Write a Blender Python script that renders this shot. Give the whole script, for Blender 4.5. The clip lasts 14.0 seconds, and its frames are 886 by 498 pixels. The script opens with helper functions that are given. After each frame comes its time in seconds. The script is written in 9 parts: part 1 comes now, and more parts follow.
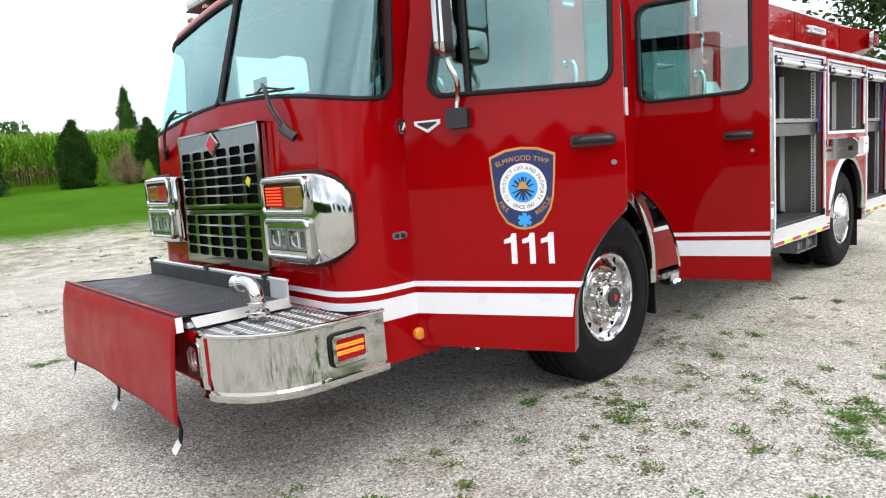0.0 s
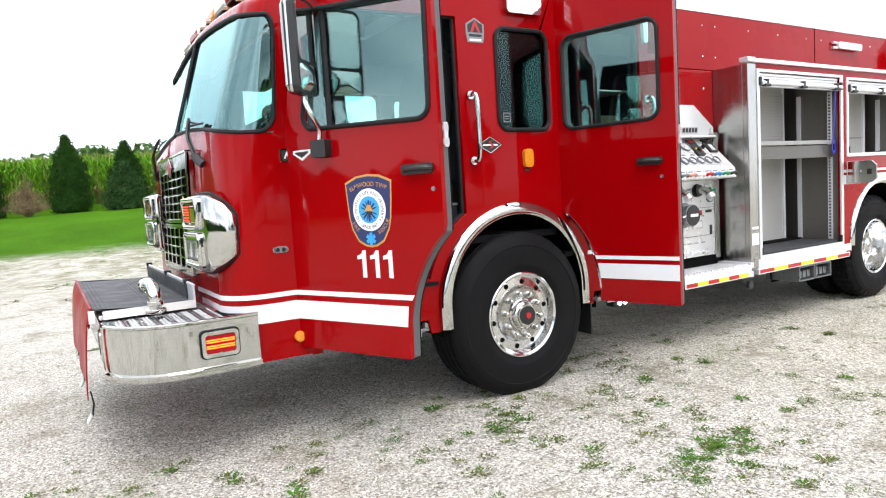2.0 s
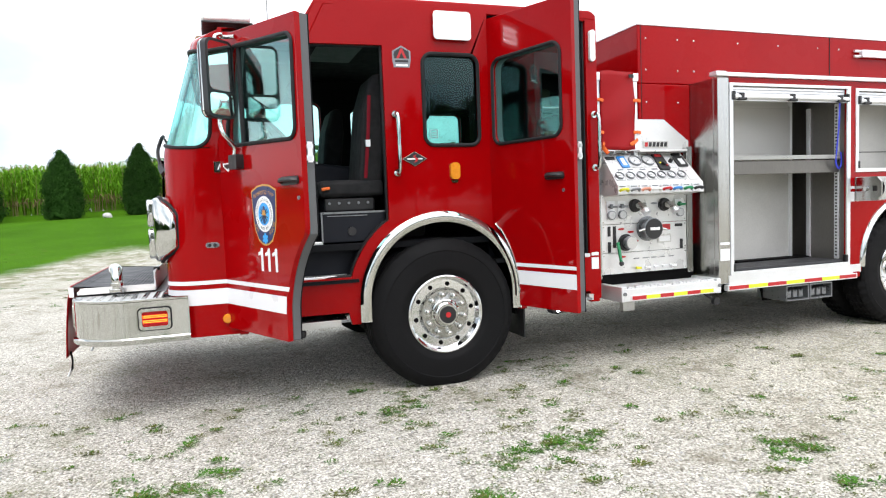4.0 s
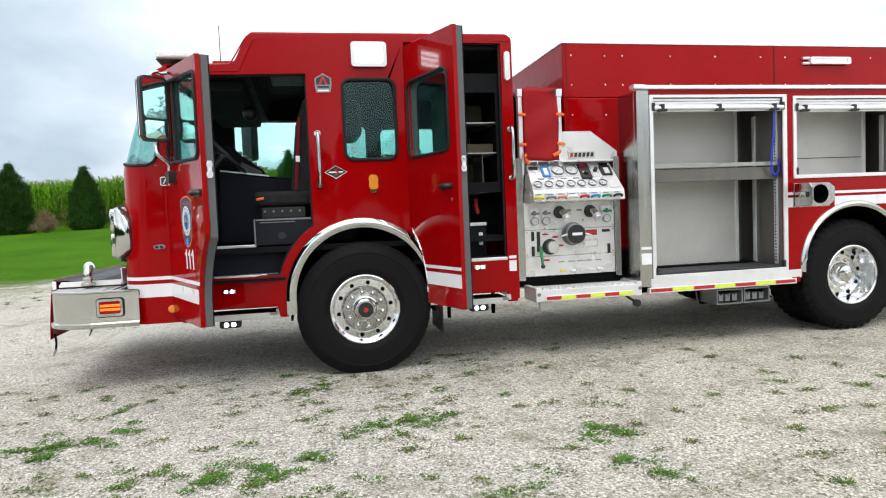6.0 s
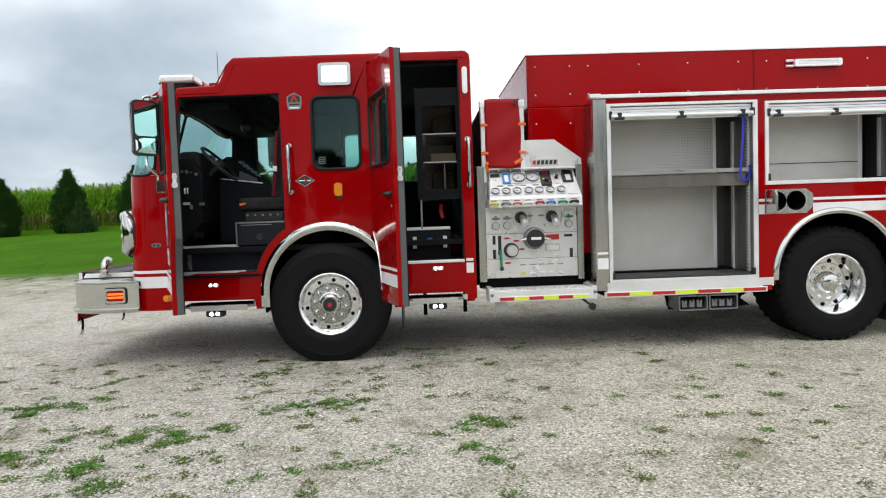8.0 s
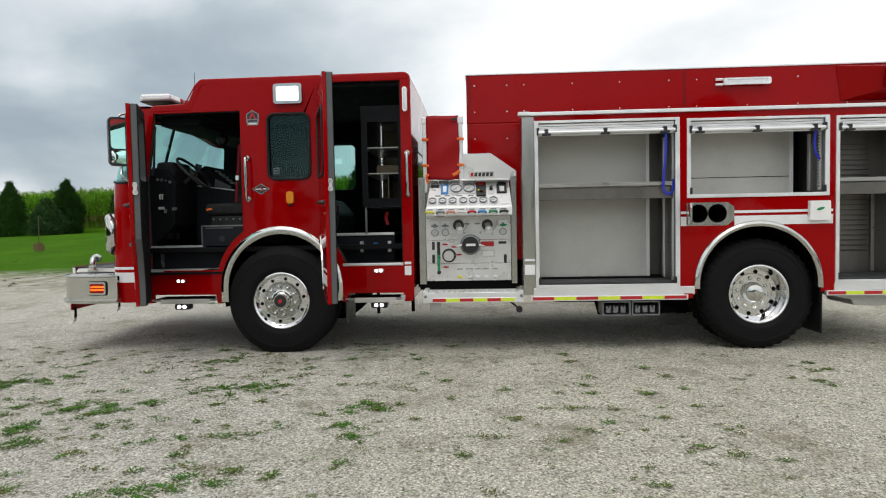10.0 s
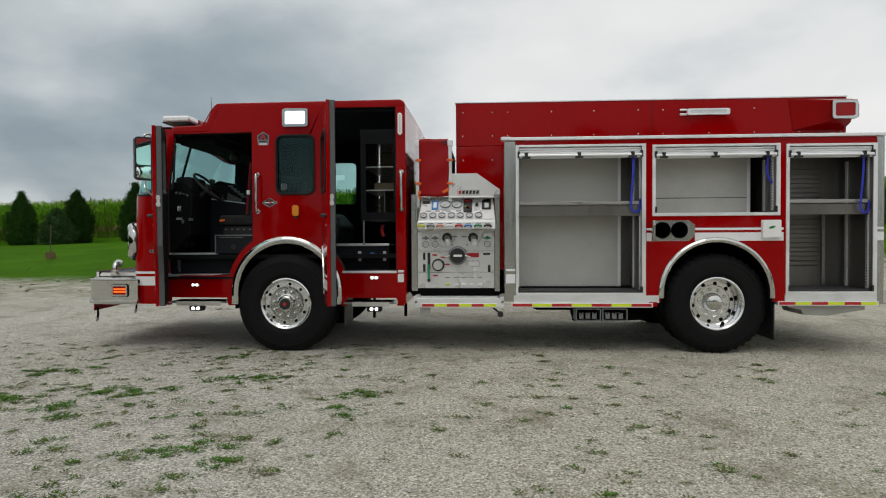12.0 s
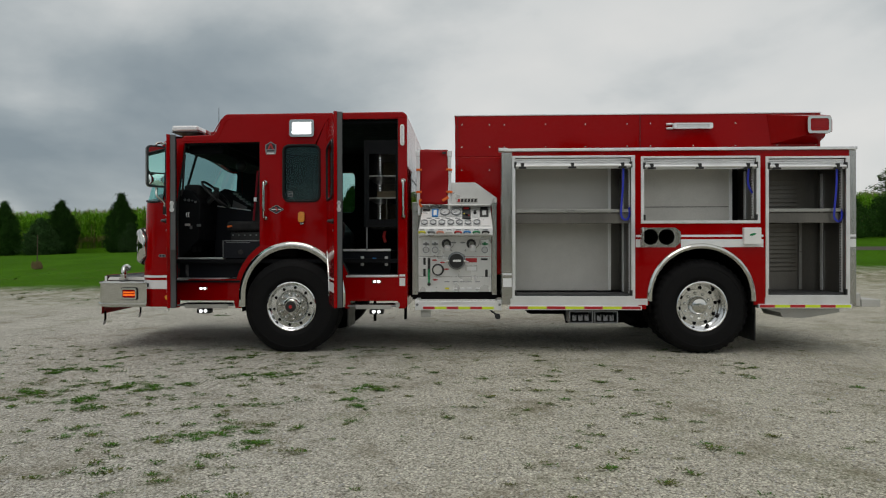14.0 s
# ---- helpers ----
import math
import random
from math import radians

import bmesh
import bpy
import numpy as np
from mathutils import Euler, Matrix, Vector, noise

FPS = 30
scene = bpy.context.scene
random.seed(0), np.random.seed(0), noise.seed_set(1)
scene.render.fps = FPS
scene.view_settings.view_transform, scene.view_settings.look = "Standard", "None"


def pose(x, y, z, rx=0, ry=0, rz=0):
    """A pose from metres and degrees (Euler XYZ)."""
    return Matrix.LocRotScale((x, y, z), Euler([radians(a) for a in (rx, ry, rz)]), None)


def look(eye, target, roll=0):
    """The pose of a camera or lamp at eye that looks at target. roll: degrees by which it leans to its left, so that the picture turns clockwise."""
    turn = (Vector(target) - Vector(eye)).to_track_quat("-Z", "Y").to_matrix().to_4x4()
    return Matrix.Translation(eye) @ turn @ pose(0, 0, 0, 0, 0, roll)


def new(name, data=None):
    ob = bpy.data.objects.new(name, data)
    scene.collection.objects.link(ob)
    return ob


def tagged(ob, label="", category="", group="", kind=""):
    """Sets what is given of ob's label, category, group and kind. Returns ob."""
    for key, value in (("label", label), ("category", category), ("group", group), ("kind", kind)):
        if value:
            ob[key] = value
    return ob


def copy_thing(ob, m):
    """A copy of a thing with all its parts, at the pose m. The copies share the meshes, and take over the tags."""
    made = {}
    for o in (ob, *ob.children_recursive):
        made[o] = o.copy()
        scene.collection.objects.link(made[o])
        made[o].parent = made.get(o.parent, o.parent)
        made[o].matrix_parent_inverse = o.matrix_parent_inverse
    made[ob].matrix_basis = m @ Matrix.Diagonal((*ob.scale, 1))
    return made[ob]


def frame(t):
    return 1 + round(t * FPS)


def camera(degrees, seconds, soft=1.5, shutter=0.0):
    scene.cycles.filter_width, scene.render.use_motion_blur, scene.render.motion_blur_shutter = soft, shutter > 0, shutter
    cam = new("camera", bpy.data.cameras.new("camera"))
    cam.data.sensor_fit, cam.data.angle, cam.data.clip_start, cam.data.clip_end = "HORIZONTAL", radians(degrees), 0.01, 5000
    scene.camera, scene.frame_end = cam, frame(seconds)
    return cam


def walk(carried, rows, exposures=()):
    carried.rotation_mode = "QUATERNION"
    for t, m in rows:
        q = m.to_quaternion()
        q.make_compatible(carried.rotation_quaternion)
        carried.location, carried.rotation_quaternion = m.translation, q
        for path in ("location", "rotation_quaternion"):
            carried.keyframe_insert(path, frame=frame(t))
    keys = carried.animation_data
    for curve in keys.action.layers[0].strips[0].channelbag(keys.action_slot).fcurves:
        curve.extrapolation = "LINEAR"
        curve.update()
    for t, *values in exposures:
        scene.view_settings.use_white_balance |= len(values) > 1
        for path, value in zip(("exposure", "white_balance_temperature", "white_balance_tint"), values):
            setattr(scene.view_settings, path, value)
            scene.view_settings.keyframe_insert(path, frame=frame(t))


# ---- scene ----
cam = camera(69.1, 14.0, 1.15)
PATH = [
    (0, (-3.712, -2.343, 1.517), (-2.37, -0.88, 1.267), -4.2),
    (0.5, (-3.474, -2.653, 1.493), (-2.21, -1.12, 1.265), -4.1),
    (1, (-3.303, -2.938, 1.475), (-2.101, -1.353, 1.27), -3.8),
    (1.5, (-3.073, -3.212, 1.467), (-1.95, -1.568, 1.279), -3.8),
    (2, (-2.826, -3.492, 1.464), (-1.785, -1.793, 1.29), -3.6),
    (2.5, (-2.583, -3.786, 1.449), (-1.623, -2.039, 1.289), -3.5),
    (3, (-2.267, -4.009, 1.435), (-1.4, -2.213, 1.285), -3.2),
    (3.2, (-2.147, -4.107, 1.44), (-1.322, -2.291, 1.289), -2.9),
    (5.3, (-0.851, -5.338, 1.357), (-0.381, -3.397, 1.25), -2.1),
    (5.5, (-0.736, -5.403, 1.358), (-0.284, -3.458, 1.252), -2.1),
    (6, (-0.435, -5.545, 1.37), (-0.035, -3.588, 1.261), -2.4),
    (6.5, (-0.173, -5.736, 1.367), (0.158, -3.766, 1.264), -2.4),
    (7, (0.11, -5.872, 1.379), (0.362, -3.891, 1.271), -2.3),
    (7.5, (0.494, -6.001, 1.412), (0.652, -4.011, 1.296), -2.3),
    (8, (0.913, -6.16, 1.386), (0.976, -4.164, 1.282), -2.0),
    (8.5, (1.257, -6.215, 1.4), (1.254, -4.218, 1.291), -1.6),
    (9, (1.623, -6.364, 1.409), (1.559, -4.368, 1.302), -1.4),
    (9.2, (1.743, -6.429, 1.414), (1.668, -4.433, 1.306), -1.2),
    (11.3, (2.424, -7.204, 1.351), (2.269, -5.21, 1.303), -1.2),
    (11.5, (2.438, -7.282, 1.364), (2.28, -5.288, 1.315), -1.0),
    (12, (2.319, -7.427, 1.363), (2.2, -5.431, 1.322), -0.3),
    (12.5, (2.199, -7.51, 1.32), (2.111, -5.512, 1.295), 0.1),
    (13, (2.16, -7.628, 1.296), (2.082, -5.63, 1.283), 0.2),
    (13.5, (2.184, -7.747, 1.308), (2.101, -5.749, 1.292), 0.1),
    (14, (2.141, -7.801, 1.273), (2.073, -5.802, 1.273), -0.1),
]
walk(cam, [(t, look(eye, target, roll)) for t, eye, target, roll in PATH],
     [(0.0, 0.80, 6350, 16), (2.0, 1.05, 6350, 16), (3.0, 1.03, 6350, 15), (6.5, 0.5, 6450, 12), (9.0, 0.13, 6550, 11), (11.5, -0.35, 6650, 10), (14.0, -0.70, 6700, 9)])

# ---- world, sun ----
SUN_EL, SUN_ROT = radians(58), radians(192)
CLOUD_SHIFT, CLOUD_TURN = (7.07, 4.38, -1.87), 5.73
world = bpy.data.worlds.new("overcast")
scene.world = world
world.use_nodes = True
wn, wl = world.node_tree.nodes, world.node_tree.links
wn.clear()


def wnode(kind, **props):
    n = wn.new(kind)
    for k, v in props.items():
        if k in n.inputs.keys():
            n.inputs[k].default_value = v
    return n


w_out = wn.new("ShaderNodeOutputWorld")
w_bg = wn.new("ShaderNodeBackground")
w_bg.inputs["Strength"].default_value = 0.088
w_sky = wn.new("ShaderNodeTexSky")
w_sky.sky_type, w_sky.sun_disc = "NISHITA", False
w_sky.sun_elevation, w_sky.sun_rotation = SUN_EL, SUN_ROT
w_sky.air_density, w_sky.dust_density = 1.0, 2.0
w_co = wn.new("ShaderNodeTexCoord")
w_sep = wn.new("ShaderNodeSeparateXYZ")
wl.new(w_co.outputs["Generated"], w_sep.inputs[0])


def wmath(op, a, b):
    n = wn.new("ShaderNodeMath")
    n.operation = op
    for i, v in enumerate((a, b)):
        if isinstance(v, (int, float)):
            n.inputs[i].default_value = v
        else:
            wl.new(v, n.inputs[i])
    return n.outputs[0]


# a cloud deck overhead, drawn out towards the horizon
w_up = wmath("ADD", wmath("MAXIMUM", w_sep.outputs["Z"], 0.0), 0.42)
w_deck = wn.new("ShaderNodeCombineXYZ")
wl.new(wmath("DIVIDE", w_sep.outputs["X"], w_up), w_deck.inputs["X"])
wl.new(wmath("DIVIDE", w_sep.outputs["Y"], w_up), w_deck.inputs["Y"])
wl.new(w_sep.outputs["Z"], w_deck.inputs["Z"])
w_map = wn.new("ShaderNodeMapping")
w_map.inputs["Location"].default_value = CLOUD_SHIFT
w_map.inputs["Rotation"].default_value = (0, 0, CLOUD_TURN)
w_n1 = wnode("ShaderNodeTexNoise", Scale=0.50, Detail=3.0, Roughness=0.5, Distortion=0.2)
w_n2 = wnode("ShaderNodeTexNoise", Scale=1.7, Detail=7.0, Roughness=0.50, Distortion=0.15)
w_add = wn.new("ShaderNodeMath")
w_add.operation = "MULTIPLY_ADD"
w_add.inputs[1].default_value = 0.62
w_ramp = wn.new("ShaderNodeValToRGB")
er = w_ramp.color_ramp.elements
er[0].position, er[0].color = 0.60, (4.0, 4.9, 5.6, 1)
er[1].position, er[1].color = 0.99, (13.2, 13.3, 13.3, 1)
for pos, c in ((0.70, (5.8, 6.7, 7.3)), (0.79, (8.8, 9.5, 9.9)), (0.87, (11.6, 12.0, 12.2))):
    w_ramp.color_ramp.elements.new(pos).color = (*c, 1)
w_mix = wn.new("ShaderNodeMix")
w_mix.data_type = "RGBA"
w_mix.inputs["Factor"].default_value = 0.9
wl.new(w_deck.outputs[0], w_map.inputs["Vector"])
wl.new(w_map.outputs["Vector"], w_n1.inputs["Vector"])
wl.new(w_map.outputs["Vector"], w_n2.inputs["Vector"])
wl.new(w_n2.outputs["Fac"], w_add.inputs[0])
wl.new(w_n1.outputs["Fac"], w_add.inputs[2])
wl.new(w_add.outputs["Value"], w_ramp.inputs["Fac"])
wl.new(w_sky.outputs["Color"], w_mix.inputs["A"])
wl.new(w_ramp.outputs["Color"], w_mix.inputs["B"])
w_dot = wn.new("ShaderNodeVectorMath")       # cloud is brighter round the veiled sun
w_dot.operation = "DOT_PRODUCT"
w_dot.inputs[1].default_value = (-0.106, -0.51, 0.854)
wl.new(w_co.outputs["Generated"], w_dot.inputs[0])
w_near = wmath("POWER", wmath("MAXIMUM", w_dot.outputs["Value"], 0.0), 1.5)
w_veil = wn.new("ShaderNodeMix")
w_veil.data_type, w_veil.blend_type = "RGBA", "MULTIPLY"
w_veil.inputs["Factor"].default_value = 1.0
wl.new(w_mix.outputs["Result"], w_veil.inputs["A"])
wl.new(wmath("ADD", wmath("MULTIPLY", w_near, 0.16), 1.08), w_veil.inputs["B"])
wl.new(w_veil.outputs["Result"], w_bg.inputs["Color"])
wl.new(w_bg.outputs["Background"], w_out.inputs["Surface"])

sun = new("sun", bpy.data.lights.new("sun", "SUN"))
sun.data.energy, sun.data.angle, sun.data.color = 0.75, radians(30), (1.0, 0.96, 0.9)
sun.matrix_world = look((0, -6, 12), (1.5, 1.2, 0))


# ---- materials ----
def material(name, base, rough=0.5, metal=0.0, var=0.12, scale=6.0, fine=80.0, bump=0.0, bump_scale=120.0,
             coat=0.0, stretch=(1, 1, 1), rough_var=0.08, spec=0.5, random_tint=0.0, coat_ior=1.5):
    """Principled surface whose colour and gloss vary at a coarse and a fine scale."""
    m = bpy.data.materials.new(name)
    m.use_nodes = True
    n, l = m.node_tree.nodes, m.node_tree.links
    p = n["Principled BSDF"]
    p.inputs["Metallic"].default_value = metal
    p.inputs["Specular IOR Level"].default_value = spec
    p.inputs["Coat Weight"].default_value = coat
    p.inputs["Coat Roughness"].default_value = 0.03
    p.inputs["Coat IOR"].default_value = coat_ior
    co = n.new("ShaderNodeTexCoord")
    mp = n.new("ShaderNodeMapping")
    mp.inputs["Scale"].default_value = stretch
    l.new(co.outputs["Object"], mp.inputs["Vector"])
    a, b = n.new("ShaderNodeTexNoise"), n.new("ShaderNodeTexNoise")
    a.inputs["Scale"].default_value, a.inputs["Detail"].default_value = scale, 4.0
    b.inputs["Scale"].default_value, b.inputs["Detail"].default_value = fine, 3.0
    for t in (a, b):
        l.new(mp.outputs["Vector"], t.inputs["Vector"])
    add = n.new("ShaderNodeMath")
    add.operation = "ADD"
    l.new(a.outputs["Fac"], add.inputs[0])
    l.new(b.outputs["Fac"], add.inputs[1])
    mr = n.new("ShaderNodeMapRange")
    mr.inputs["From Min"].default_value, mr.inputs["From Max"].default_value = 0.7, 1.3
    mr.inputs["To Min"].default_value, mr.inputs["To Max"].default_value = 1 - var, 1 + var
    l.new(add.outputs[0], mr.inputs["Value"])
    mul = n.new("ShaderNodeMix")
    mul.data_type, mul.blend_type = "RGBA", "MULTIPLY"
    mul.inputs["Factor"].default_value = 1.0
    mul.inputs["A"].default_value = (*base, 1)
    last = mr.outputs["Result"]
    if random_tint:
        oi = n.new("ShaderNodeObjectInfo")
        rr = n.new("ShaderNodeMapRange")
        rr.inputs["To Min"].default_value, rr.inputs["To Max"].default_value = 1 - random_tint, 1 + random_tint
        l.new(oi.outputs["Random"], rr.inputs["Value"])
        m2 = n.new("ShaderNodeMath")
        m2.operation = "MULTIPLY"
        l.new(last, m2.inputs[0])
        l.new(rr.outputs["Result"], m2.inputs[1])
        last = m2.outputs[0]
    l.new(last, mul.inputs["B"])
    l.new(mul.outputs["Result"], p.inputs["Base Color"])
    r2 = n.new("ShaderNodeMapRange")
    r2.inputs["From Min"].default_value, r2.inputs["From Max"].default_value = 0.35, 0.65
    r2.inputs["To Min"].default_value, r2.inputs["To Max"].default_value = max(rough - rough_var, 0.01), min(rough + rough_var, 1)
    l.new(a.outputs["Fac"], r2.inputs["Value"])
    l.new(r2.outputs["Result"], p.inputs["Roughness"])
    if bump:
        c = n.new("ShaderNodeTexNoise")
        c.inputs["Scale"].default_value, c.inputs["Detail"].default_value = bump_scale, 4.0
        l.new(mp.outputs["Vector"], c.inputs["Vector"])
        bp = n.new("ShaderNodeBump")
        bp.inputs["Strength"].default_value, bp.inputs["Distance"].default_value = bump, 0.004
        l.new(c.outputs["Fac"], bp.inputs["Height"])
        l.new(bp.outputs["Normal"], p.inputs["Normal"])
    return m


RED = material("red_paint", (0.275, 0.0006, 0.0014), 0.28, var=0.05, scale=2.5, fine=400, bump=0.012, bump_scale=900, coat=0.85, rough_var=0.03, spec=0.01, coat_ior=1.27)
RED_FLAT = material("red_vinyl", (0.27, 0.0015, 0.004), 0.42, var=0.08, scale=4, fine=300, bump=0.05, bump_scale=60, spec=0.22)
WHITE_STRIPE = material("white_film", (0.74, 0.75, 0.76), 0.35, var=0.03, fine=500)
CHROME = material("chrome", (0.57, 0.575, 0.55), 0.05, 1.0, var=0.04, scale=9, bump=0.02, bump_scale=14, rough_var=0.03)
POLISHED = material("polished_wheel", (0.74, 0.75, 0.76), 0.12, 1.0, var=0.06, scale=20, rough_var=0.05)
RIM_DISC = material("machined_wheel_disc", (0.42, 0.42, 0.40), 0.24, 1.0, var=0.08, scale=20, fine=200, rough_var=0.06)
STAINLESS = material("brushed_stainless", (0.45, 0.45, 0.43), 0.22, 1.0, var=0.1, scale=3, fine=60, bump=0.1, bump_scale=60, stretch=(9, 9, 0.5), rough_var=0.05)
ALU = material("aluminium", (0.80, 0.81, 0.82), 0.36, 0.65, var=0.08, scale=5, fine=200, rough_var=0.08)
ALU_DULL = material("dull_aluminium", (0.505, 0.50, 0.475), 0.5, 0.4, var=0.12, scale=4, fine=90, rough_var=0.1)
PANEL = material("pump_panel_sheet", (0.70, 0.70, 0.69), 0.33, 0.45, var=0.08, scale=5, fine=150)
RUBBER = material("tyre_rubber", (0.006, 0.006, 0.0065), 0.7, var=0.25, scale=9, fine=120, bump=0.1, bump_scale=90, spec=0.14)
BLACK = material("black_plastic", (0.012, 0.012, 0.013), 0.42, var=0.2, scale=20, fine=300, bump=0.05, bump_scale=500)
GASKET = material("black_gasket", (0.007, 0.007, 0.008), 0.6, var=0.15, scale=30, spec=0.3)
INTERIOR = material("charcoal_trim", (0.0055, 0.006, 0.0075), 0.75, var=0.2, scale=12, fine=400, bump=0.2, bump_scale=500, spec=0.14)
TRIM = material("blue_grey_cab_trim", (0.0095, 0.0108, 0.0155), 0.62, var=0.15, scale=10, fine=400, bump=0.2, bump_scale=500, spec=0.2)
BELT = material("red_webbing", (0.13, 0.004, 0.010), 0.75, var=0.15, scale=30, fine=300, spec=0.15)
CANVAS = material("brown_canvas", (0.075, 0.062, 0.042), 0.85, var=0.25, scale=8, fine=200, spec=0.15)
SEAT = material("black_seat_fabric", (0.006, 0.006, 0.007), 0.9, var=0.25, scale=14, fine=500, bump=0.3, bump_scale=600)
DOOR_GREY = material("grey_door_edge", (0.085, 0.088, 0.092), 0.55, var=0.12, scale=10, fine=300, bump=0.1, bump_scale=400)
MAT_BLACK = material("ribbed_mat", (0.028, 0.029, 0.032), 0.55, var=0.25, scale=9, fine=150, bump=0.2, bump_scale=200)
# near-black of the chassis; it also paints the shade in holes and gaps
UNDER = material("chassis_and_gap_black", (0.0035, 0.0035, 0.0035), 0.85, var=0.3, scale=6, spec=0.06)
ORANGE_STRAP = material("orange_webbing", (0.75, 0.14, 0.02), 0.7, var=0.1, scale=40, fine=500, bump=0.2)
BLUE_STRAP = material("blue_webbing", (0.015, 0.03, 0.42), 0.6, var=0.15, scale=40, fine=500, bump=0.2)
YELLOW_FILM = material("lime_reflective", (0.62, 0.78, 0.03), 0.35, var=0.06, scale=30, fine=500)
RED_FILM = material("red_reflective", (0.42, 0.012, 0.015), 0.35, var=0.08, scale=30, fine=500)
AMBER = material("amber_lens", (0.66, 0.24, 0.015), 0.15, var=0.1, scale=30, coat=0.6)
RED_LENS = material("red_lens", (0.32, 0.004, 0.005), 0.16, var=0.12, scale=50, fine=120, coat=0.15, spec=0.25, bump=0.1, bump_scale=150)
AMBER_DARK = material("smoked_amber_lens", (0.22, 0.11, 0.025), 0.12, var=0.2, scale=50, coat=0.8)
CLEAR_LENS = material("clear_lens", (0.75, 0.76, 0.76), 0.12, 0.4, var=0.15, scale=60, coat=0.8)
NAVY = material("navy_decal", (0.012, 0.022, 0.10), 0.35, var=0.05, fine=500)
GOLD = material("gold_decal", (0.55, 0.27, 0.06), 0.4, var=0.06, fine=500)
SKY_BLUE = material("light_blue_decal", (0.03, 0.33, 0.75), 0.35, var=0.04, fine=500)
WHITE = material("white_plastic", (0.78, 0.78, 0.77), 0.35, var=0.04, fine=300)
GAUGE = material("gauge_face", (0.56, 0.57, 0.57), 0.3, var=0.05, scale=40, fine=300, coat=0.5)
GREEN_PAINT = material("green_enamel", (0.01, 0.22, 0.08), 0.3, var=0.1, scale=30)
LIME_PAINT = material("yellow_enamel", (0.62, 0.58, 0.02), 0.35, var=0.1, scale=30)
BLUE_PAINT = material("blue_enamel", (0.03, 0.20, 0.52), 0.35, var=0.1, scale=30)
PINK_PAINT = material("salmon_enamel", (0.62, 0.25, 0.16), 0.4, var=0.1, scale=30)
GREY_TRIM = material("grey_lever", (0.22, 0.23, 0.24), 0.35, 0.6, var=0.1, scale=30)
BARK = material("bark", (0.09, 0.065, 0.045), 0.9, var=0.3, scale=6, fine=40, bump=0.6, bump_scale=40)
LEAF_DARK = material("conifer_needles", (0.022, 0.063, 0.010), 0.8, spec=0.08, var=0.35, scale=2.0, fine=14, random_tint=0.2)
LEAF_BLUE = material("spruce_needles", (0.027, 0.062, 0.018), 0.8, spec=0.08, var=0.35, scale=2.0, fine=14, random_tint=0.15)
LEAF = material("broad_leaves", (0.045, 0.085, 0.020), 0.7, spec=0.08, var=0.4, scale=1.2, fine=9, random_tint=0.1)
DRY = material("dry_twigs", (0.175, 0.130, 0.072), 0.9, spec=0.08, var=0.3, scale=3.0, fine=20)
# paler than the near leaves: the haze of distance is in the colour
FAR_LEAF = material("far_leaves_with_haze", (0.062, 0.125, 0.034), 0.85, spec=0.05, var=0.3, scale=0.2, fine=1.0)
CORN = material("corn_leaves", (0.128, 0.31, 0.013), 0.65, var=0.3, scale=0.7, fine=6, spec=0.12)
TASSEL = material("corn_tassels", (0.21, 0.215, 0.055), 0.8, var=0.25, scale=1.0, fine=8)
STALK = material("corn_stalks", (0.24, 0.20, 0.07), 0.8, var=0.25, scale=1.0, fine=8)
WEED_DULL = material("olive_weeds", (0.105, 0.118, 0.030), 0.8, spec=0.08, var=0.4, scale=5.0, fine=40)
WEED = material("weed_leaves", (0.052, 0.142, 0.017), 0.7, spec=0.08, var=0.35, scale=3.0, fine=30)
STONE = material("crushed_limestone", (0.46, 0.455, 0.43), 0.9, var=0.3, scale=18, fine=120, bump=0.4, bump_scale=150)
WOOD_GREY = material("weathered_board", (0.16, 0.145, 0.13), 0.85, var=0.2, scale=3, fine=40, stretch=(1, 8, 8))
DIRT = material("dark_rock", (0.42, 0.41, 0.40), 0.9, var=0.2, scale=10)


def glow(name, colour, strength):
    m = bpy.data.materials.new(name)
    m.use_nodes = True
    p = m.node_tree.nodes["Principled BSDF"]
    p.inputs["Base Color"].default_value = (*colour, 1)
    p.inputs["Emission Color"].default_value = (*colour, 1)
    p.inputs["Emission Strength"].default_value = strength
    return m


LAMP_WHITE = glow("lit_white_led", (0.95, 0.98, 1.0), 5.0)
LAMP_SOFT = glow("lit_step_led", (0.95, 0.98, 1.0), 3.5)
LAMP_AMBER = glow("lit_amber_led", (1.0, 0.17, 0.01), 1.3)
LAMP_RED = glow("lit_red_led", (1.0, 0.06, 0.004), 0.48)
LAMP_DIM = glow("lit_lamp_bowl", (0.95, 0.98, 1.0), 1.2)
SHELF_LIP = material("shelf_lip_steel", (0.36, 0.36, 0.34), 0.34, 0.8, var=0.1, scale=6, fine=60, stretch=(0.6, 4, 4))
# brushed stainless, with the shade of deep recesses put into its colour
DARK_STEEL = material("stainless_lining_with_shade", (0.17, 0.162, 0.148), 0.36, 0.85, var=0.12, scale=2.5, fine=40, stretch=(4, 4, 0.6), rough_var=0.08)


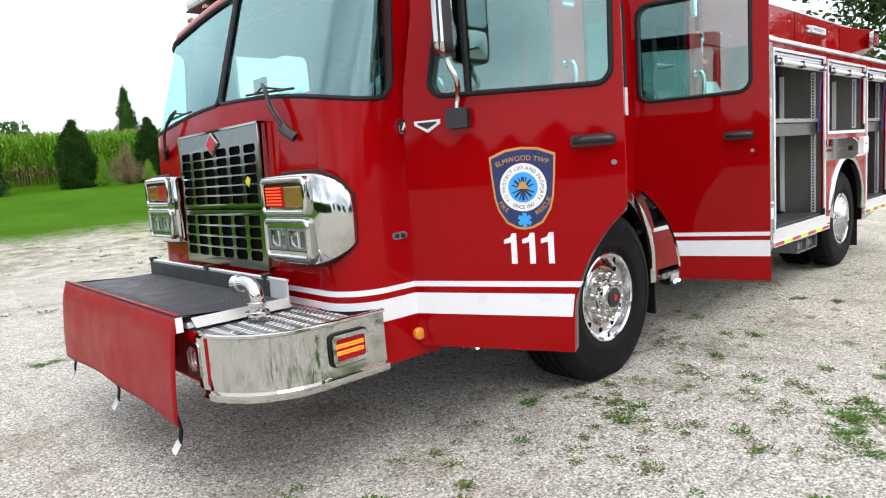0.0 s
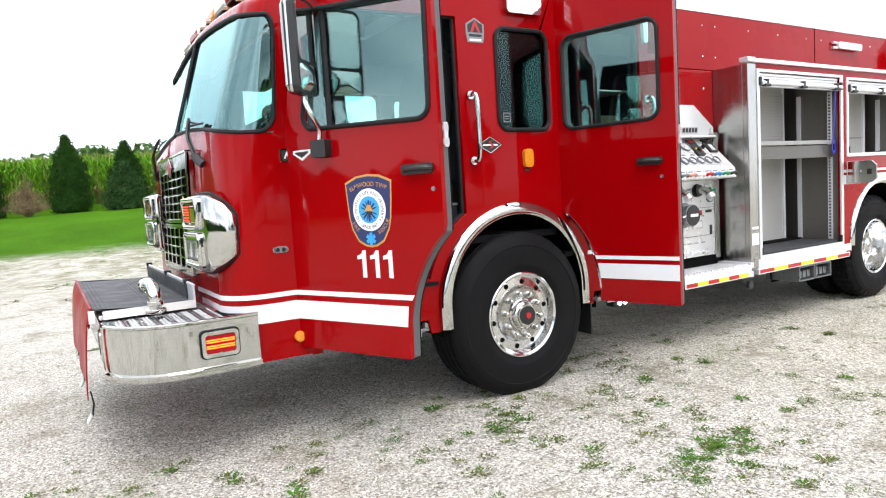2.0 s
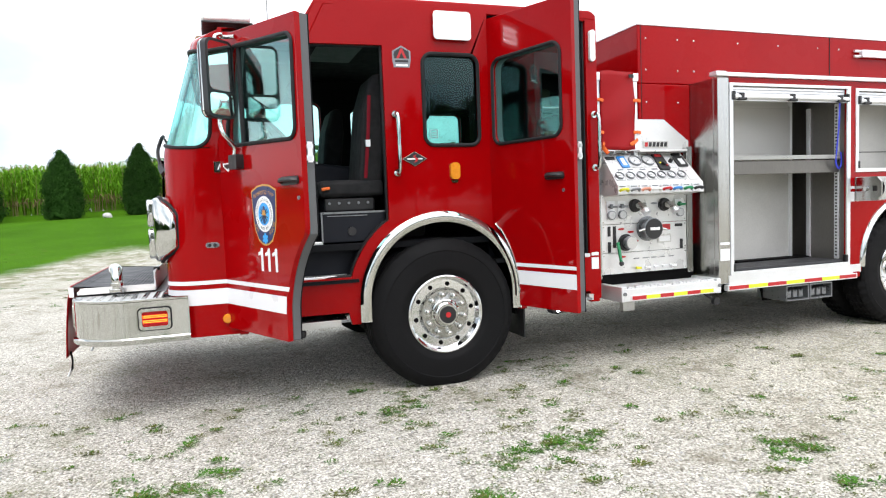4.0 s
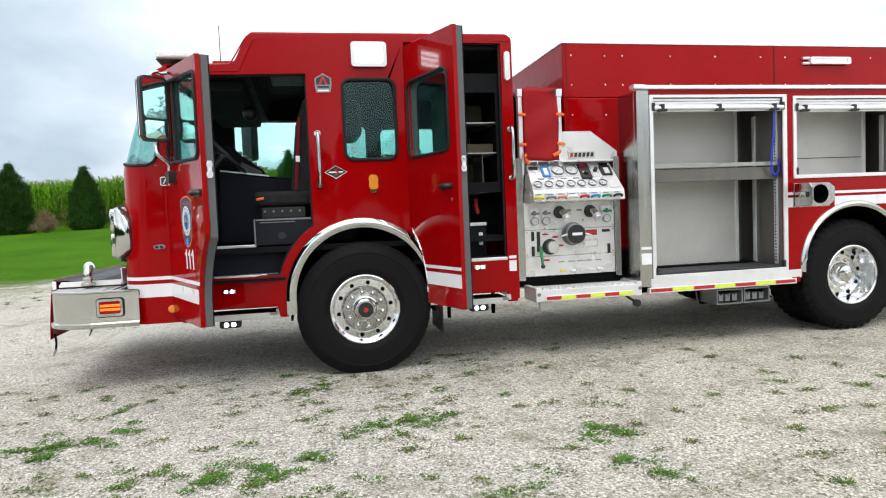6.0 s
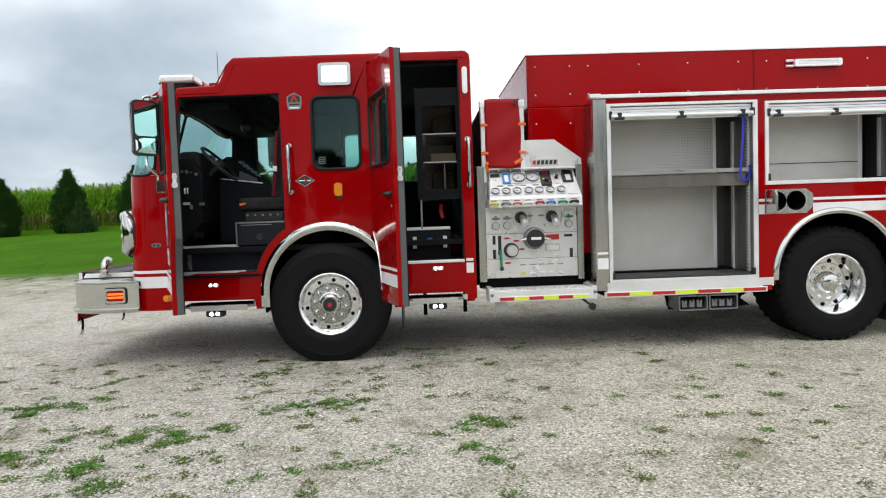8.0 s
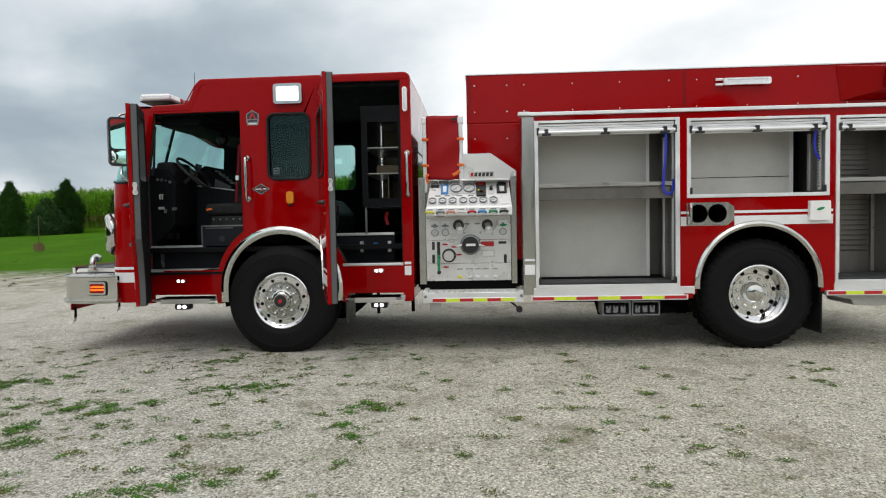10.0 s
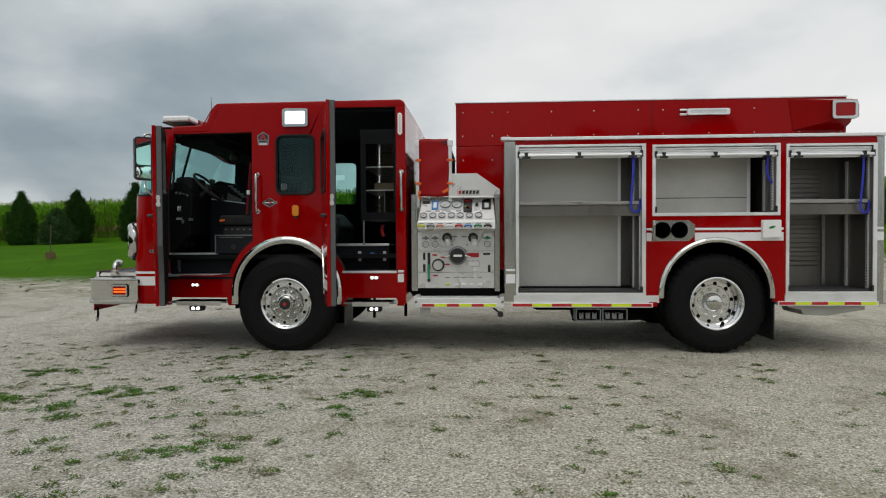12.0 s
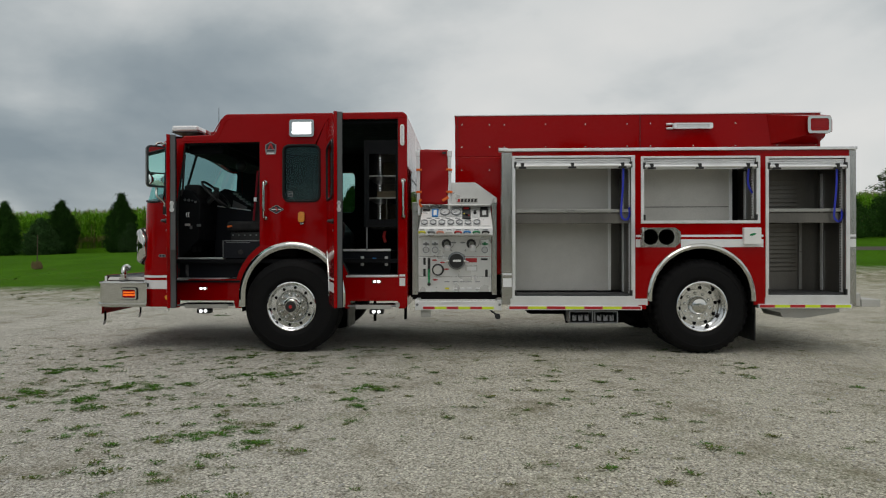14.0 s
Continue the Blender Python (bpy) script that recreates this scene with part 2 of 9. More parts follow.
def glass(name, tint, base=0.06, sheen=(0.74, 0.95, 0.93)):
    """Tinted pane: what lies behind shows through the tint, the sky lies on it as gloss that grows towards the rim."""
    m = bpy.data.materials.new(name)
    m.use_nodes = True
    n, l = m.node_tree.nodes, m.node_tree.links
    n.clear()
    out, mix = n.new("ShaderNodeOutputMaterial"), n.new("ShaderNodeMixShader")
    tr, gl, lw = n.new("ShaderNodeBsdfTransparent"), n.new("ShaderNodeBsdfGlossy"), n.new("ShaderNodeLayerWeight")
    tr.inputs["Color"].default_value = (*tint, 1)
    gl.inputs["Roughness"].default_value = 0.01
    gl.inputs["Color"].default_value = (*sheen, 1)
    lw.inputs["Blend"].default_value = 0.5
    pw, ma = n.new("ShaderNodeMath"), n.new("ShaderNodeMath")
    pw.operation, ma.operation = "POWER", "MULTIPLY_ADD"
    pw.inputs[1].default_value = 4.0
    ma.inputs[1].default_value, ma.inputs[2].default_value = 1.0 - base, base
    l.new(lw.outputs["Facing"], pw.inputs[0])
    l.new(pw.outputs[0], ma.inputs[0])
    l.new(ma.outputs[0], mix.inputs["Fac"])
    l.new(tr.outputs[0], mix.inputs[1])
    l.new(gl.outputs[0], mix.inputs[2])
    l.new(mix.outputs[0], out.inputs["Surface"])
    return m


GLASS = glass("teal_glass", (0.74, 0.95, 0.92), 0.13)
GLASS_REAR = glass("teal_rear_glass", (0.72, 0.95, 0.92), 0.09)
GLASS_FRONT = glass("teal_windscreen", (0.55, 0.88, 0.84), 0.21, (0.60, 0.95, 0.94))
GLASS_DARK = glass("smoked_glass", (0.55, 0.74, 0.72), 0.03)
# grille steel with a dim greenish reflection put into its colour
GRILLE_STEEL = material("grille_steel_dark_reflection", (0.30, 0.31, 0.28), 0.13, 1.0, var=0.08, scale=9, rough_var=0.05)
LENS_GLASS = glass("clear_lamp_glass", (0.92, 0.94, 0.94), 0.05, (0.95, 0.95, 0.95))
MIRROR = material("mirror_glass", (0.86, 0.93, 0.90), 0.02, 1.0, var=0.02, rough_var=0.01)


def ground_material():
    m = bpy.data.materials.new("ground")
    m.use_nodes = True
    n, l = m.node_tree.nodes, m.node_tree.links
    p = n["Principled BSDF"]
    p.inputs["Roughness"].default_value = 0.95
    p.inputs["Specular IOR Level"].default_value = 0.04
    geo = n.new("ShaderNodeNewGeometry")

    def tex(kind, scale, **kw):
        t = n.new(kind)
        t.inputs["Scale"].default_value = scale
        for k, v in kw.items():
            t.inputs[k].default_value = v
        l.new(geo.outputs["Position"], t.inputs["Vector"])
        return t

    def ramp(src, stops):
        r = n.new("ShaderNodeValToRGB")
        e = r.color_ramp.elements
        e[0].position, e[0].color = stops[0][0], (*stops[0][1], 1)
        e[1].position, e[1].color = stops[-1][0], (*stops[-1][1], 1)
        for pos, c in stops[1:-1]:
            x = r.color_ramp.elements.new(pos)
            x.color = (*c, 1)
        l.new(src, r.inputs["Fac"])
        return r.outputs["Color"]

    def mix(f, a, b, mode="MIX"):
        x = n.new("ShaderNodeMix")
        x.data_type, x.blend_type = "RGBA", mode
        for s, v in (("Factor", f), ("A", a), ("B", b)):
            if isinstance(v, (int, float)):
                x.inputs[s].default_value = v
            elif isinstance(v, tuple):
                x.inputs[s].default_value = (*v, 1)
            else:
                l.new(v, x.inputs[s])
        return x.outputs["Result"]

    def math_(op, a, b):
        x = n.new("ShaderNodeMath")
        x.operation = op
        x.use_clamp = True
        for i, v in enumerate((a, b)):
            if isinstance(v, (int, float)):
                x.inputs[i].default_value = v
            else:
                l.new(v, x.inputs[i])
        return x.outputs[0]

    # crushed stone: chips of differing grey, shade painted dark between them, broad worn bands
    cells = tex("ShaderNodeTexVoronoi", 68.0, Randomness=1.0)
    chip = ramp(cells.outputs["Color"], [(0.12, (0.15, 0.142, 0.125)), (0.42, (0.50, 0.495, 0.465)), (0.72, (0.70, 0.695, 0.665)), (0.9, (0.95, 0.945, 0.92))])
    gap = ramp(cells.outputs["Distance"], [(0.30, (1, 1, 1)), (0.75, (0.42, 0.40, 0.38))])
    cells2 = tex("ShaderNodeTexVoronoi", 120.0, Randomness=1.0)
    chip2 = ramp(cells2.outputs["Color"], [(0.15, (0.20, 0.19, 0.17)), (0.45, (0.55, 0.545, 0.52)), (0.85, (0.92, 0.915, 0.89))])
    mask = tex("ShaderNodeTexNoise", 9.0, Detail=5.0, Roughness=0.7)
    stone = mix(ramp(mask.outputs["Fac"], [(0.42, (0.1, 0.1, 0.1)), (0.58, (0.9, 0.9, 0.9))]), chip, chip2)
    stone = mix(0.55, stone, gap, "MULTIPLY")
    broad = tex("ShaderNodeTexNoise", 0.55, Detail=6.0, Roughness=0.6)
    stone = mix(1.0, stone, ramp(broad.outputs["Fac"], [(0.3, (0.88, 0.875, 0.86)), (0.7, (1.05, 1.05, 1.05))]), "MULTIPLY")
    speck = tex("ShaderNodeTexNoise", 52.0, Detail=8.0, Roughness=0.85)
    stone = mix(0.6, stone, ramp(speck.outputs["Fac"], [(0.36, (0.36, 0.345, 0.32)), (0.48, (1.0, 1.0, 1.0)), (0.66, (1.35, 1.345, 1.335))]), "MULTIPLY")
    # dark specks are stronger and the stone yellower towards the truck's tail
    where = n.new("ShaderNodeSeparateXYZ")
    l.new(geo.outputs["Position"], where.inputs[0])

    def along(lo, hi):
        m = n.new("ShaderNodeMapRange")
        m.interpolation_type = "SMOOTHSTEP"
        m.inputs["From Min"].default_value, m.inputs["From Max"].default_value = -0.3, 3.0
        m.inputs["To Min"].default_value, m.inputs["To Max"].default_value = lo, hi
        l.new(where.outputs["X"], m.inputs["Value"])
        return m.outputs["Result"]

    # dark specks paint the small shadows among the pebbles
    pit_shade = tex("ShaderNodeTexNoise", 30.0, Detail=3.0, Roughness=0.6)
    stone = mix(along(0.36, 0.72), stone, ramp(pit_shade.outputs["Fac"], [(0.33, (0.30, 0.28, 0.25)), (0.42, (1.0, 1.0, 1.0)), (0.60, (1.0, 1.0, 1.0)), (0.70, (1.22, 1.22, 1.21))]), "MULTIPLY")
    mottle = tex("ShaderNodeTexNoise", 7.5, Detail=6.0, Roughness=0.7)
    stone = mix(0.45, stone, ramp(mottle.outputs["Fac"], [(0.32, (0.72, 0.69, 0.63)), (0.47, (1.0, 1.0, 1.0)), (0.7, (1.05, 1.05, 1.06))]), "MULTIPLY")
    stone = mix(1.0, stone, (1.10, 1.085, 1.02), "MULTIPLY")
    stone = mix(along(0.0, 1.0), stone, mix(1.0, stone, (1.01, 1.0, 0.95), "MULTIPLY"))
    dirt = tex("ShaderNodeTexNoise", 1.4, Detail=7.0, Roughness=0.72)
    stone = mix(ramp(dirt.outputs["Fac"], [(0.52, (0, 0, 0)), (0.68, (0.65, 0.65, 0.65))]), stone, (0.19, 0.165, 0.105))
    # thin growth in the stones
    moss = tex("ShaderNodeTexNoise", 0.9, Detail=9.0, Roughness=0.75)
    stone = mix(ramp(moss.outputs["Fac"], [(0.54, (0, 0, 0)), (0.70, (0.5, 0.5, 0.5))]), stone, (0.16, 0.165, 0.07))
    # mown lawn with cut bands
    blades = tex("ShaderNodeTexNoise", 30.0, Detail=6.0, Roughness=0.75)
    lawn = ramp(blades.outputs["Fac"], [(0.3, (0.030, 0.100, 0.003)), (0.7, (0.074, 0.188, 0.007))])
    tone = tex("ShaderNodeTexNoise", 0.35, Detail=5.0, Roughness=0.6)
    lawn = mix(1.0, lawn, ramp(tone.outputs["Fac"], [(0.3, (0.72, 0.76, 0.7)), (0.7, (1.2, 1.15, 1.1))]), "MULTIPLY")
    # where the drive ends, a ragged line
    sep = n.new("ShaderNodeSeparateXYZ")
    l.new(geo.outputs["Position"], sep.inputs[0])
    edge = tex("ShaderNodeTexNoise", 0.5, Detail=9.0, Roughness=0.8)
    bend = n.new("ShaderNodeMapRange")
    bend.interpolation_type = "SMOOTHSTEP"
    bend.inputs["From Min"].default_value, bend.inputs["From Max"].default_value = -8.0, -4.5
    bend.inputs["To Min"].default_value, bend.inputs["To Max"].default_value = -12.6, -18.6
    l.new(sep.outputs["X"], bend.inputs["Value"])
    yy = n.new("ShaderNodeMath")
    yy.operation = "MULTIPLY_ADD"
    l.new(edge.outputs["Fac"], yy.inputs[0])
    yy.inputs[1].default_value = 5.0
    l.new(sep.outputs["Y"], yy.inputs[2])
    y2 = n.new("ShaderNodeMath")
    y2.operation = "ADD"
    l.new(yy.outputs[0], y2.inputs[0])
    l.new(bend.outputs["Result"], y2.inputs[1])
    fac = n.new("ShaderNodeMapRange")
    fac.inputs["From Min"].default_value, fac.inputs["From Max"].default_value = 1.0, 3.8
    l.new(y2.outputs[0], fac.inputs["Value"])
    # thin grass and mud creep into the stones before the lawn begins
    creep = n.new("ShaderNodeMapRange")
    creep.inputs["From Min"].default_value, creep.inputs["From Max"].default_value = -8.5, 1.5
    creep.inputs["To Min"].default_value, creep.inputs["To Max"].default_value = 0.0, 0.85
    l.new(y2.outputs[0], creep.inputs["Value"])
    blot = tex("ShaderNodeTexNoise", 1.7, Detail=8.0, Roughness=0.75)
    stone = mix(math_("MULTIPLY", creep.outputs["Result"], ramp(blot.outputs["Fac"], [(0.42, (0, 0, 0)), (0.60, (1, 1, 1))])), stone, (0.135, 0.145, 0.050))
    l.new(mix(fac.outputs["Result"], stone, lawn), p.inputs["Base Color"])
    bp = n.new("ShaderNodeBump")
    bp.inputs["Strength"].default_value, bp.inputs["Distance"].default_value = 0.9, 0.012
    l.new(cells.outputs["Distance"], bp.inputs["Height"])
    bp.invert = True
    b2 = n.new("ShaderNodeBump")
    b2.inputs["Strength"].default_value, b2.inputs["Distance"].default_value = 0.6, 0.03
    l.new(blades.outputs["Fac"], b2.inputs["Height"])
    l.new(bp.outputs["Normal"], b2.inputs["Normal"])
    l.new(b2.outputs["Normal"], p.inputs["Normal"])
    return m


# ---- mesh helpers ----
def thing(name, label="", category="", kind="", group="", at=(0, 0, 0)):
    ob = new(name)
    ob.location = at
    ob.empty_display_size = 0.1
    return tagged(ob, label, category, group, kind)


def mesh_of(name, bm, mat, smooth=False):
    me = bpy.data.meshes.new(name)
    bmesh.ops.recalc_face_normals(bm, faces=bm.faces)
    bm.to_mesh(me)
    bm.free()
    for m in mat if isinstance(mat, (list, tuple)) else [mat]:
        me.materials.append(m)
    if smooth:
        for p in me.polygons:
            p.use_smooth = True
    return me


def part(name, bm, mat, parent=None, label="", smooth=False, bevel=0.0, segs=2, angle=35):
    ob = new(name, mesh_of(name, bm, mat, smooth))
    if parent:
        ob.parent = parent
        ob.matrix_parent_inverse = Matrix.Translation(parent.location).inverted() if parent.parent is None else Matrix()
    if label:
        ob["label"] = label
    if bevel:
        b = ob.modifiers.new("bevel", "BEVEL")
        b.width, b.segments, b.limit_method, b.angle_limit = bevel, segs, "ANGLE", radians(angle)
        b.harden_normals = True
        for p in ob.data.polygons:
            p.use_smooth = True
    if smooth or bevel:
        sharp(ob.data, 38)
    return ob


def sharp(me, deg):
    bm = bmesh.new()
    bm.from_mesh(me)
    lim = radians(deg)
    for e in bm.edges:
        if len(e.link_faces) == 2 and e.calc_face_angle(0) > lim:
            e.smooth = False
    bm.to_mesh(me)
    bm.free()


def box(bm, x0, x1, y0, y1, z0, z1):
    v = [bm.verts.new((x, y, z)) for x in (x0, x1) for y in (y0, y1) for z in (z0, z1)]
    for f in ((0, 1, 3, 2), (4, 6, 7, 5), (0, 4, 5, 1), (2, 3, 7, 6), (0, 2, 6, 4), (1, 5, 7, 3)):
        bm.faces.new([v[i] for i in f])
    return v


def boxes(*rows):
    bm = bmesh.new()
    for r in rows:
        box(bm, *r)
    return bm


def rod(bm, a, b, r0, r1=None, seg=12, caps=True):
    a, b = Vector(a), Vector(b)
    r1 = r0 if r1 is None else r1
    q = (b - a).to_track_quat("Z", "Y")
    ra = [bm.verts.new(a + q @ Vector((r0 * math.cos(t), r0 * math.sin(t), 0))) for t in (2 * math.pi * i / seg for i in range(seg))]
    rb = [bm.verts.new(b + q @ Vector((r1 * math.cos(t), r1 * math.sin(t), 0))) for t in (2 * math.pi * i / seg for i in range(seg))]
    for i in range(seg):
        bm.faces.new((ra[i], ra[(i + 1) % seg], rb[(i + 1) % seg], rb[i]))
    if caps:
        bm.faces.new(ra[::-1])
        bm.faces.new(rb)


def smooth_line(pts, n=6):
    """A rounded line through the points."""
    p = [Vector(q) for q in pts]
    p = [2 * p[0] - p[1]] + p + [2 * p[-1] - p[-2]]
    out = []
    for i in range(1, len(p) - 2):
        for k in range(n):
            t = k / n
            out.append(0.5 * (2 * p[i] + (p[i + 1] - p[i - 1]) * t + (2 * p[i - 1] - 5 * p[i] + 4 * p[i + 1] - p[i + 2]) * t * t
                              + (3 * p[i] - p[i - 1] - 3 * p[i + 1] + p[i + 2]) * t ** 3))
    return out + [p[-2]]


def tube(bm, pts, r, seg=10, flat=1.0, side=None):
    """A round or flattened bar along a line."""
    pts = [Vector(p) for p in pts]
    rings = []
    up = Vector(side) if side else None
    for i, p in enumerate(pts):
        d = (pts[min(i + 1, len(pts) - 1)] - pts[max(i - 1, 0)]).normalized()
        if up is None:
            up = d.orthogonal().normalized()
        u = (up - d * up.dot(d)).normalized()
        w = d.cross(u)
        if not side:
            up = u
        rings.append([bm.verts.new(p + u * (r * math.cos(a)) + w * (r * flat * math.sin(a))) for a in (2 * math.pi * k / seg for k in range(seg))])
    for a, b in zip(rings, rings[1:]):
        for k in range(seg):
            bm.faces.new((a[k], a[(k + 1) % seg], b[(k + 1) % seg], b[k]))
    bm.faces.new(rings[0][::-1])
    bm.faces.new(rings[-1])


def lathe(bm, profile, centre, axis="y", seg=48, closed=False):
    """Turns (radius, along) pairs about an axis."""
    c = Vector(centre)
    rings = []
    for r, h in profile:
        ring = []
        for k in range(seg):
            a = 2 * math.pi * k / seg
            u, w = r * math.cos(a), r * math.sin(a)
            ring.append(bm.verts.new(c + (Vector((u, h, w)) if axis == "y" else Vector((u, w, h)) if axis == "z" else Vector((h, u, w)))))
        rings.append(ring)
    pairs = list(zip(rings, rings[1:])) + ([(rings[-1], rings[0])] if closed else [])
    for a, b in pairs:
        for k in range(seg):
            bm.faces.new((a[k], a[(k + 1) % seg], b[(k + 1) % seg], b[k]))
    if not closed and profile[-1][0] > 1e-4:
        bm.faces.new(rings[-1][::-1])


def fillet(pts, radii, n=6):
    """A closed outline with rounded corners."""
    out = []
    k = len(pts)
    for i, p in enumerate(pts):
        r = radii[i] if isinstance(radii, (list, tuple)) else radii
        p, a, b = Vector(p), Vector(pts[i - 1]), Vector(pts[(i + 1) % k])
        if r <= 0:
            out.append(tuple(p))
            continue
        da, db = (a - p).normalized(), (b - p).normalized()
        ang = da.angle(db)
        t = min(r / math.tan(ang / 2), (a - p).length * 0.49, (b - p).length * 0.49)
        r = t * math.tan(ang / 2)
        c = p + (da + db).normalized() * (r / math.sin(ang / 2))
        s, e = p + da * t - c, p + db * t - c
        for j in range(n + 1):
            f = j / n
            v = s.lerp(e, f)
            v = v.normalized() * r if v.length > 1e-9 else v
            out.append(tuple(c + v))
    return out


def sheet(bm, outer, holes, lo, hi, place):
    """A plate cut to an outline with holes; place(a, b, depth) puts it in the world."""
    from mathutils.geometry import tessellate_polygon
    loops = [outer] + list(holes)
    flat = [q for lp in loops for q in lp]
    tris = tessellate_polygon([[Vector((a, b, 0)) for a, b in lp] for lp in loops])
    A = [bm.verts.new(place(a, b, lo)) for a, b in flat]
    B = [bm.verts.new(place(a, b, hi)) for a, b in flat]
    for t in tris:
        if len(set(t)) == 3:
            try:
                bm.faces.new([A[i] for i in t])
                bm.faces.new([B[i] for i in reversed(t)])
            except ValueError:
                pass
    o = 0
    for lp in loops:
        n = len(lp)
        for i in range(n):
            try:
                bm.faces.new((A[o + i], A[o + (i + 1) % n], B[o + (i + 1) % n], B[o + i]))
            except ValueError:
                pass
        o += n


def rect(a0, a1, b0, b1, r=0.0, n=6):
    pts = [(a0, b0), (a1, b0), (a1, b1), (a0, b1)]
    return fillet(pts, r, n) if r else pts


def disc2(a, b, r, n=24):
    return [(a + r * math.cos(2 * math.pi * i / n), b + r * math.sin(2 * math.pi * i / n)) for i in range(n)]


def on_y(y):
    """Upright plates that face the drive: a along x, b up, depth in from the plane y."""
    return lambda a, b, d: (a, y + d, b)


def on_x(x):
    return lambda a, b, d: (x + d, a, b)


def on_z(z):
    return lambda a, b, d: (a, b, z + d)


def plate(outer, lo, hi, place, holes=()):
    bm = bmesh.new()
    sheet(bm, outer, holes, lo, hi, place)
    return bm


def letters(bm, text, size, place, depth=0.002, arc=None, gap=1.0):
    """Raised lettering in the built-in face. place(a, b, d) puts it; arc = (centre a, centre b, radius, middle angle, inside)."""
    adv = 0.0
    glyphs = []
    for ch in text:
        cu = bpy.data.curves.new("glyph", "FONT")
        cu.body, cu.size = ch, size
        ob = bpy.data.objects.new("glyph", cu)
        scene.collection.objects.link(ob)
        me = bpy.data.meshes.new_from_object(ob.evaluated_get(bpy.context.evaluated_depsgraph_get()))
        xs = [v.co.x for v in me.vertices]
        w = (max(xs) if xs else size * 0.3) + size * 0.06
        glyphs.append((me, adv, w))
        adv += w * gap
        bpy.data.objects.remove(ob)
        bpy.data.curves.remove(cu)
    for me, x0, w in glyphs:
        if not len(me.vertices):
            bpy.data.meshes.remove(me)
            continue
        vs = []
        for v in me.vertices:
            a, b = v.co.x, v.co.y
            if arc:
                ca, cb, r, mid, inside = arc
                if inside:
                    t = mid + (x0 + w / 2 - adv / 2) / r
                    p = (ca + (r - b) * math.cos(t) - (a - w / 2) * math.sin(t), cb + (r - b) * math.sin(t) + (a - w / 2) * math.cos(t))
                else:
                    t = mid - (x0 + w / 2 - adv / 2) / r
                    p = (ca + (r + b) * math.cos(t) + (a - w / 2) * math.sin(t), cb + (r + b) * math.sin(t) - (a - w / 2) * math.cos(t))
            else:
                p = (a + x0 - adv / 2, b)
            vs.append(bm.verts.new(place(p[0], p[1], -depth)))
        for f in me.polygons:
            try:
                bm.faces.new([vs[i] for i in f.vertices])
            except ValueError:
                pass
        bpy.data.meshes.remove(me)


def arch_points(cx, cz, r, z_end, n=28):
    """The outline of a wheel arch, from its front foot over the top to its rear foot."""
    pts = [(cx - r, z_end)] if z_end < cz else []
    pts += [(cx - r * math.cos(math.pi * i / n), cz + r * math.sin(math.pi * i / n)) for i in range(n + 1)]
    return pts + ([(cx + r, z_end)] if z_end < cz else [])


# ---- ground ----


def ground_z(x, y):
    """Level drive; the lawn rises gently to the corn."""
    t = min(max((y - 11.0) / 25.0, 0.0), 1.0)
    t = t * t * (3 - 2 * t)
    rise = t * (1.68 + 0.028 * max(min(x, 12), -34))
    far = max(y - 45, 0) * 0.004
    bank = min(max((y - 36.0) / 2.0, 0.0), 1.0)
    return rise + far + 0.36 * bank * bank * (3 - 2 * bank)


def build_ground():
    def axis(lim):
        a, s, out = 0.0, 0.5, [0.0]
        while a < lim:
            a += s
            s *= 1.12
            out.append(a)
        return sorted({-v for v in out} | set(out))
    xs, ys = axis(900), sorted(set(axis(900)) | {32.5, 33.5, 34.5, 35.5, 36.0, 36.5, 37.0, 37.5, 38.0, 38.5, 39.5, 41.0})
    vs = [(x, y, ground_z(x, y)) for x in xs for y in ys]
    m = len(ys)
    fs = [(i * m + j, (i + 1) * m + j, (i + 1) * m + j + 1, i * m + j + 1) for i in range(len(xs) - 1) for j in range(m - 1)]
    me = bpy.data.meshes.new("ground")
    me.from_pydata(vs, [], fs)
    me.materials.append(ground_material())
    for p in me.polygons:
        p.use_smooth = True
    tagged(new("ground", me), "pale crushed limestone drive running into a mown green lawn", "ground", kind="structure")


build_ground()

# ---- the fire truck ----
CY = 1.47            # middle of the truck
truck = thing("fire_truck", "red fire pumper truck with open cab doors and open compartments", "fire truck", at=(2.3, CY, 0))


def P(name, bm, mat, label="", parent=truck, **kw):
    return part(name, bm, mat, parent, label, **kw)


def flank(x):
    return 0.105 + min(max(-0.2 - x, 0), 1.6) / 1.4 * 0.09


def near(a, b, d):
    return (a, flank(a) + d, b)


def far(a, b, d):
    return (a, 2 * CY - flank(a) - d, b)


def arc(cx, cz, r, a0, a1, n=14):
    return [(cx + r * math.cos(radians(a0 + (a1 - a0) * i / n)), cz + r * math.sin(radians(a0 + (a1 - a0) * i / n))) for i in range(n + 1)]


def bend_side(bm, far_side=False):
    """Folds a flat cab side where the flank begins to draw in towards the front."""
    bmesh.ops.bisect_plane(bm, geom=bm.verts[:] + bm.edges[:] + bm.faces[:], plane_co=(-0.2, 0, 0), plane_no=(1, 0, 0))
    for v in bm.verts:
        v.co.y = 2 * CY - flank(v.co.x) - v.co.y if far_side else flank(v.co.x) + v.co.y


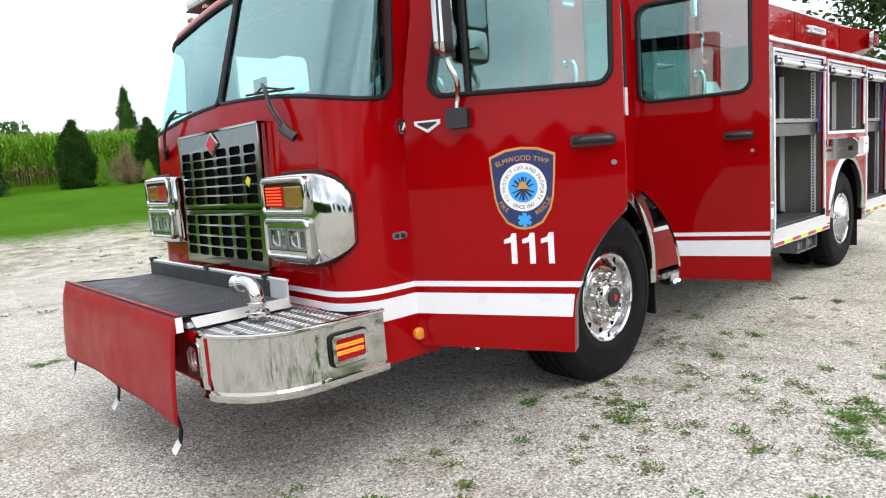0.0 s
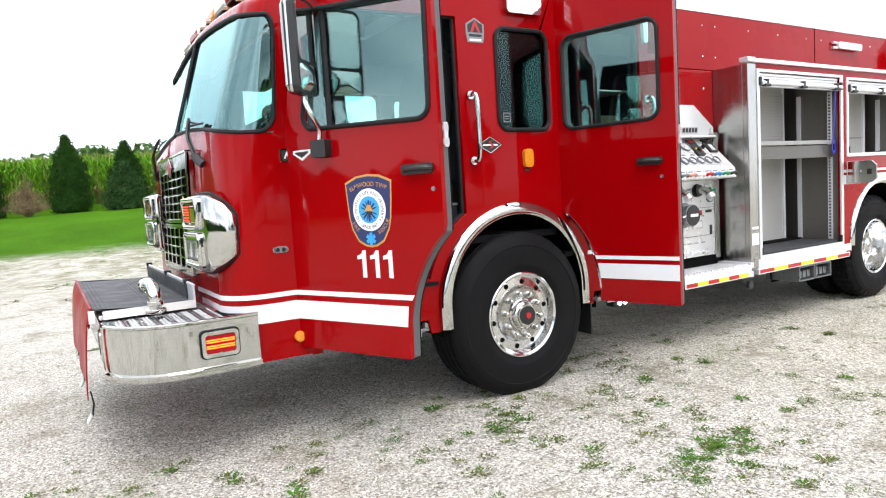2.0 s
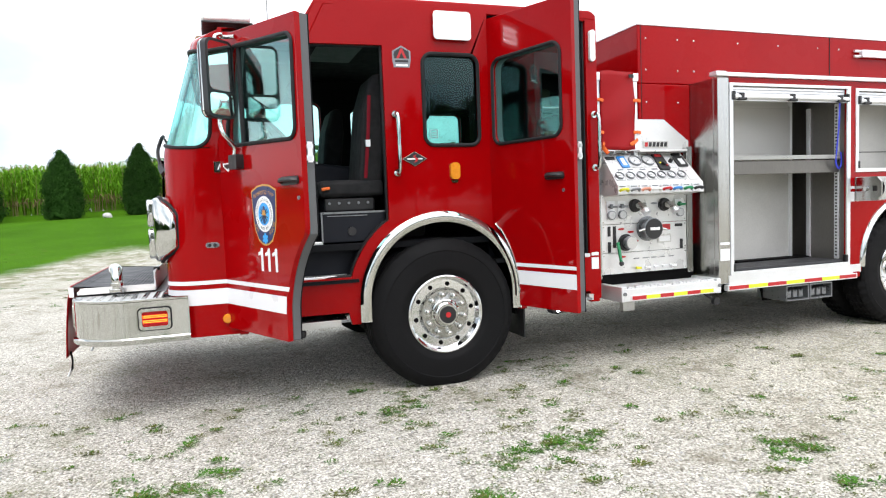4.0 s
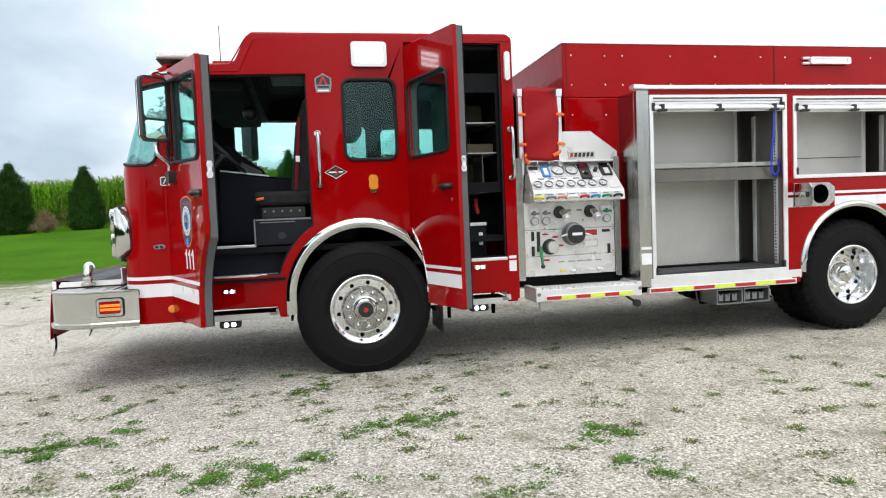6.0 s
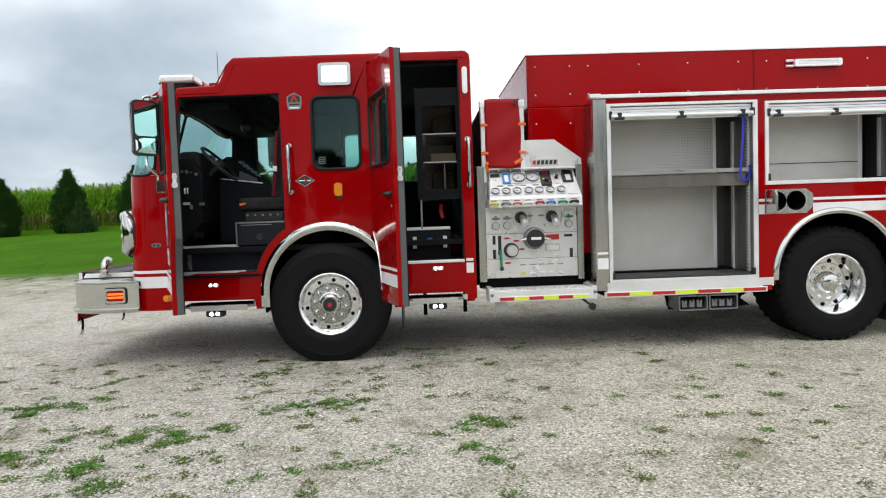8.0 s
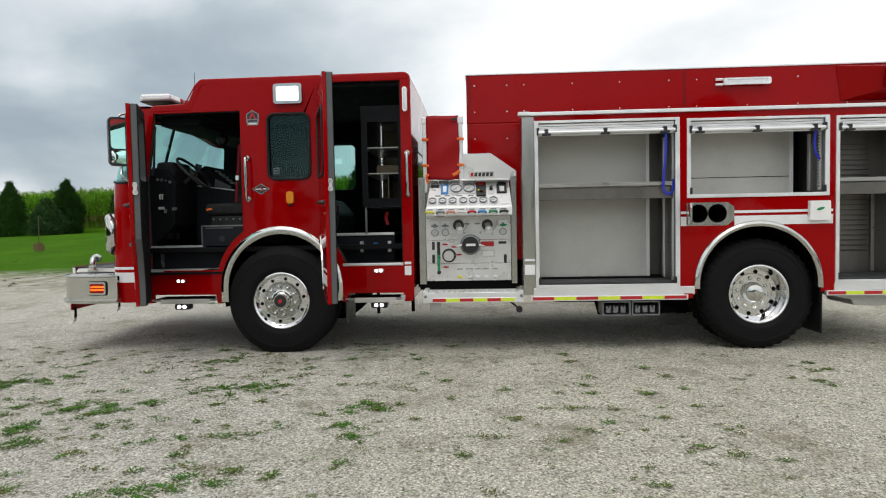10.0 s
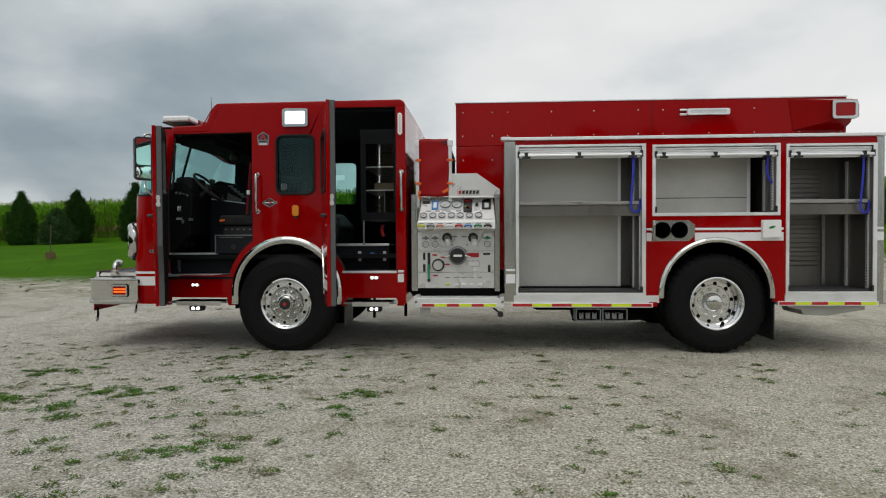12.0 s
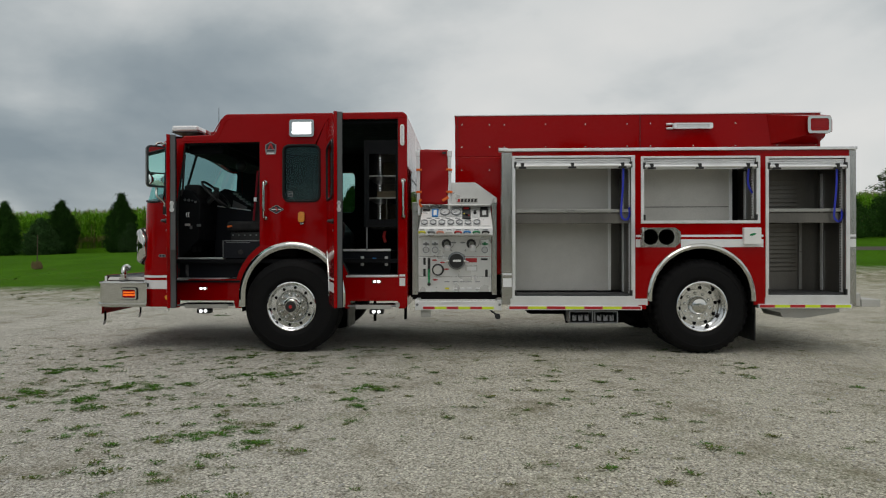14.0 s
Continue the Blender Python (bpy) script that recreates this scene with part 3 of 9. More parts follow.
ARCH_R = 0.655
door_hole = [(-1.49, 0.90), (-0.712, 0.90)] + arc(0, 0.70, 0.74, 164.3, 123.7)[1:-1] + [(-0.41, 1.315), (-0.41, 2.61), (-1.39, 2.61), (-1.50, 1.86)]
rear_hole = [(0.712, 0.94), (1.32, 0.94), (1.32, 2.88), (0.44, 2.88), (0.44, 1.295)] + arc(0, 0.70, 0.74, 53.5, 19.0)[1:-1]
win_hole = rect(-0.105, 0.345, 1.87, 2.56, 0.075)
side_outline = ([(-1.53, 0.54), (-1.465, 0.54), (-1.465, 0.632), (-0.745, 0.632), (-0.725, 0.54)] + arch_points(0, 0.70, ARCH_R, 0.54) + [(0.715, 0.54), (0.725, 0.632), (1.315, 0.632), (1.325, 0.54), (1.41, 0.54), (1.41, 2.93), (-0.86, 2.93), (-0.985, 2.68), (-1.53, 2.67)])

bm = bmesh.new()
sheet(bm, side_outline, [door_hole, rear_hole, win_hole], 0.0, 0.05, lambda a, b, d: (a, d, b))
bend_side(bm)
cab_side = P("cab_side", bm, RED, "glossy red cab side with two door openings", bevel=0.006)
far_win1 = rect(-1.30, -0.46, 1.86, 2.605, 0.08)
far_win2 = rect(-0.12, 0.33, 1.87, 2.55, 0.08)
far_win3 = rect(0.50, 1.24, 1.87, 2.50, 0.08)
bm = bmesh.new()
sheet(bm, side_outline, [far_win1, far_win2, far_win3], 0.0, 0.05, lambda a, b, d: (a, d, b))
bend_side(bm, True)
cab_far = P("cab_side", bm, RED, bevel=0.006)
bm = bmesh.new()
sheet(bm, [(-1.52, 0.95), (1.36, 0.95), (1.36, 2.86), (-0.84, 2.86), (-0.95, 2.63), (-1.52, 2.63)], [far_win1, far_win2, far_win3], 0.053, 0.075, far)
P("side_lining", bm, INTERIOR, parent=cab_far)
for hole in (far_win1, far_win2, far_win3):
    P("side_window", plate(hole, 0.020, 0.026, far), GLASS, "tinted side window", parent=cab_far)
    b = bmesh.new()
    pts = [far(a, z, -0.004) for a, z in hole]
    tube(b, pts + pts[:2], 0.014, 6)
    P("window_gasket", b, GASKET, parent=cab_far, smooth=True)

# lining of the pillar between the doors, black rubber round the openings
bm = bmesh.new()
sheet(bm, rect(-0.39, 0.42, 1.45, 2.86), [win_hole], 0.053, 0.075, near)
P("side_lining", bm, INTERIOR, parent=cab_side)
for hole, r in ((door_hole, 0.018), (rear_hole, 0.018)):
    b = bmesh.new()
    pts = [near(a, z, 0.045) for a, z in hole]
    tube(b, pts + pts[:2], r, 6)
    P("door_seal", b, GASKET, "black rubber door seal", parent=cab_side)
P("side_window", plate(win_hole, 0.018, 0.024, near), GLASS_DARK, "smoked cab side window", parent=cab_side)
b = bmesh.new()
pts = [near(a, z, -0.004) for a, z in win_hole]
tube(b, pts + pts[:2], 0.015, 8)
P("window_gasket", b, GASKET, "thick black window gasket", parent=cab_side, smooth=True)
b = bmesh.new()
sheet(b, rect(-0.055, 0.005, 1.925, 1.99, 0.006), [rect(-0.05, 0.0, 1.93, 1.985, 0.006)], 0.012, 0.014, near)
box(b, -0.045, -0.005, flank(0) + 0.012, flank(0) + 0.014, 1.962, 1.968)
box(b, -0.040, -0.010, flank(0) + 0.012, flank(0) + 0.014, 1.945, 1.950)
P("window_sticker", b, GREY_TRIM, parent=cab_side)

# cab front: one plan curve carried up in rows, the windscreen leaning back
half = [(-1.53, flank(-1.53)), (-1.58, flank(-1.58)), (-1.62, 0.196)]
half += [(-1.77, 0.197)]
half += [(-1.77 - 0.225 * math.sin(radians(a)), 0.422 - 0.225 * math.cos(radians(a))) for a in range(3, 91, 3)]
half += [(-1.997, 0.80), (-2.005, 1.15), (-2.01, CY)]
plan = [Vector(p) for p in half] + [Vector((x, 2 * CY - y)) for x, y in reversed(half[:-1])]
plan_s = [0.0]
for p, q in zip(plan, plan[1:]):
    plan_s.append(plan_s[-1] + (q - p).length)
PLAN_L = plan_s[-1]


def crown(y):
    """The screen and brow rise towards the middle of the cab."""
    return max(1 - ((y - CY) / 1.25) ** 2, 0.0)


def front(s, z, off=0.0):
    """The cab's front: s along the plan curve from the near side, z up, off outwards."""
    s = min(max(s, 0.0), PLAN_L)
    i = max(k for k in range(len(plan_s) - 1) if plan_s[k] <= s + 1e-9)
    t = (s - plan_s[i]) / (plan_s[i + 1] - plan_s[i])
    p = plan[i].lerp(plan[i + 1], t)
    ta = (plan[min(i + 1, len(plan) - 1)] - plan[max(i - 1, 0)]).normalized()
    tb = (plan[min(i + 2, len(plan) - 1)] - plan[i]).normalized()
    d = ta.lerp(tb, t).normalized()
    n = Vector((-d.y, d.x)) * -1
    if n.x > 0 and abs(n.y) < 0.5:
        n = -n
    if (p.y < CY and n.y > 0.3) or (p.y > CY and n.y < -0.3):
        n = -n
    w = min(max((-1.56 - p.x) / 0.42, 0), 1)
    lean = 0.0
    z_real, z = z, z - 0.10 * crown(p.y) * min(max((z - 1.7) / 0.2, 0), 1)
    if z > 1.84:
        u = min((z - 1.84) / 0.74, 1.0)
        lean = 0.03 + 0.22 * u
    elif z > 1.0:
        lean = 0.03 * (z - 1.0) / 0.84
    if z > 2.58:
        u = (z - 2.58) / 0.12
        lean += 0.34 * (1 - math.sqrt(max(1 - min(u, 1) ** 2, 0)))
    return Vector((p.x + lean * w + n.x * off, p.y + n.y * off, z_real))


def s_at_y(y):
    """Plan position at a distance across the front."""
    for k in range(len(plan) - 1):
        a, b = plan[k], plan[k + 1]
        if a.y <= y <= b.y and b.y > a.y:
            return plan_s[k] + (plan_s[k + 1] - plan_s[k]) * (y - a.y) / (b.y - a.y)
    return 0.0


def patch(bm, s0, s1, lo, hi, off0, off1, ns=24, nz=8, back=True):
    """A skin on the cab's front between two heights, with its edges closed."""
    def fn(v, s):
        return v(s) if callable(v) else v
    grids = []
    kinks = [p for p in plan_s if s0 + 0.002 < p < s1 - 0.002]
    even = [s0 + (s1 - s0) * i / ns for i in range(ns + 1)]
    gap = (s1 - s0) / ns * 0.4
    stops = sorted(kinks + [e for i, e in enumerate(even) if i in (0, ns) or all(abs(e - p) > gap for p in kinks)])
    ns = len(stops) - 1
    for off in (off0, off1) if back else (off1,):
        g = []
        for s in stops:
            a, b = fn(lo, s), fn(hi, s)
            g.append([bm.verts.new(front(s, a + (b - a) * j / nz, fn(off, s))) for j in range(nz + 1)])
        grids.append(g)
    for g in grids:
        for i in range(ns):
            for j in range(nz):
                bm.faces.new((g[i][j], g[i + 1][j], g[i + 1][j + 1], g[i][j + 1]))
    if back:
        a, b = grids
        for i in range(ns):
            for j in (0, nz):
                bm.faces.new((a[i][j], a[i + 1][j], b[i + 1][j], b[i][j]))
        for j in range(nz):
            for i in (0, ns):
                bm.faces.new((a[i][j], a[i][j + 1], b[i][j + 1], b[i][j]))


def sill_z(s):
    return 1.868 + 0.115 * crown(front(s, 1.0).y)


def head_z(s):
    return 2.545 + 0.115 * crown(front(s, 1.0).y)


def brow_z(s):
    return 2.70 + 0.09 * crown(front(s, 1.0).y)


SW0 = 0.135                      # the windscreen's near edge along the plan
bm = bmesh.new()
patch(bm, 0, PLAN_L, 0.55, sill_z, -0.04, 0.0, 220, 22)
cab_front = P("cab_front", bm, RED, "glossy red rounded cab front", smooth=True)
bm = bmesh.new()
patch(bm, 0, SW0, sill_z, lambda s: head_z(s) + 0.03, -0.04, 0.0, 6, 12)
patch(bm, PLAN_L - SW0, PLAN_L, sill_z, lambda s: head_z(s) + 0.03, -0.04, 0.0, 6, 12)
patch(bm, 0, PLAN_L, lambda s: head_z(s) - 0.008, brow_z, -0.04, 0.0, 180, 10)
P("windscreen_surround", bm, RED, parent=cab_front, smooth=True)
mid = PLAN_L / 2
for s0, s1 in ((SW0, mid - 0.012), (mid + 0.012, PLAN_L - SW0)):
    bm = bmesh.new()
    patch(bm, s0, s1, sill_z, head_z, 0, -0.008, 90, 8, back=False)
    P("windscreen", bm, GLASS_FRONT, "teal tinted windscreen half", parent=cab_front, smooth=True)

    def pane(s, v, off):
        return front(s, sill_z(s) + 0.007 + (head_z(s) - sill_z(s) - 0.014) * v / 0.66, off)
    near_r, mid_r = 0.11, 0.045
    ra, rb = (near_r, mid_r) if s0 < mid else (mid_r, near_r)
    corners = [(s0, 0.0), (s1, 0.0), (s1, 0.66), (s0, 0.66)]
    line = fillet(corners, [ra, rb, rb, ra], 7)
    full = []
    for (a0, v0), (a1, v1) in zip(line, line[1:] + line[:1]):
        k = max(1, int(math.hypot(a1 - a0, v1 - v0) / 0.05))
        full += [(a0 + (a1 - a0) * i / k, v0 + (v1 - v0) * i / k) for i in range(k)]
    b = bmesh.new()
    loop = [pane(s, v, 0.002) for s, v in full]
    tube(b, loop + loop[:2], 0.0125, 6)
    P("windscreen_gasket", b, GASKET, parent=cab_front, smooth=True)
    for k, c in enumerate(corners):
        b = bmesh.new()
        o = b.verts.new(pane(c[0], c[1], 0.001))
        arc_v = [b.verts.new(pane(s, v, 0.001)) for s, v in line[k * 8:k * 8 + 8]]
        for p, q in zip(arc_v, arc_v[1:]):
            b.faces.new((o, p, q))
        P("corner_fillet", b, RED, parent=cab_front, smooth=True)

bm = bmesh.new()
patch(bm, 0.01, PLAN_L - 0.01, 1.0, lambda s: sill_z(s) - 0.012, -0.070, -0.046, 120, 8)
patch(bm, 0.01, SW0 - 0.012, sill_z, lambda s: head_z(s) + 0.02, -0.070, -0.046, 6, 8)
patch(bm, PLAN_L - SW0 + 0.012, PLAN_L - 0.01, sill_z, lambda s: head_z(s) + 0.02, -0.070, -0.046, 6, 8)
patch(bm, 0.01, PLAN_L - 0.01, lambda s: head_z(s) + 0.004, lambda s: brow_z(s) - 0.03, -0.070, -0.046, 120, 4)
P("front_lining", bm, INTERIOR, "black lining inside the cab front", parent=cab_front, smooth=True)
lid = [front(PLAN_L * i / 60, 2.69, -0.015) for i in range(61)]
P("screen_headliner", plate([(-1.0, lid[0].y)] + [(p.x, p.y) for p in lid] + [(-1.0, lid[-1].y)], 0.0, 0.010, on_z(2.670)), INTERIOR, "dark headliner behind the windscreen head", parent=cab_front)

# roof: low over the screen, a raised step behind
prof = [(-1.44, 2.62), (-1.40, 2.70), (-1.02, 2.71), (-0.985, 2.73), (-0.89, 2.925), (-0.84, 2.965), (1.38, 2.968), (1.43, 2.93), (1.43, 2.88), (-0.82, 2.88), (-0.95, 2.62)]
bm = bmesh.new()
cols_ = []
for i in range(15):
    f = i / 14
    col = []
    for x, z in prof:
        y0, y1 = flank(x) - 0.004, 2 * CY - flank(x) + 0.004
        y = y0 + (y1 - y0) * f
        rise = 0.09 if x < -0.95 and z > 2.65 else 0.02 if z > 2.9 else 0.0
        col.append(bm.verts.new((x, y, z + rise * crown(y))))
    cols_.append(col)
bm.faces.new(cols_[0])
bm.faces.new(cols_[-1][::-1])
for c0, c1 in zip(cols_, cols_[1:]):
    for k in range(len(prof)):
        j = (k + 1) % len(prof)
        bm.faces.new((c0[k], c0[j], c1[j], c1[k]))
P("cab_roof", bm, RED, "red raised cab roof", bevel=0.035, segs=4, angle=25)
P("cab_rear_wall", boxes((1.38, 1.432, flank(0) + 0.002, 2 * CY - flank(0) - 0.002, 0.56, 2.90)), RED, bevel=0.012)
bm = bmesh.new()
for z in (1.55, 2.2):
    box(bm, 1.433, 1.437, 0.5, 2.4, z, z + 0.01)
P("rear_wall_seam", bm, GASKET)
b = bmesh.new()
sheet(b, [(-1.03, 2.695), (-0.90, 2.905), (1.36, 2.905), (1.36, 2.90), (-0.89, 2.90), (-1.02, 2.692)], [], -0.006, 0.002, near)
P("roof_drip_rail", b, RED, parent=cab_side)

# wheel arch trim
def arch_trim(cx, cz, r_in, r_out, z_end, y0, y1, rim=0.02):
    b = bmesh.new()
    path = arch_points(cx, cz, (r_in + r_out) / 2, z_end, 36)
    rings = []
    w = (r_out - r_in) / 2
    prof = [(-w, y1), (-w, y0 + 0.012), (-w * 0.7, y0 + 0.003), (-w * 0.1, y0 - 0.004), (w * 0.6, y0 + 0.004), (w, y0 + 0.02), (w, y1)]
    for i, (x, z) in enumerate(path):
        n = Vector((x - cx, z - cz)) if z >= cz else Vector((x - cx, 0))
        n.normalize()
        rings.append([b.verts.new((x + n.x * o, y, z + n.y * o)) for o, y in prof])
    for p, q in zip(rings, rings[1:]):
        for k in range(len(prof) - 1):
            b.faces.new((p[k], p[k + 1], q[k + 1], q[k]))
    for ring in (rings[0], rings[-1]):
        b.faces.new(ring)
    return b


P("wheel_arch_trim", arch_trim(0, 0.70, 0.582, 0.665, 0.56, flank(0) - 0.03, flank(0) + 0.05), CHROME, "polished steel wheel arch trim", smooth=True)


def arch_liner(cx, cz, r, z_end, y0, y1):
    b = bmesh.new()
    path = arch_points(cx, cz, r, z_end, 30)
    a = [b.verts.new((x, y0, z)) for x, z in path]
    c = [b.verts.new((x, y1, z)) for x, z in path]
    a2 = [b.verts.new((x + (x - cx) * 0.03, y0, z + max(z - cz, 0) * 0.03)) for x, z in path]
    c2 = [b.verts.new((x + (x - cx) * 0.03, y1, z + max(z - cz, 0) * 0.03)) for x, z in path]
    for i in range(len(path) - 1):
        b.faces.new((a[i], a[i + 1], c[i + 1], c[i]))
        b.faces.new((a2[i], c2[i], c2[i + 1], a2[i + 1]))
        b.faces.new((a[i], a2[i], a2[i + 1], a[i + 1]))
        b.faces.new((c[i], c[i + 1], c2[i + 1], c2[i]))
    b.faces.new(c)
    return b


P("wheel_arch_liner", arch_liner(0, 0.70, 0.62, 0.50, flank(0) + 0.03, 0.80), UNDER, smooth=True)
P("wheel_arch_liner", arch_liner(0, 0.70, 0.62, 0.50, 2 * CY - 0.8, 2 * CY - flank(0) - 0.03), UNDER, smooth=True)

# ---- wheels ----
def tyre_mesh(R, r_rim, y0, width, lugs, cut):
    """Tyre about the y axis with notched shoulders and grooves round the tread."""
    b = bmesh.new()
    seg = lugs * 2
    w = width
    prof = [(r_rim, y0 + 0.035, 0), (r_rim + 0.02, y0 + 0.012, 0), (r_rim + 0.05, y0 + 0.004, 0), (r_rim + 0.055, y0 + 0.0, 0), (r_rim + 0.075, y0 - 0.001, 0),
            (r_rim + 0.13, y0 + 0.0, 0), (R - 0.10, y0 + 0.006, 0), (R - 0.095, y0 + 0.002, 0), (R - 0.055, y0 + 0.014, 0), (R - 0.05, y0 + 0.018, 1), (R - 0.012, y0 + 0.04, 1), (R, y0 + 0.065, 1)]
    g = 0.016
    for f in (0.24, 0.42, 0.58, 0.76):
        c = y0 + w * f
        prof += [(R, c - 0.012, 1), (R - g, c - 0.009, 0), (R - g, c + 0.009, 0), (R, c + 0.012, 1)]
    prof += [(R, y0 + w - 0.065, 1), (R - 0.012, y0 + w - 0.04, 1), (R - 0.05, y0 + w - 0.018, 1), (R - 0.10, y0 + w - 0.006, 0), (r_rim + 0.05, y0 + w, 0), (r_rim, y0 + w - 0.035, 0)]
    rings = []
    for r, y, notch in prof:
        ring = []
        for k in range(seg):
            a = 2 * math.pi * (k + (0.35 * (k % 2))) / seg
            rr = r - (cut if notch and k % 4 in ((0, 1) if cut > 0.01 else (0,)) else 0)
            ring.append(b.verts.new((rr * math.cos(a), y, rr * math.sin(a))))
        rings.append(ring)
    for p, q in zip(rings, rings[1:]):
        for k in range(seg):
            b.faces.new((p[k], p[(k + 1) % seg], q[(k + 1) % seg], q[k]))
    return b


def moved(bm, v):
    bmesh.ops.translate(bm, verts=bm.verts, vec=v)
    return bm


def wheel(x, z, R, y0, width, front_wheel, rim_r=0.292, lugs=60):
    tyre = moved(tyre_mesh(R, rim_r, y0, width, lugs, 0.003 if front_wheel else 0.012), (x, 0, z))
    for v in tyre.verts:                  # the load flattens the foot of the tyre
        v.co.z = max(v.co.z, 0.003)
    w = P("wheel", tyre, RUBBER, "black tyre on a polished ten-hole rim", smooth=True)
    b = bmesh.new()
    if front_wheel:
        prof = [(rim_r + 0.012, y0 + 0.022), (rim_r + 0.012, y0 + 0.010), (rim_r + 0.002, y0 + 0.006), (rim_r - 0.012, y0 + 0.014), (rim_r - 0.020, y0 + 0.045), (0.264, y0 + 0.062),
                (0.205, y0 + 0.060)]
    else:
        prof = [(rim_r + 0.012, y0 + 0.022), (rim_r + 0.012, y0 + 0.010), (rim_r + 0.002, y0 + 0.006), (rim_r - 0.012, y0 + 0.014), (rim_r - 0.02, y0 + 0.06), (rim_r - 0.028, y0 + 0.15),
                (0.252, y0 + 0.176), (0.205, y0 + 0.178)]
    lathe(b, prof, (x, 0, z), "y", 64)
    P("rim", b, POLISHED, "polished aluminium rim", parent=w, smooth=True)
    face = y0 + (0.034 if front_wheel else 0.205)
    b = bmesh.new()
    out_y = y0 + (0.060 if front_wheel else 0.178)
    lathe(b, [(0.206, out_y - 0.001), (0.203, out_y - 0.004), (0.198, out_y - 0.003), (0.193, (out_y + face) / 2), (0.186, face), (0.120, face), (0.112, face - 0.004), (0.0, face - 0.004)], (x, 0, z), "y", 56)
    P("rim_disc", b, RIM_DISC, "machined aluminium wheel disc", parent=w, smooth=True)
    hr, hy = (0.232, face + 0.0245) if front_wheel else (0.223, face - 0.0300)
    # solid black plugs paint the shade inside the hand holes
    for k in range(10):
        b = bmesh.new()
        a = 2 * math.pi * k / 10 + 0.16
        c = Vector((x + hr * math.cos(a), hy, z + hr * math.sin(a)))
        rod(b, c, c + Vector((0, 0.03, 0)), 0.0185 if front_wheel else 0.023, seg=12)
        P("hand_hole_shade", b, UNDER, "round black plug for the shade in a hand hole", parent=w)
    for k in range(10):
        b = bmesh.new()
        a = 2 * math.pi * k / 10 + 0.47
        c = Vector((x + 0.152 * math.cos(a), face, z + 0.152 * math.sin(a)))
        rod(b, c, c - Vector((0, 0.007, 0)), 0.026, 0.026, 14)
        lathe(b, [(0.021, -0.007), (0.020, -0.034), (0.015, -0.043), (0.006, -0.047), (0.0, -0.0475)], c, "y", 12)
        P("lug_nut", b, CHROME, parent=w, smooth=True)
    b = bmesh.new()
    if front_wheel:
        lathe(b, [(0.118, face - 0.004), (0.116, face - 0.012), (0.104, face - 0.016), (0.099, face - 0.034), (0.092, face - 0.044), (0.080, face - 0.050), (0.078, face - 0.064), (0.0, face - 0.064)], (x, 0, z), "y", 32)
        P("hub", b, CHROME, "chrome hub", parent=w, smooth=True)
        b = bmesh.new()
        lathe(b, [(0.068, face - 0.060), (0.066, face - 0.072), (0.0, face - 0.074)], (x, 0, z), "y", 28)
        P("hub_cap", b, BLACK, "black hub cap", parent=w, smooth=True)
        b = bmesh.new()
        rod(b, (x, face - 0.072, z), (x, face - 0.080, z), 0.022, seg=8)
        P("cap_plug", b, RED_FILM, "small red plug", parent=w)
    else:
        lathe(b, [(0.118, face - 0.004), (0.114, face - 0.05), (0.098, face - 0.075), (0.088, face - 0.085), (0.086, face - 0.115), (0.055, face - 0.128), (0.022, face - 0.131), (0.022, face - 0.145), (0, face - 0.145)], (x, 0, z), "y", 32)
        P("hub", b, CHROME, "chrome axle hub cover", parent=w, smooth=True)
    return w


FW = wheel(0.0, 0.566, 0.590, 0.066, 0.40, True, lugs=84)
wheel(5.0, 0.572, 0.574, 0.055, 0.285, False, lugs=80)
wheel(0.0, 0.566, 0.590, 2 * CY - 0.47, 0.40, True)
P("inner_tyre", moved(tyre_mesh(0.574, 0.292, 0.385, 0.285, 80, 0.012), (5.0, 0, 0.572)), RUBBER, "inner tyre of the rear pair", smooth=True)
P("inner_tyre", moved(tyre_mesh(0.574, 0.292, 2 * CY - 0.36, 0.285, 80, 0.012), (5.0, 0, 0.572)), RUBBER, smooth=True)
bm = bmesh.new()
for k in range(5):                    # worn raised makers' bars on the sidewall
    a = radians(118 - k * 8.5)
    c = Vector((0.43 * math.cos(a), 0.0628, 0.566 + 0.43 * math.sin(a)))
    t = Vector((-math.sin(a), 0, math.cos(a)))
    r = Vector((math.cos(a), 0, math.sin(a)))
    bm.faces.new([bm.verts.new(c + t * u * 0.022 + r * v * 0.028) for u, v in ((-1, -1), (1, -1), (1, 1), (-1, 1))])
P("sidewall_marking", bm, RUBBER, parent=FW)

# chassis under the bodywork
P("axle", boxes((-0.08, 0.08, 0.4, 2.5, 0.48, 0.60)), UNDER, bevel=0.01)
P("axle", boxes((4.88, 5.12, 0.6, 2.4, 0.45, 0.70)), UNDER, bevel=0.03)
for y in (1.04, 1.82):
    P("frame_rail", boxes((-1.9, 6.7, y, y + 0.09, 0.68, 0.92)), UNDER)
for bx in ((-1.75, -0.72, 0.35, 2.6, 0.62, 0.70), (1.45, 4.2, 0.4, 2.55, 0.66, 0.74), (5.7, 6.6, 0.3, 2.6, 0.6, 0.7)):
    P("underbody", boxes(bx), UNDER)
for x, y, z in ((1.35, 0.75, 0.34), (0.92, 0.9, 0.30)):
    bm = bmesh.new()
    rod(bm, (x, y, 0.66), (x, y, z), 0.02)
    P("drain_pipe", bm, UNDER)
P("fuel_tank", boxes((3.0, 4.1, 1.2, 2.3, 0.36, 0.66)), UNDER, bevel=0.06)

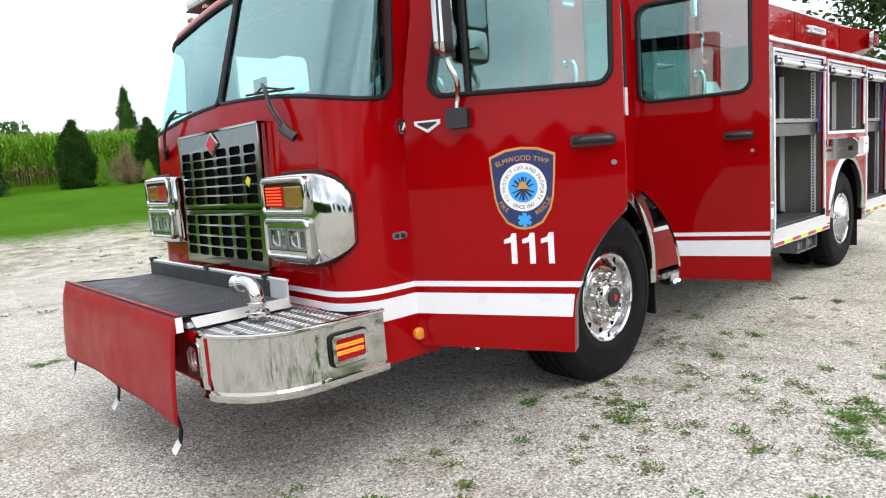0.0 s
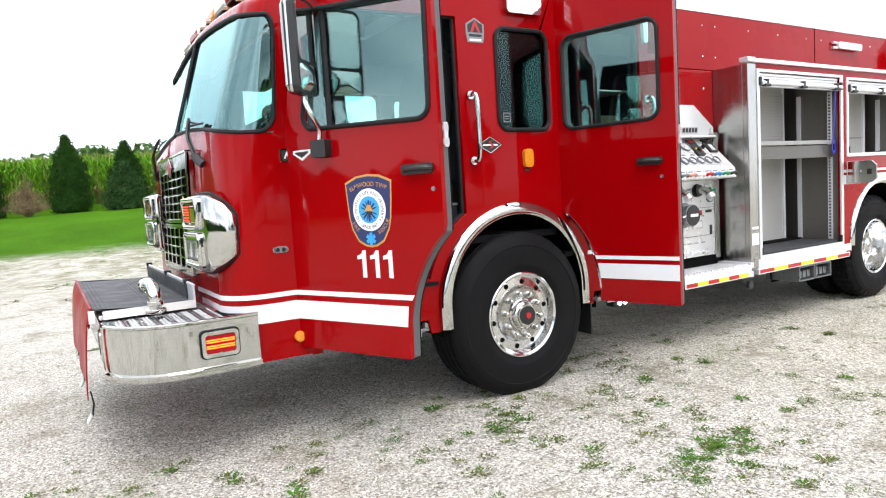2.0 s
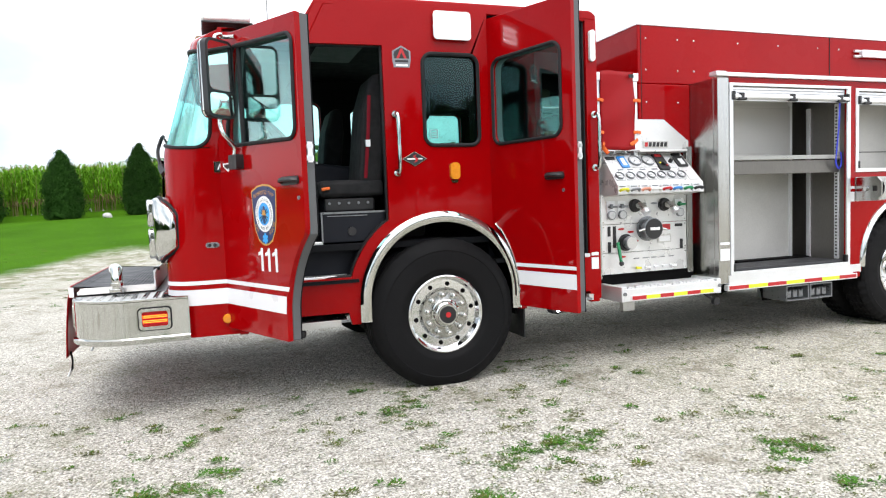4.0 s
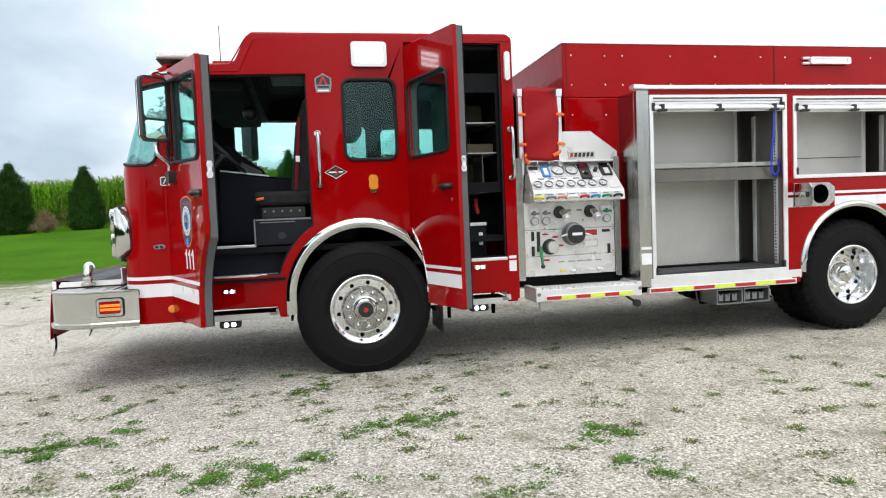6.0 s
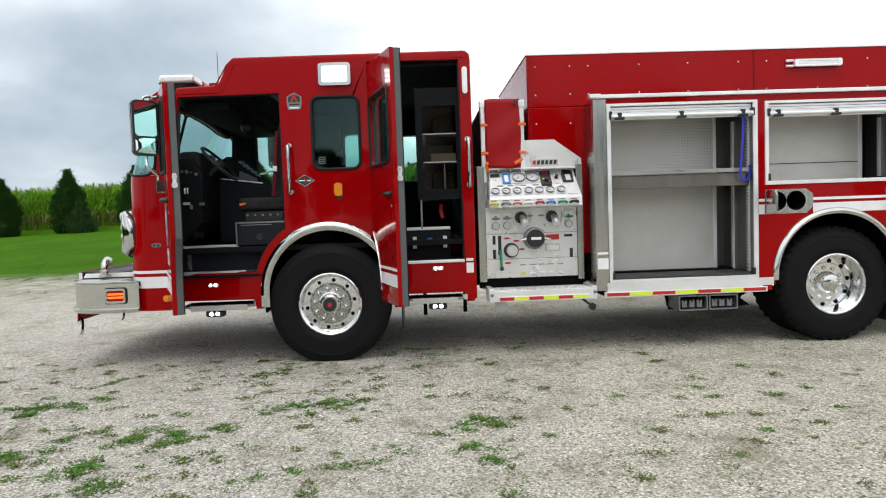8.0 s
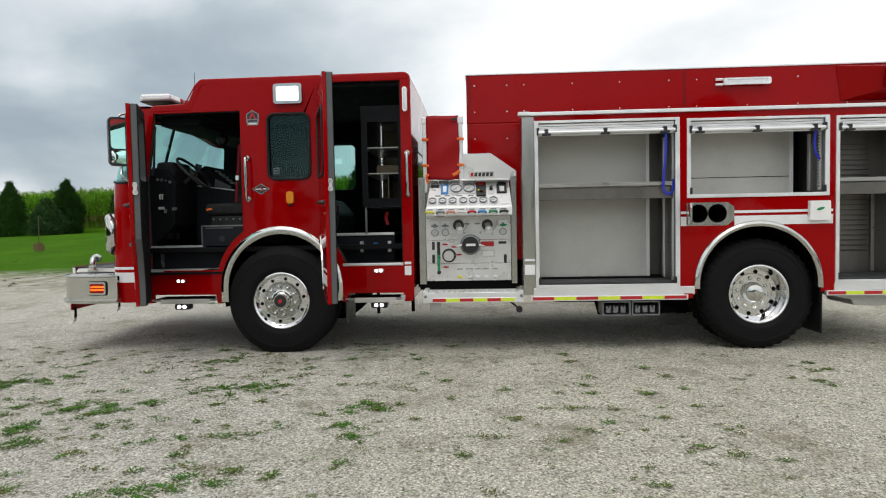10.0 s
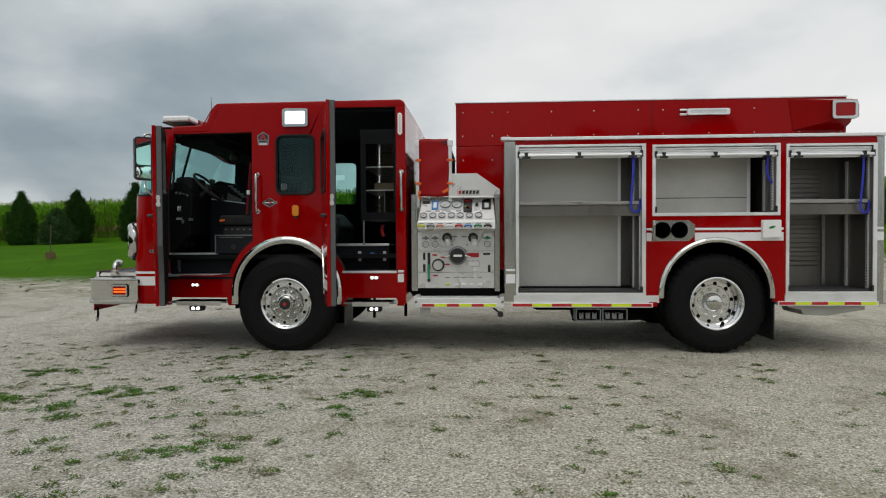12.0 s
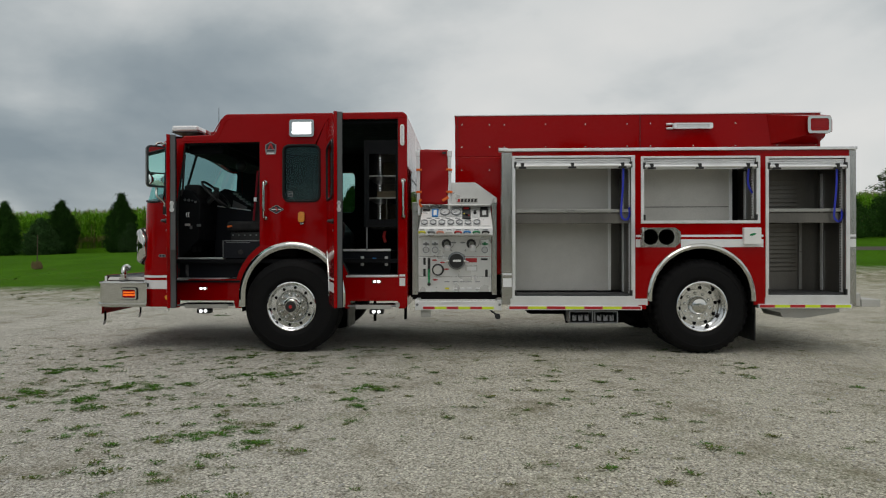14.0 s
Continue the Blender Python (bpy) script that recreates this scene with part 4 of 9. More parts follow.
# ---- bumper ----
def bump_plan():
    """Plan line of the bumper from the cab round the rounded corner to the front."""
    pts = [(-1.855, 0.15), (-2.05, 0.15), (-2.225, 0.151)]
    pts += [(-2.225 - 0.39 * math.sin(radians(a)), 0.541 - 0.39 * math.cos(radians(a))) for a in range(6, 91, 6)]
    return pts + [(-2.616, 0.56)]


def ribbon(bm, plan2, rows, thick=0.012):
    """An upright strip along a plan line, rows of (height, outwards)."""
    base = [Vector(p) for p in plan2]
    outs = []
    for i, p in enumerate(base):
        d = (base[min(i + 1, len(base) - 1)] - base[max(i - 1, 0)]).normalized()
        outs.append(Vector((d.y, -d.x)) if (Vector((d.y, -d.x)).y < 0.2) else Vector((-d.y, d.x)))
    o = []
    for z, f in rows:
        o.append([bm.verts.new((*(p + n * f), z)) for p, n in zip(base, outs)])
    i_ = []
    for z, f in rows:
        i_.append([bm.verts.new((*(p + n * (f - thick)), z)) for p, n in zip(base, outs)])
    for g in (o, i_):
        for a, b in zip(g, g[1:]):
            for k in range(len(base) - 1):
                bm.faces.new((a[k], a[k + 1], b[k + 1], b[k]))
    for a, b in ((o[0], i_[0]), (o[-1], i_[-1])):
        for k in range(len(base) - 1):
            bm.faces.new((a[k], a[k + 1], b[k + 1], b[k]))
    for k in (0, len(base) - 1):
        for r in range(len(rows) - 1):
            bm.faces.new((o[r][k], o[r + 1][k], i_[r + 1][k], i_[r][k]))


def mirrored(bm):
    for v in bm.verts:
        v.co.y = 2 * CY - v.co.y
    return bm


BUMP_ROWS = [(0.550, 0.010), (0.554, 0.020), (0.564, 0.025), (0.588, 0.024), (0.596, 0.004), (0.70, 0.0), (0.80, 0.0), (0.836, 0.0), (0.843, 0.012), (0.854, 0.014), (0.859, 0.006)]
bm = bmesh.new()
ribbon(bm, bump_plan(), BUMP_ROWS)
bumper = P("front_bumper", bm, CHROME, "polished stainless wraparound front bumper", smooth=True)
bm = bmesh.new()
ribbon(bm, bump_plan(), BUMP_ROWS)
P("bumper_end", mirrored(bm), CHROME, parent=bumper, smooth=True)
P("bumper_core", boxes((-2.615, -1.9, 0.46, 2 * CY - 0.46, 0.60, 0.850)), RED, parent=bumper, bevel=0.02)
near_deck = [(-2.03, 0.162)] + [(x + 0.012, y + 0.012) for x, y in bump_plan()[1:]]
deck = near_deck + [(x, 2 * CY - y) for x, y in reversed(near_deck)]
P("bumper_deck", plate(deck, 0.0, 0.010, on_z(0.842)), GREY_TRIM, "aluminium tread plate bumper deck", parent=bumper)
# solid black block painting the shade between deck and cab
P("deck_gap_shade", boxes((-2.028, -1.86, 0.21, 2 * CY - 0.21, 0.80, 0.846)), UNDER, parent=bumper)


def tread(bm, x0, x1, y0, y1, z, step=0.032, keep=None):
    """Raised diamonds of tread plate."""
    i = 0
    y = y0
    while y < y1:
        x = x0 + (step / 2 if i % 2 else 0)
        j = 0
        while x < x1:
            if keep is None or keep(x, y):
                a = radians(45 if (i + j) % 2 else -45)
                u, v = Vector((math.cos(a), math.sin(a))) * step * 0.42, Vector((-math.sin(a), math.cos(a))) * step * 0.13
                c = Vector((x, y))
                q = [bm.verts.new((*(c + w), z)) for w in (-u, v, u, -v)]
                t = bm.verts.new((*c, z + 0.0035))
                for k in range(4):
                    bm.faces.new((q[k], q[(k + 1) % 4], t))
            x += step
            j += 1
        y += step / 2
        i += 1


bm = bmesh.new()
tread(bm, -2.60, -2.04, 0.18, 0.60, 0.8525, 0.036, keep=lambda x, y: x > -2.225 or (x + 2.225) ** 2 + (y - 0.541) ** 2 < 0.365 ** 2 or y > 0.541)
t_ob = P("tread_diamonds", bm, CHROME, parent=bumper)
t_ob["kind"] = "stuff"
# warning lamp on the bumper's side
b = bmesh.new()
sheet(b, rect(-2.180, -1.966, 0.638, 0.798, 0.028), [rect(-2.158, -1.984, 0.662, 0.776, 0.016)], -0.010, 0.0, on_y(0.149))
lamp = P("warning_lamp", b, GASKET, "framed red warning lamp with two lit amber rows", parent=bumper, bevel=0.004)
b = bmesh.new()
sheet(b, rect(-2.172, -1.974, 0.646, 0.790, 0.024), [rect(-2.152, -1.992, 0.668, 0.770, 0.014)], -0.024, -0.008, on_y(0.149))
P("lamp_bezel", b, CHROME, "chrome lamp bezel", parent=lamp, bevel=0.005)
P("lens", plate(rect(-2.154, -1.990, 0.666, 0.772, 0.014), -0.016, 0.0, on_y(0.149)), RED_LENS, "glossy red lens", parent=lamp, bevel=0.006)
for k in range(9):
    for c in range(2):
        P("lens_rib", boxes((-2.148 + c * 0.077, -2.073 + c * 0.077, 0.1305, 0.134, 0.672 + k * 0.0108, 0.6795 + k * 0.0108)), LAMP_AMBER if k in (2, 3, 5, 6) else RED_LENS, parent=lamp, bevel=0.0015)
# siren speaker beside the tray
b = bmesh.new()
sheet(b, rect(0.515, 0.665, 0.645, 0.81, 0.02), [disc2(0.59, 0.728, 0.06, 20)], -0.018, 0.0, on_x(-2.616))
P("speaker_frame", b, CHROME, parent=bumper, bevel=0.004)
b = bmesh.new()
lathe(b, [(0.062, -2.622), (0.056, -2.612), (0.034, -2.606), (0.030, -2.618), (0.0, -2.622)], (0, 0.59, 0.728), "x", 20)
P("speaker_cone", b, GREY_TRIM, parent=bumper, smooth=True)
# discharge elbow
b = bmesh.new()
tube(b, smooth_line([(-2.335, 0.50, 0.88), (-2.335, 0.50, 0.97), (-2.335, 0.51, 1.005), (-2.34, 0.535, 1.03), (-2.35, 0.58, 1.037), (-2.36, 0.63, 1.03)], 5), 0.036, 16)
elbow = P("discharge_elbow", b, CHROME, "chrome swivel discharge elbow", smooth=True)
for a, c, r in (((-2.335, 0.50, 0.88), (-2.335, 0.50, 0.905), 0.058), ((-2.335, 0.50, 0.925), (-2.335, 0.50, 0.95), 0.046), ((-2.352, 0.598, 1.035), (-2.36, 0.64, 1.028), 0.046)):
    b = bmesh.new()
    rod(b, a, c, r, seg=20)
    P("collar", b, CHROME, parent=elbow, bevel=0.004)
# hose tray with a ribbed mat, red vinyl flap over its front
tray = P("hose_tray", boxes((-2.62, -2.105, 0.64, 2.60, 0.860, 0.886)), ALU, "aluminium hose tray on the bumper", bevel=0.004)
ribs = [(-2.665, 0.888), (-2.11, 0.888)]
x = -2.115
while x > -2.655:
    ribs += [(x, 0.899), (x - 0.002, 0.9025), (x - 0.011, 0.9025), (x - 0.013, 0.899)]
    x -= 0.026
bm = bmesh.new()
sheet(bm, ribs, [], 0.0, 1.95, lambda a, b_, d: (a, 0.648 + d, b_ + 0.030 * max(-2.50 - a, 0) / 0.165))
P("ribbed_mat", bm, MAT_BLACK, "black ribbed rubber mat", parent=tray)
b = bmesh.new()
sheet(b, [(0.585, 0.868), (0.592, 0.866), (0.642, 0.905), (0.638, 0.910)], [], 0.0, 0.50, lambda a, b_, d: (-2.60 + d, a, b_))
P("tray_lip", b, ALU_DULL, "bright sloped tray edge", parent=tray, bevel=0.001)
P("tray_back", boxes((-2.104, -2.092, 0.62, 2.62, 0.865, 0.998)), ALU, parent=tray, bevel=0.003)
P("mat_upturn", boxes((-2.114, -2.105, 0.80, 2.60, 0.900, 0.990)), MAT_BLACK, "black mat turned up against the tray back", parent=tray, bevel=0.003)
bm = bmesh.new()
rod(bm, (-2.098, 0.615, 1.000), (-2.098, 2.625, 1.000), 0.009, seg=8)
P("tray_rail", bm, ALU, parent=tray, smooth=True)
for y in (0.84, 1.60, 2.58):
    b = bmesh.new()
    box(b, -2.12, -2.075, y - 0.022, y + 0.022, 0.996, 1.022)
    box(b, -2.116, -2.106, y - 0.010, y + 0.010, 0.94, 1.0)
    P("strap_buckle", b, BLACK, parent=tray, bevel=0.004)
bm = bmesh.new()
ny, nz = 40, 16
grid = []
for i in range(ny + 1):
    y = 0.648 + 2.04 * i / ny
    row = []
    for j in range(nz + 1):
        v = j / nz
        drop = 0.932 - v * (0.520 - 0.02 * math.sin(3.1 * i / ny))
        bulge = 0.012 * math.sin(v * 2.6) * (0.7 + 0.3 * math.sin(i * 0.22)) + 0.007 * math.sin(i * 0.33 + v * 2) * v
        x = -2.655 - 0.02 * min(v * 6, 1) - bulge - 0.035 * v
        row.append(bm.verts.new((x, y, drop)))
    grid.append(row)
for i in range(ny):
    for j in range(nz):
        bm.faces.new((grid[i][j], grid[i + 1][j], grid[i + 1][j + 1], grid[i][j + 1]))
flap = P("vinyl_flap", bm, RED_FLAT, "red vinyl flap hanging over the tray front", parent=tray, smooth=True)
sol = flap.modifiers.new("thick", "SOLIDIFY")
sol.thickness = 0.006
P("flap_edge", boxes((-2.664, -2.648, 0.650, 2.685, 0.926, 0.934)), RED_FLAT, parent=tray, bevel=0.004)
P("flap_tab", boxes((-2.672, -2.640, 0.641, 0.646, 0.85, 0.92)), WHITE, parent=tray)
for y in (0.70, 1.64, 2.60):
    b = bmesh.new()
    tube(b, [(-2.70, y, 0.45), (-2.69, y - 0.01, 0.38), (-2.70, y, 0.315)], 0.026, 6, 0.2, (0, 1, 0))
    st = P("flap_strap", b, RUBBER, parent=tray)
    b = bmesh.new()
    tube(b, [(-2.70, y, 0.325), (-2.712, y + 0.014, 0.298), (-2.726, y + 0.022, 0.272)], 0.030, 6, 0.35, (0, 1, 0))
    P("strap_hook", b, ALU, "bright metal strap hook", parent=tray)

# ---- grille ----
b = bmesh.new()
holes = []
cols, pitch, y_first = 6, 0.183, 1.015
for band, (zb, rows_) in enumerate(((1.385, 6), (1.065, 4))):
    for r in range(rows_):
        for c in range(cols):
            yc = y_first + 0.02 + c * pitch * 0.985
            zc = zb + 0.035 + r * (0.0565 if band == 0 else 0.0665)
            hh = 0.0238 if band == 0 else 0.0275
            holes.append(rect(yc - 0.070, yc + 0.070, zc - hh, zc + hh, hh * 0.8, 4))
GX = -2.036
lower = [h for h in holes if h[0][1] < 1.355]
upper = [h for h in holes if h[0][1] >= 1.355]
tilt = lambda a, z, d: (GX + d + 0.03 * (z - 1.0) / 0.84 - 0.012 * math.cos((a - CY) * 1.6), a, z)
sheet(b, rect(0.905, 2.04, 1.368, 1.84, 0.012), upper, 0.0, 0.014, tilt)
grille = P("grille", b, GRILLE_STEEL, "polished steel grille with rows of oblong holes", bevel=0.004)
b = bmesh.new()
sheet(b, rect(0.905, 2.04, 1.02, 1.360, 0.012), lower, 0.0, 0.014, tilt)
P("lower_grille", b, GRILLE_STEEL, parent=grille, bevel=0.004)
P("radiator", plate(rect(0.915, 2.03, 1.03, 1.832), 0.020, 0.024, tilt), UNDER, "dark screen behind the grille", parent=grille)
for z in (1.034, 1.836):
    P("grille_edge", boxes((GX + 0.012, -1.98, 0.905, 2.04, z - 0.006, z + 0.006)), CHROME, parent=grille)
for y in (0.905, 2.028):
    P("grille_edge", boxes((GX + 0.012, -1.98, y, y + 0.012, 1.03, 1.84)), CHROME, parent=grille)
b = bmesh.new()
sheet(b, [(1.56, 1.72), (1.65, 1.79), (1.56, 1.86), (1.47, 1.79)], [], -0.012, 0.0, lambda a, z, d: tilt(a - 0.06, z - 0.03, d))
badge = P("diamond_badge", b, CHROME, "diamond-shaped badge", parent=grille, bevel=0.003)
b = bmesh.new()
sheet(b, [(1.56, 1.735), (1.63, 1.79), (1.56, 1.845), (1.49, 1.79)], [], -0.014, -0.011, lambda a, z, d: tilt(a - 0.06, z - 0.03, d))
P("badge_face", b, RED_FILM, parent=badge)
b = bmesh.new()
sheet(b, [(1.05, 1.49), (1.09, 1.52), (1.06, 1.55), (1.03, 1.53)], [], -0.010, -0.006, tilt)
P("yellow_tag", b, LIME_PAINT, parent=grille)

# ---- headlamp clusters ----
LAMP_PLAN = ((-2.030, 0.845, 1.095, 1.525), (-2.062, 0.825, 1.085, 1.538), (-2.066, 0.60, 1.080, 1.542), (-2.064, 0.42, 1.085, 1.542), (-2.052, 0.335, 1.098, 1.537), (-2.024, 0.285, 1.115, 1.522), (-1.972, 0.244, 1.146, 1.486), (-1.918, 0.212, 1.190, 1.416))


def headlamps(flip):
    def F(x, y, z):
        return Vector((x, 2 * CY - y if flip else y, z))

    lo = smooth_line([(x, y, a) for x, y, a, _ in LAMP_PLAN], 5)
    hi = smooth_line([(x, y, c) for x, y, _, c in LAMP_PLAN], 5)
    n = len(lo)
    b = bmesh.new()
    grid, rim = [], []
    for i in range(n):
        d = (lo[min(i + 1, n - 1)] - lo[max(i - 1, 0)])
        inw = Vector((-d.y, d.x, 0)).normalized()
        if inw.x < 0:
            inw = -inw
        p, q = lo[i], hi[i]
        end = 0.02 if i == n - 1 else 0.006 if i == n - 2 else 0.0
        col = []
        for z, dip in ((p.z, 0.11), (p.z, 0.022), (p.z + 0.006, 0.007), (p.z + 0.02, 0.0), ((p.z * 2 + q.z) / 3, -0.006), ((p.z + q.z) / 2, -0.008), ((p.z + 2 * q.z) / 3, -0.006), (q.z - 0.02, 0.0), (q.z - 0.006, 0.007), (q.z, 0.022), (q.z, 0.11)):
            r = Vector((p.x, p.y, z)) + inw * (dip + end)
            col.append(b.verts.new(F(*r)))
        rim.append((Vector((p.x, p.y, p.z)) + inw * 0.045, Vector((p.x, p.y, q.z)) + inw * 0.045))
        grid.append(col)
        if i == n - 1:
            grid.append([b.verts.new(F(*(Vector((p.x, p.y, v_.co.z)) + inw * 0.11))) for v_ in col])
    for g0, g1 in zip(grid, grid[1:]):
        for k in range(len(g0) - 1):
            b.faces.new((g0[k], g0[k + 1], g1[k + 1], g1[k]))
    cluster = P("headlamp_bezel", b, CHROME, "chrome wraparound headlamp bezel", smooth=True)
    edge = bmesh.new()
    loop = [F(*r[0]) for r in rim[8:]] + [F(*r[1]) for r in reversed(rim[8:])]
    tube(edge, loop, 0.014, 6)
    P("bezel_seal", edge, GASKET, "black rubber bezel seal", parent=cluster, smooth=True)

    def my(y0, y1):
        return (2 * CY - y1, 2 * CY - y0) if flip else (y0, y1)
    X = -2.076
    for z0, z1, kind in ((1.338, 1.528, 0), (1.110, 1.322, 1)):
        y0, y1 = my(0.372, 0.812)
        h0, h1 = (z0 + 0.030, z1 - 0.038) if kind == 0 else (z0 + 0.044, z1 - 0.046)
        b = bmesh.new()
        sheet(b, rect(y0, y1, z0, z1, 0.03), [rect(y0 + 0.024, y1 - 0.024, h0, h1, 0.012)], -0.014, 0.06, on_x(X))
        fr = P("lamp_frame", b, CHROME, "chrome lamp frame", parent=cluster, bevel=0.012, segs=3)
        b = bmesh.new()
        ring = [(X - 0.010, c0, c1) for c0, c1 in rect(y0 + 0.013, y1 - 0.013, z0 + 0.013, z1 - 0.013, 0.028, 6)]
        tube(b, ring + ring[:2], 0.015, 10)
        P("frame_bead", b, CHROME, parent=cluster, smooth=True)
        P("lamp_back", boxes((X + 0.004, X + 0.02, y0 + 0.02, y1 - 0.02, h0 - 0.005, h1 + 0.005)), BLACK, parent=cluster)
        ym = (y0 + y1) / 2
        first, second = (y0 + 0.030, ym - 0.003), (ym + 0.003, y1 - 0.030)
        if kind == 0:
            inner, outer = (second, first) if not flip else (first, second)
            b = bmesh.new()
            for (c0, c1), m, lab in ((inner, RED_LENS, "red square lens"), (outer, AMBER_DARK, "smoked amber square lens")):
                P("lens", boxes((X - 0.012, X + 0.012, c0, c1, h0 + 0.006, h1 - 0.006)), m, lab, parent=cluster, bevel=0.012, segs=3)
            for k in range(6):
                zz = h0 + 0.020 + k * 0.0165
                P("lens_rib", boxes((X - 0.0145, X - 0.010, inner[0] + 0.014, inner[1] - 0.014, zz, zz + 0.008)), RED_LENS if flip else LAMP_RED, parent=cluster, bevel=0.002)
        else:
            for c0, c1 in (first, second):
                b = bmesh.new()
                sheet(b, rect(c0, c1, h0 + 0.004, h1 - 0.004, 0.014), [rect(c0 + 0.016, c1 - 0.016, h0 + 0.018, h1 - 0.018, 0.010)], -0.012, 0.012, on_x(X))
                P("headlamp_rim", b, GREY_TRIM, parent=cluster, bevel=0.004)
                b = bmesh.new()
                cy, cz, hw, hz = (c0 + c1) / 2, (h0 + h1) / 2, (c1 - c0) / 2 - 0.016, (h1 - h0) / 2 - 0.016
                rings = [[b.verts.new((X + dep, cy + hw * f * math.cos(t) * min(1.0, 1.25), cz + hz * f * math.sin(t))) for t in (2 * math.pi * k / 20 for k in range(20))] for f, dep in ((1.05, -0.002), (0.8, 0.010), (0.45, 0.016))]
                for r0, r1 in zip(rings, rings[1:]):
                    for k in range(20):
                        b.faces.new((r0[k], r0[(k + 1) % 20], r1[(k + 1) % 20], r1[k]))
                b.faces.new(rings[-1])
                P("reflector", b, CHROME, parent=cluster, smooth=True)
                P("headlamp_lens", boxes((X - 0.008, X - 0.004, c0 + 0.014, c1 - 0.014, h0 + 0.016, h1 - 0.016)), LENS_GLASS, "clear square headlamp glass", parent=cluster)
                P("lens_fin", boxes((X - 0.006, X + 0.008, cy - 0.004, cy + 0.004, h0 + 0.018, h1 - 0.018)), WHITE, parent=cluster)
    return cluster


headlamps(False)
far_lamps = headlamps(True)
far_lamps.location.z += 0.055

# stripes on the cab front
bm = bmesh.new()
patch(bm, 0.0, s_at_y(1.0), 0.918, 0.946, 0.0005, 0.003, 40, 2)
P("thin_stripe", bm, WHITE_STRIPE, "white reflective stripe", parent=cab_front)
bm = bmesh.new()
patch(bm, 0.0, s_at_y(0.9), 0.775, 0.885, 0.0005, 0.003, 40, 3)
P("broad_stripe", bm, WHITE_STRIPE, "white reflective stripe", parent=cab_front)
b = bmesh.new()
lathe(b, [(0.033, -0.018), (0.028, -0.026), (0.0, -0.03)], (-1.605, flank(-1.6), 0.668), "y", 20)
rod(b, (-1.605, flank(-1.6), 0.668), (-1.605, flank(-1.6) - 0.018, 0.668), 0.033, seg=20)
P("side_marker", b, AMBER, "round amber side marker", parent=cab_front, smooth=True)
b = bmesh.new()
sheet(b, rect(-1.722, -1.632, 1.175, 1.212, 0.018), [], -0.012, 0.0, near)
mk = P("key_plate", b, GREY_TRIM, "small dull two-hole plate", parent=cab_front, bevel=0.004)
b = bmesh.new()
for x in (-1.695, -1.66):
    rod(b, near(x, 1.193, -0.010), near(x, 1.193, -0.016), 0.012, seg=10)
P("key_holes", b, GASKET, parent=mk)
b = bmesh.new()
sheet(b, rect(-1.635, -1.56, 1.70, 1.775, 0.008), [rect(-1.627, -1.568, 1.708, 1.767, 0.006)], -0.014, 0.0, near)
P("small_badge", b, CHROME, parent=cab_front)
P("badge_field", plate(rect(-1.628, -1.567, 1.707, 1.768), -0.011, 0.0, near), BLACK, parent=cab_front)
P("badge_mark", plate([(-1.615, 1.718), (-1.598, 1.758), (-1.592, 1.758), (-1.578, 1.718), (-1.588, 1.718), (-1.597, 1.742), (-1.605, 1.718)], -0.013, -0.011, near), WHITE, parent=cab_front)

# wipers: a block at the foot, a bent arm, a thin blade lying along the glass
for s, way in ((s_at_y(0.62), 1), (s_at_y(2.36), -1)):
    b = bmesh.new()
    tube(b, [front(s - way * 0.03, 1.725, 0.012), front(s + way * 0.02, 1.755, 0.03), front(s + way * 0.05, 1.785, 0.04)], 0.028, 8, 0.6)
    foot = P("wiper_arm", b, BLACK, "black wiper arm and blade", parent=cab_front, smooth=True)
    b = bmesh.new()
    tube(b, smooth_line([front(s + way * 0.04, 1.775, 0.04), front(s + way * 0.12, 1.89, 0.06), front(s + way * 0.19, 1.99, 0.06), front(s + way * 0.25, 2.025, 0.05)], 5), 0.016, 8, 0.6)
    P("arm_rod", b, BLACK, parent=foot, smooth=True)
    b = bmesh.new()
    tube(b, smooth_line([front(s + way * 0.03, 1.775, 0.03), front(s + way * 0.11, 1.90, 0.05), front(s + way * 0.24, 2.01, 0.05)], 5), 0.005, 6)
    P("washer_hose", b, BLACK, parent=foot, smooth=True)
    b = bmesh.new()
    tube(b, [front(s + way * (0.055 * i - 0.02), 1.972 + 0.003 * i, 0.018 + 0.012 * math.sin(math.pi * i / 9)) for i in range(10)], 0.007, 6)
    P("blade", b, BLACK, parent=foot, smooth=True)
    b = bmesh.new()
    tube(b, [front(s + way * 0.10, 1.985, 0.022), front(s + way * 0.25, 2.012, 0.05), front(s + way * 0.36, 1.995, 0.022)], 0.006, 6)
    P("blade_bridge", b, BLACK, parent=foot, smooth=True)
# marker lamps over the windscreen
for y in (0.55, 0.85, 1.28, CY, 1.66, 2.09, 2.39):
    p = front(s_at_y(y), brow_z(s_at_y(y)) - 0.045, 0.0)
    b = bmesh.new()
    lathe(b, [(0.030, 0.0), (0.027, 0.02), (0.0, 0.035)], p, "z", 14)
    P("roof_marker", b, AMBER_DARK, "small amber roof marker", parent=cab_front, smooth=True)
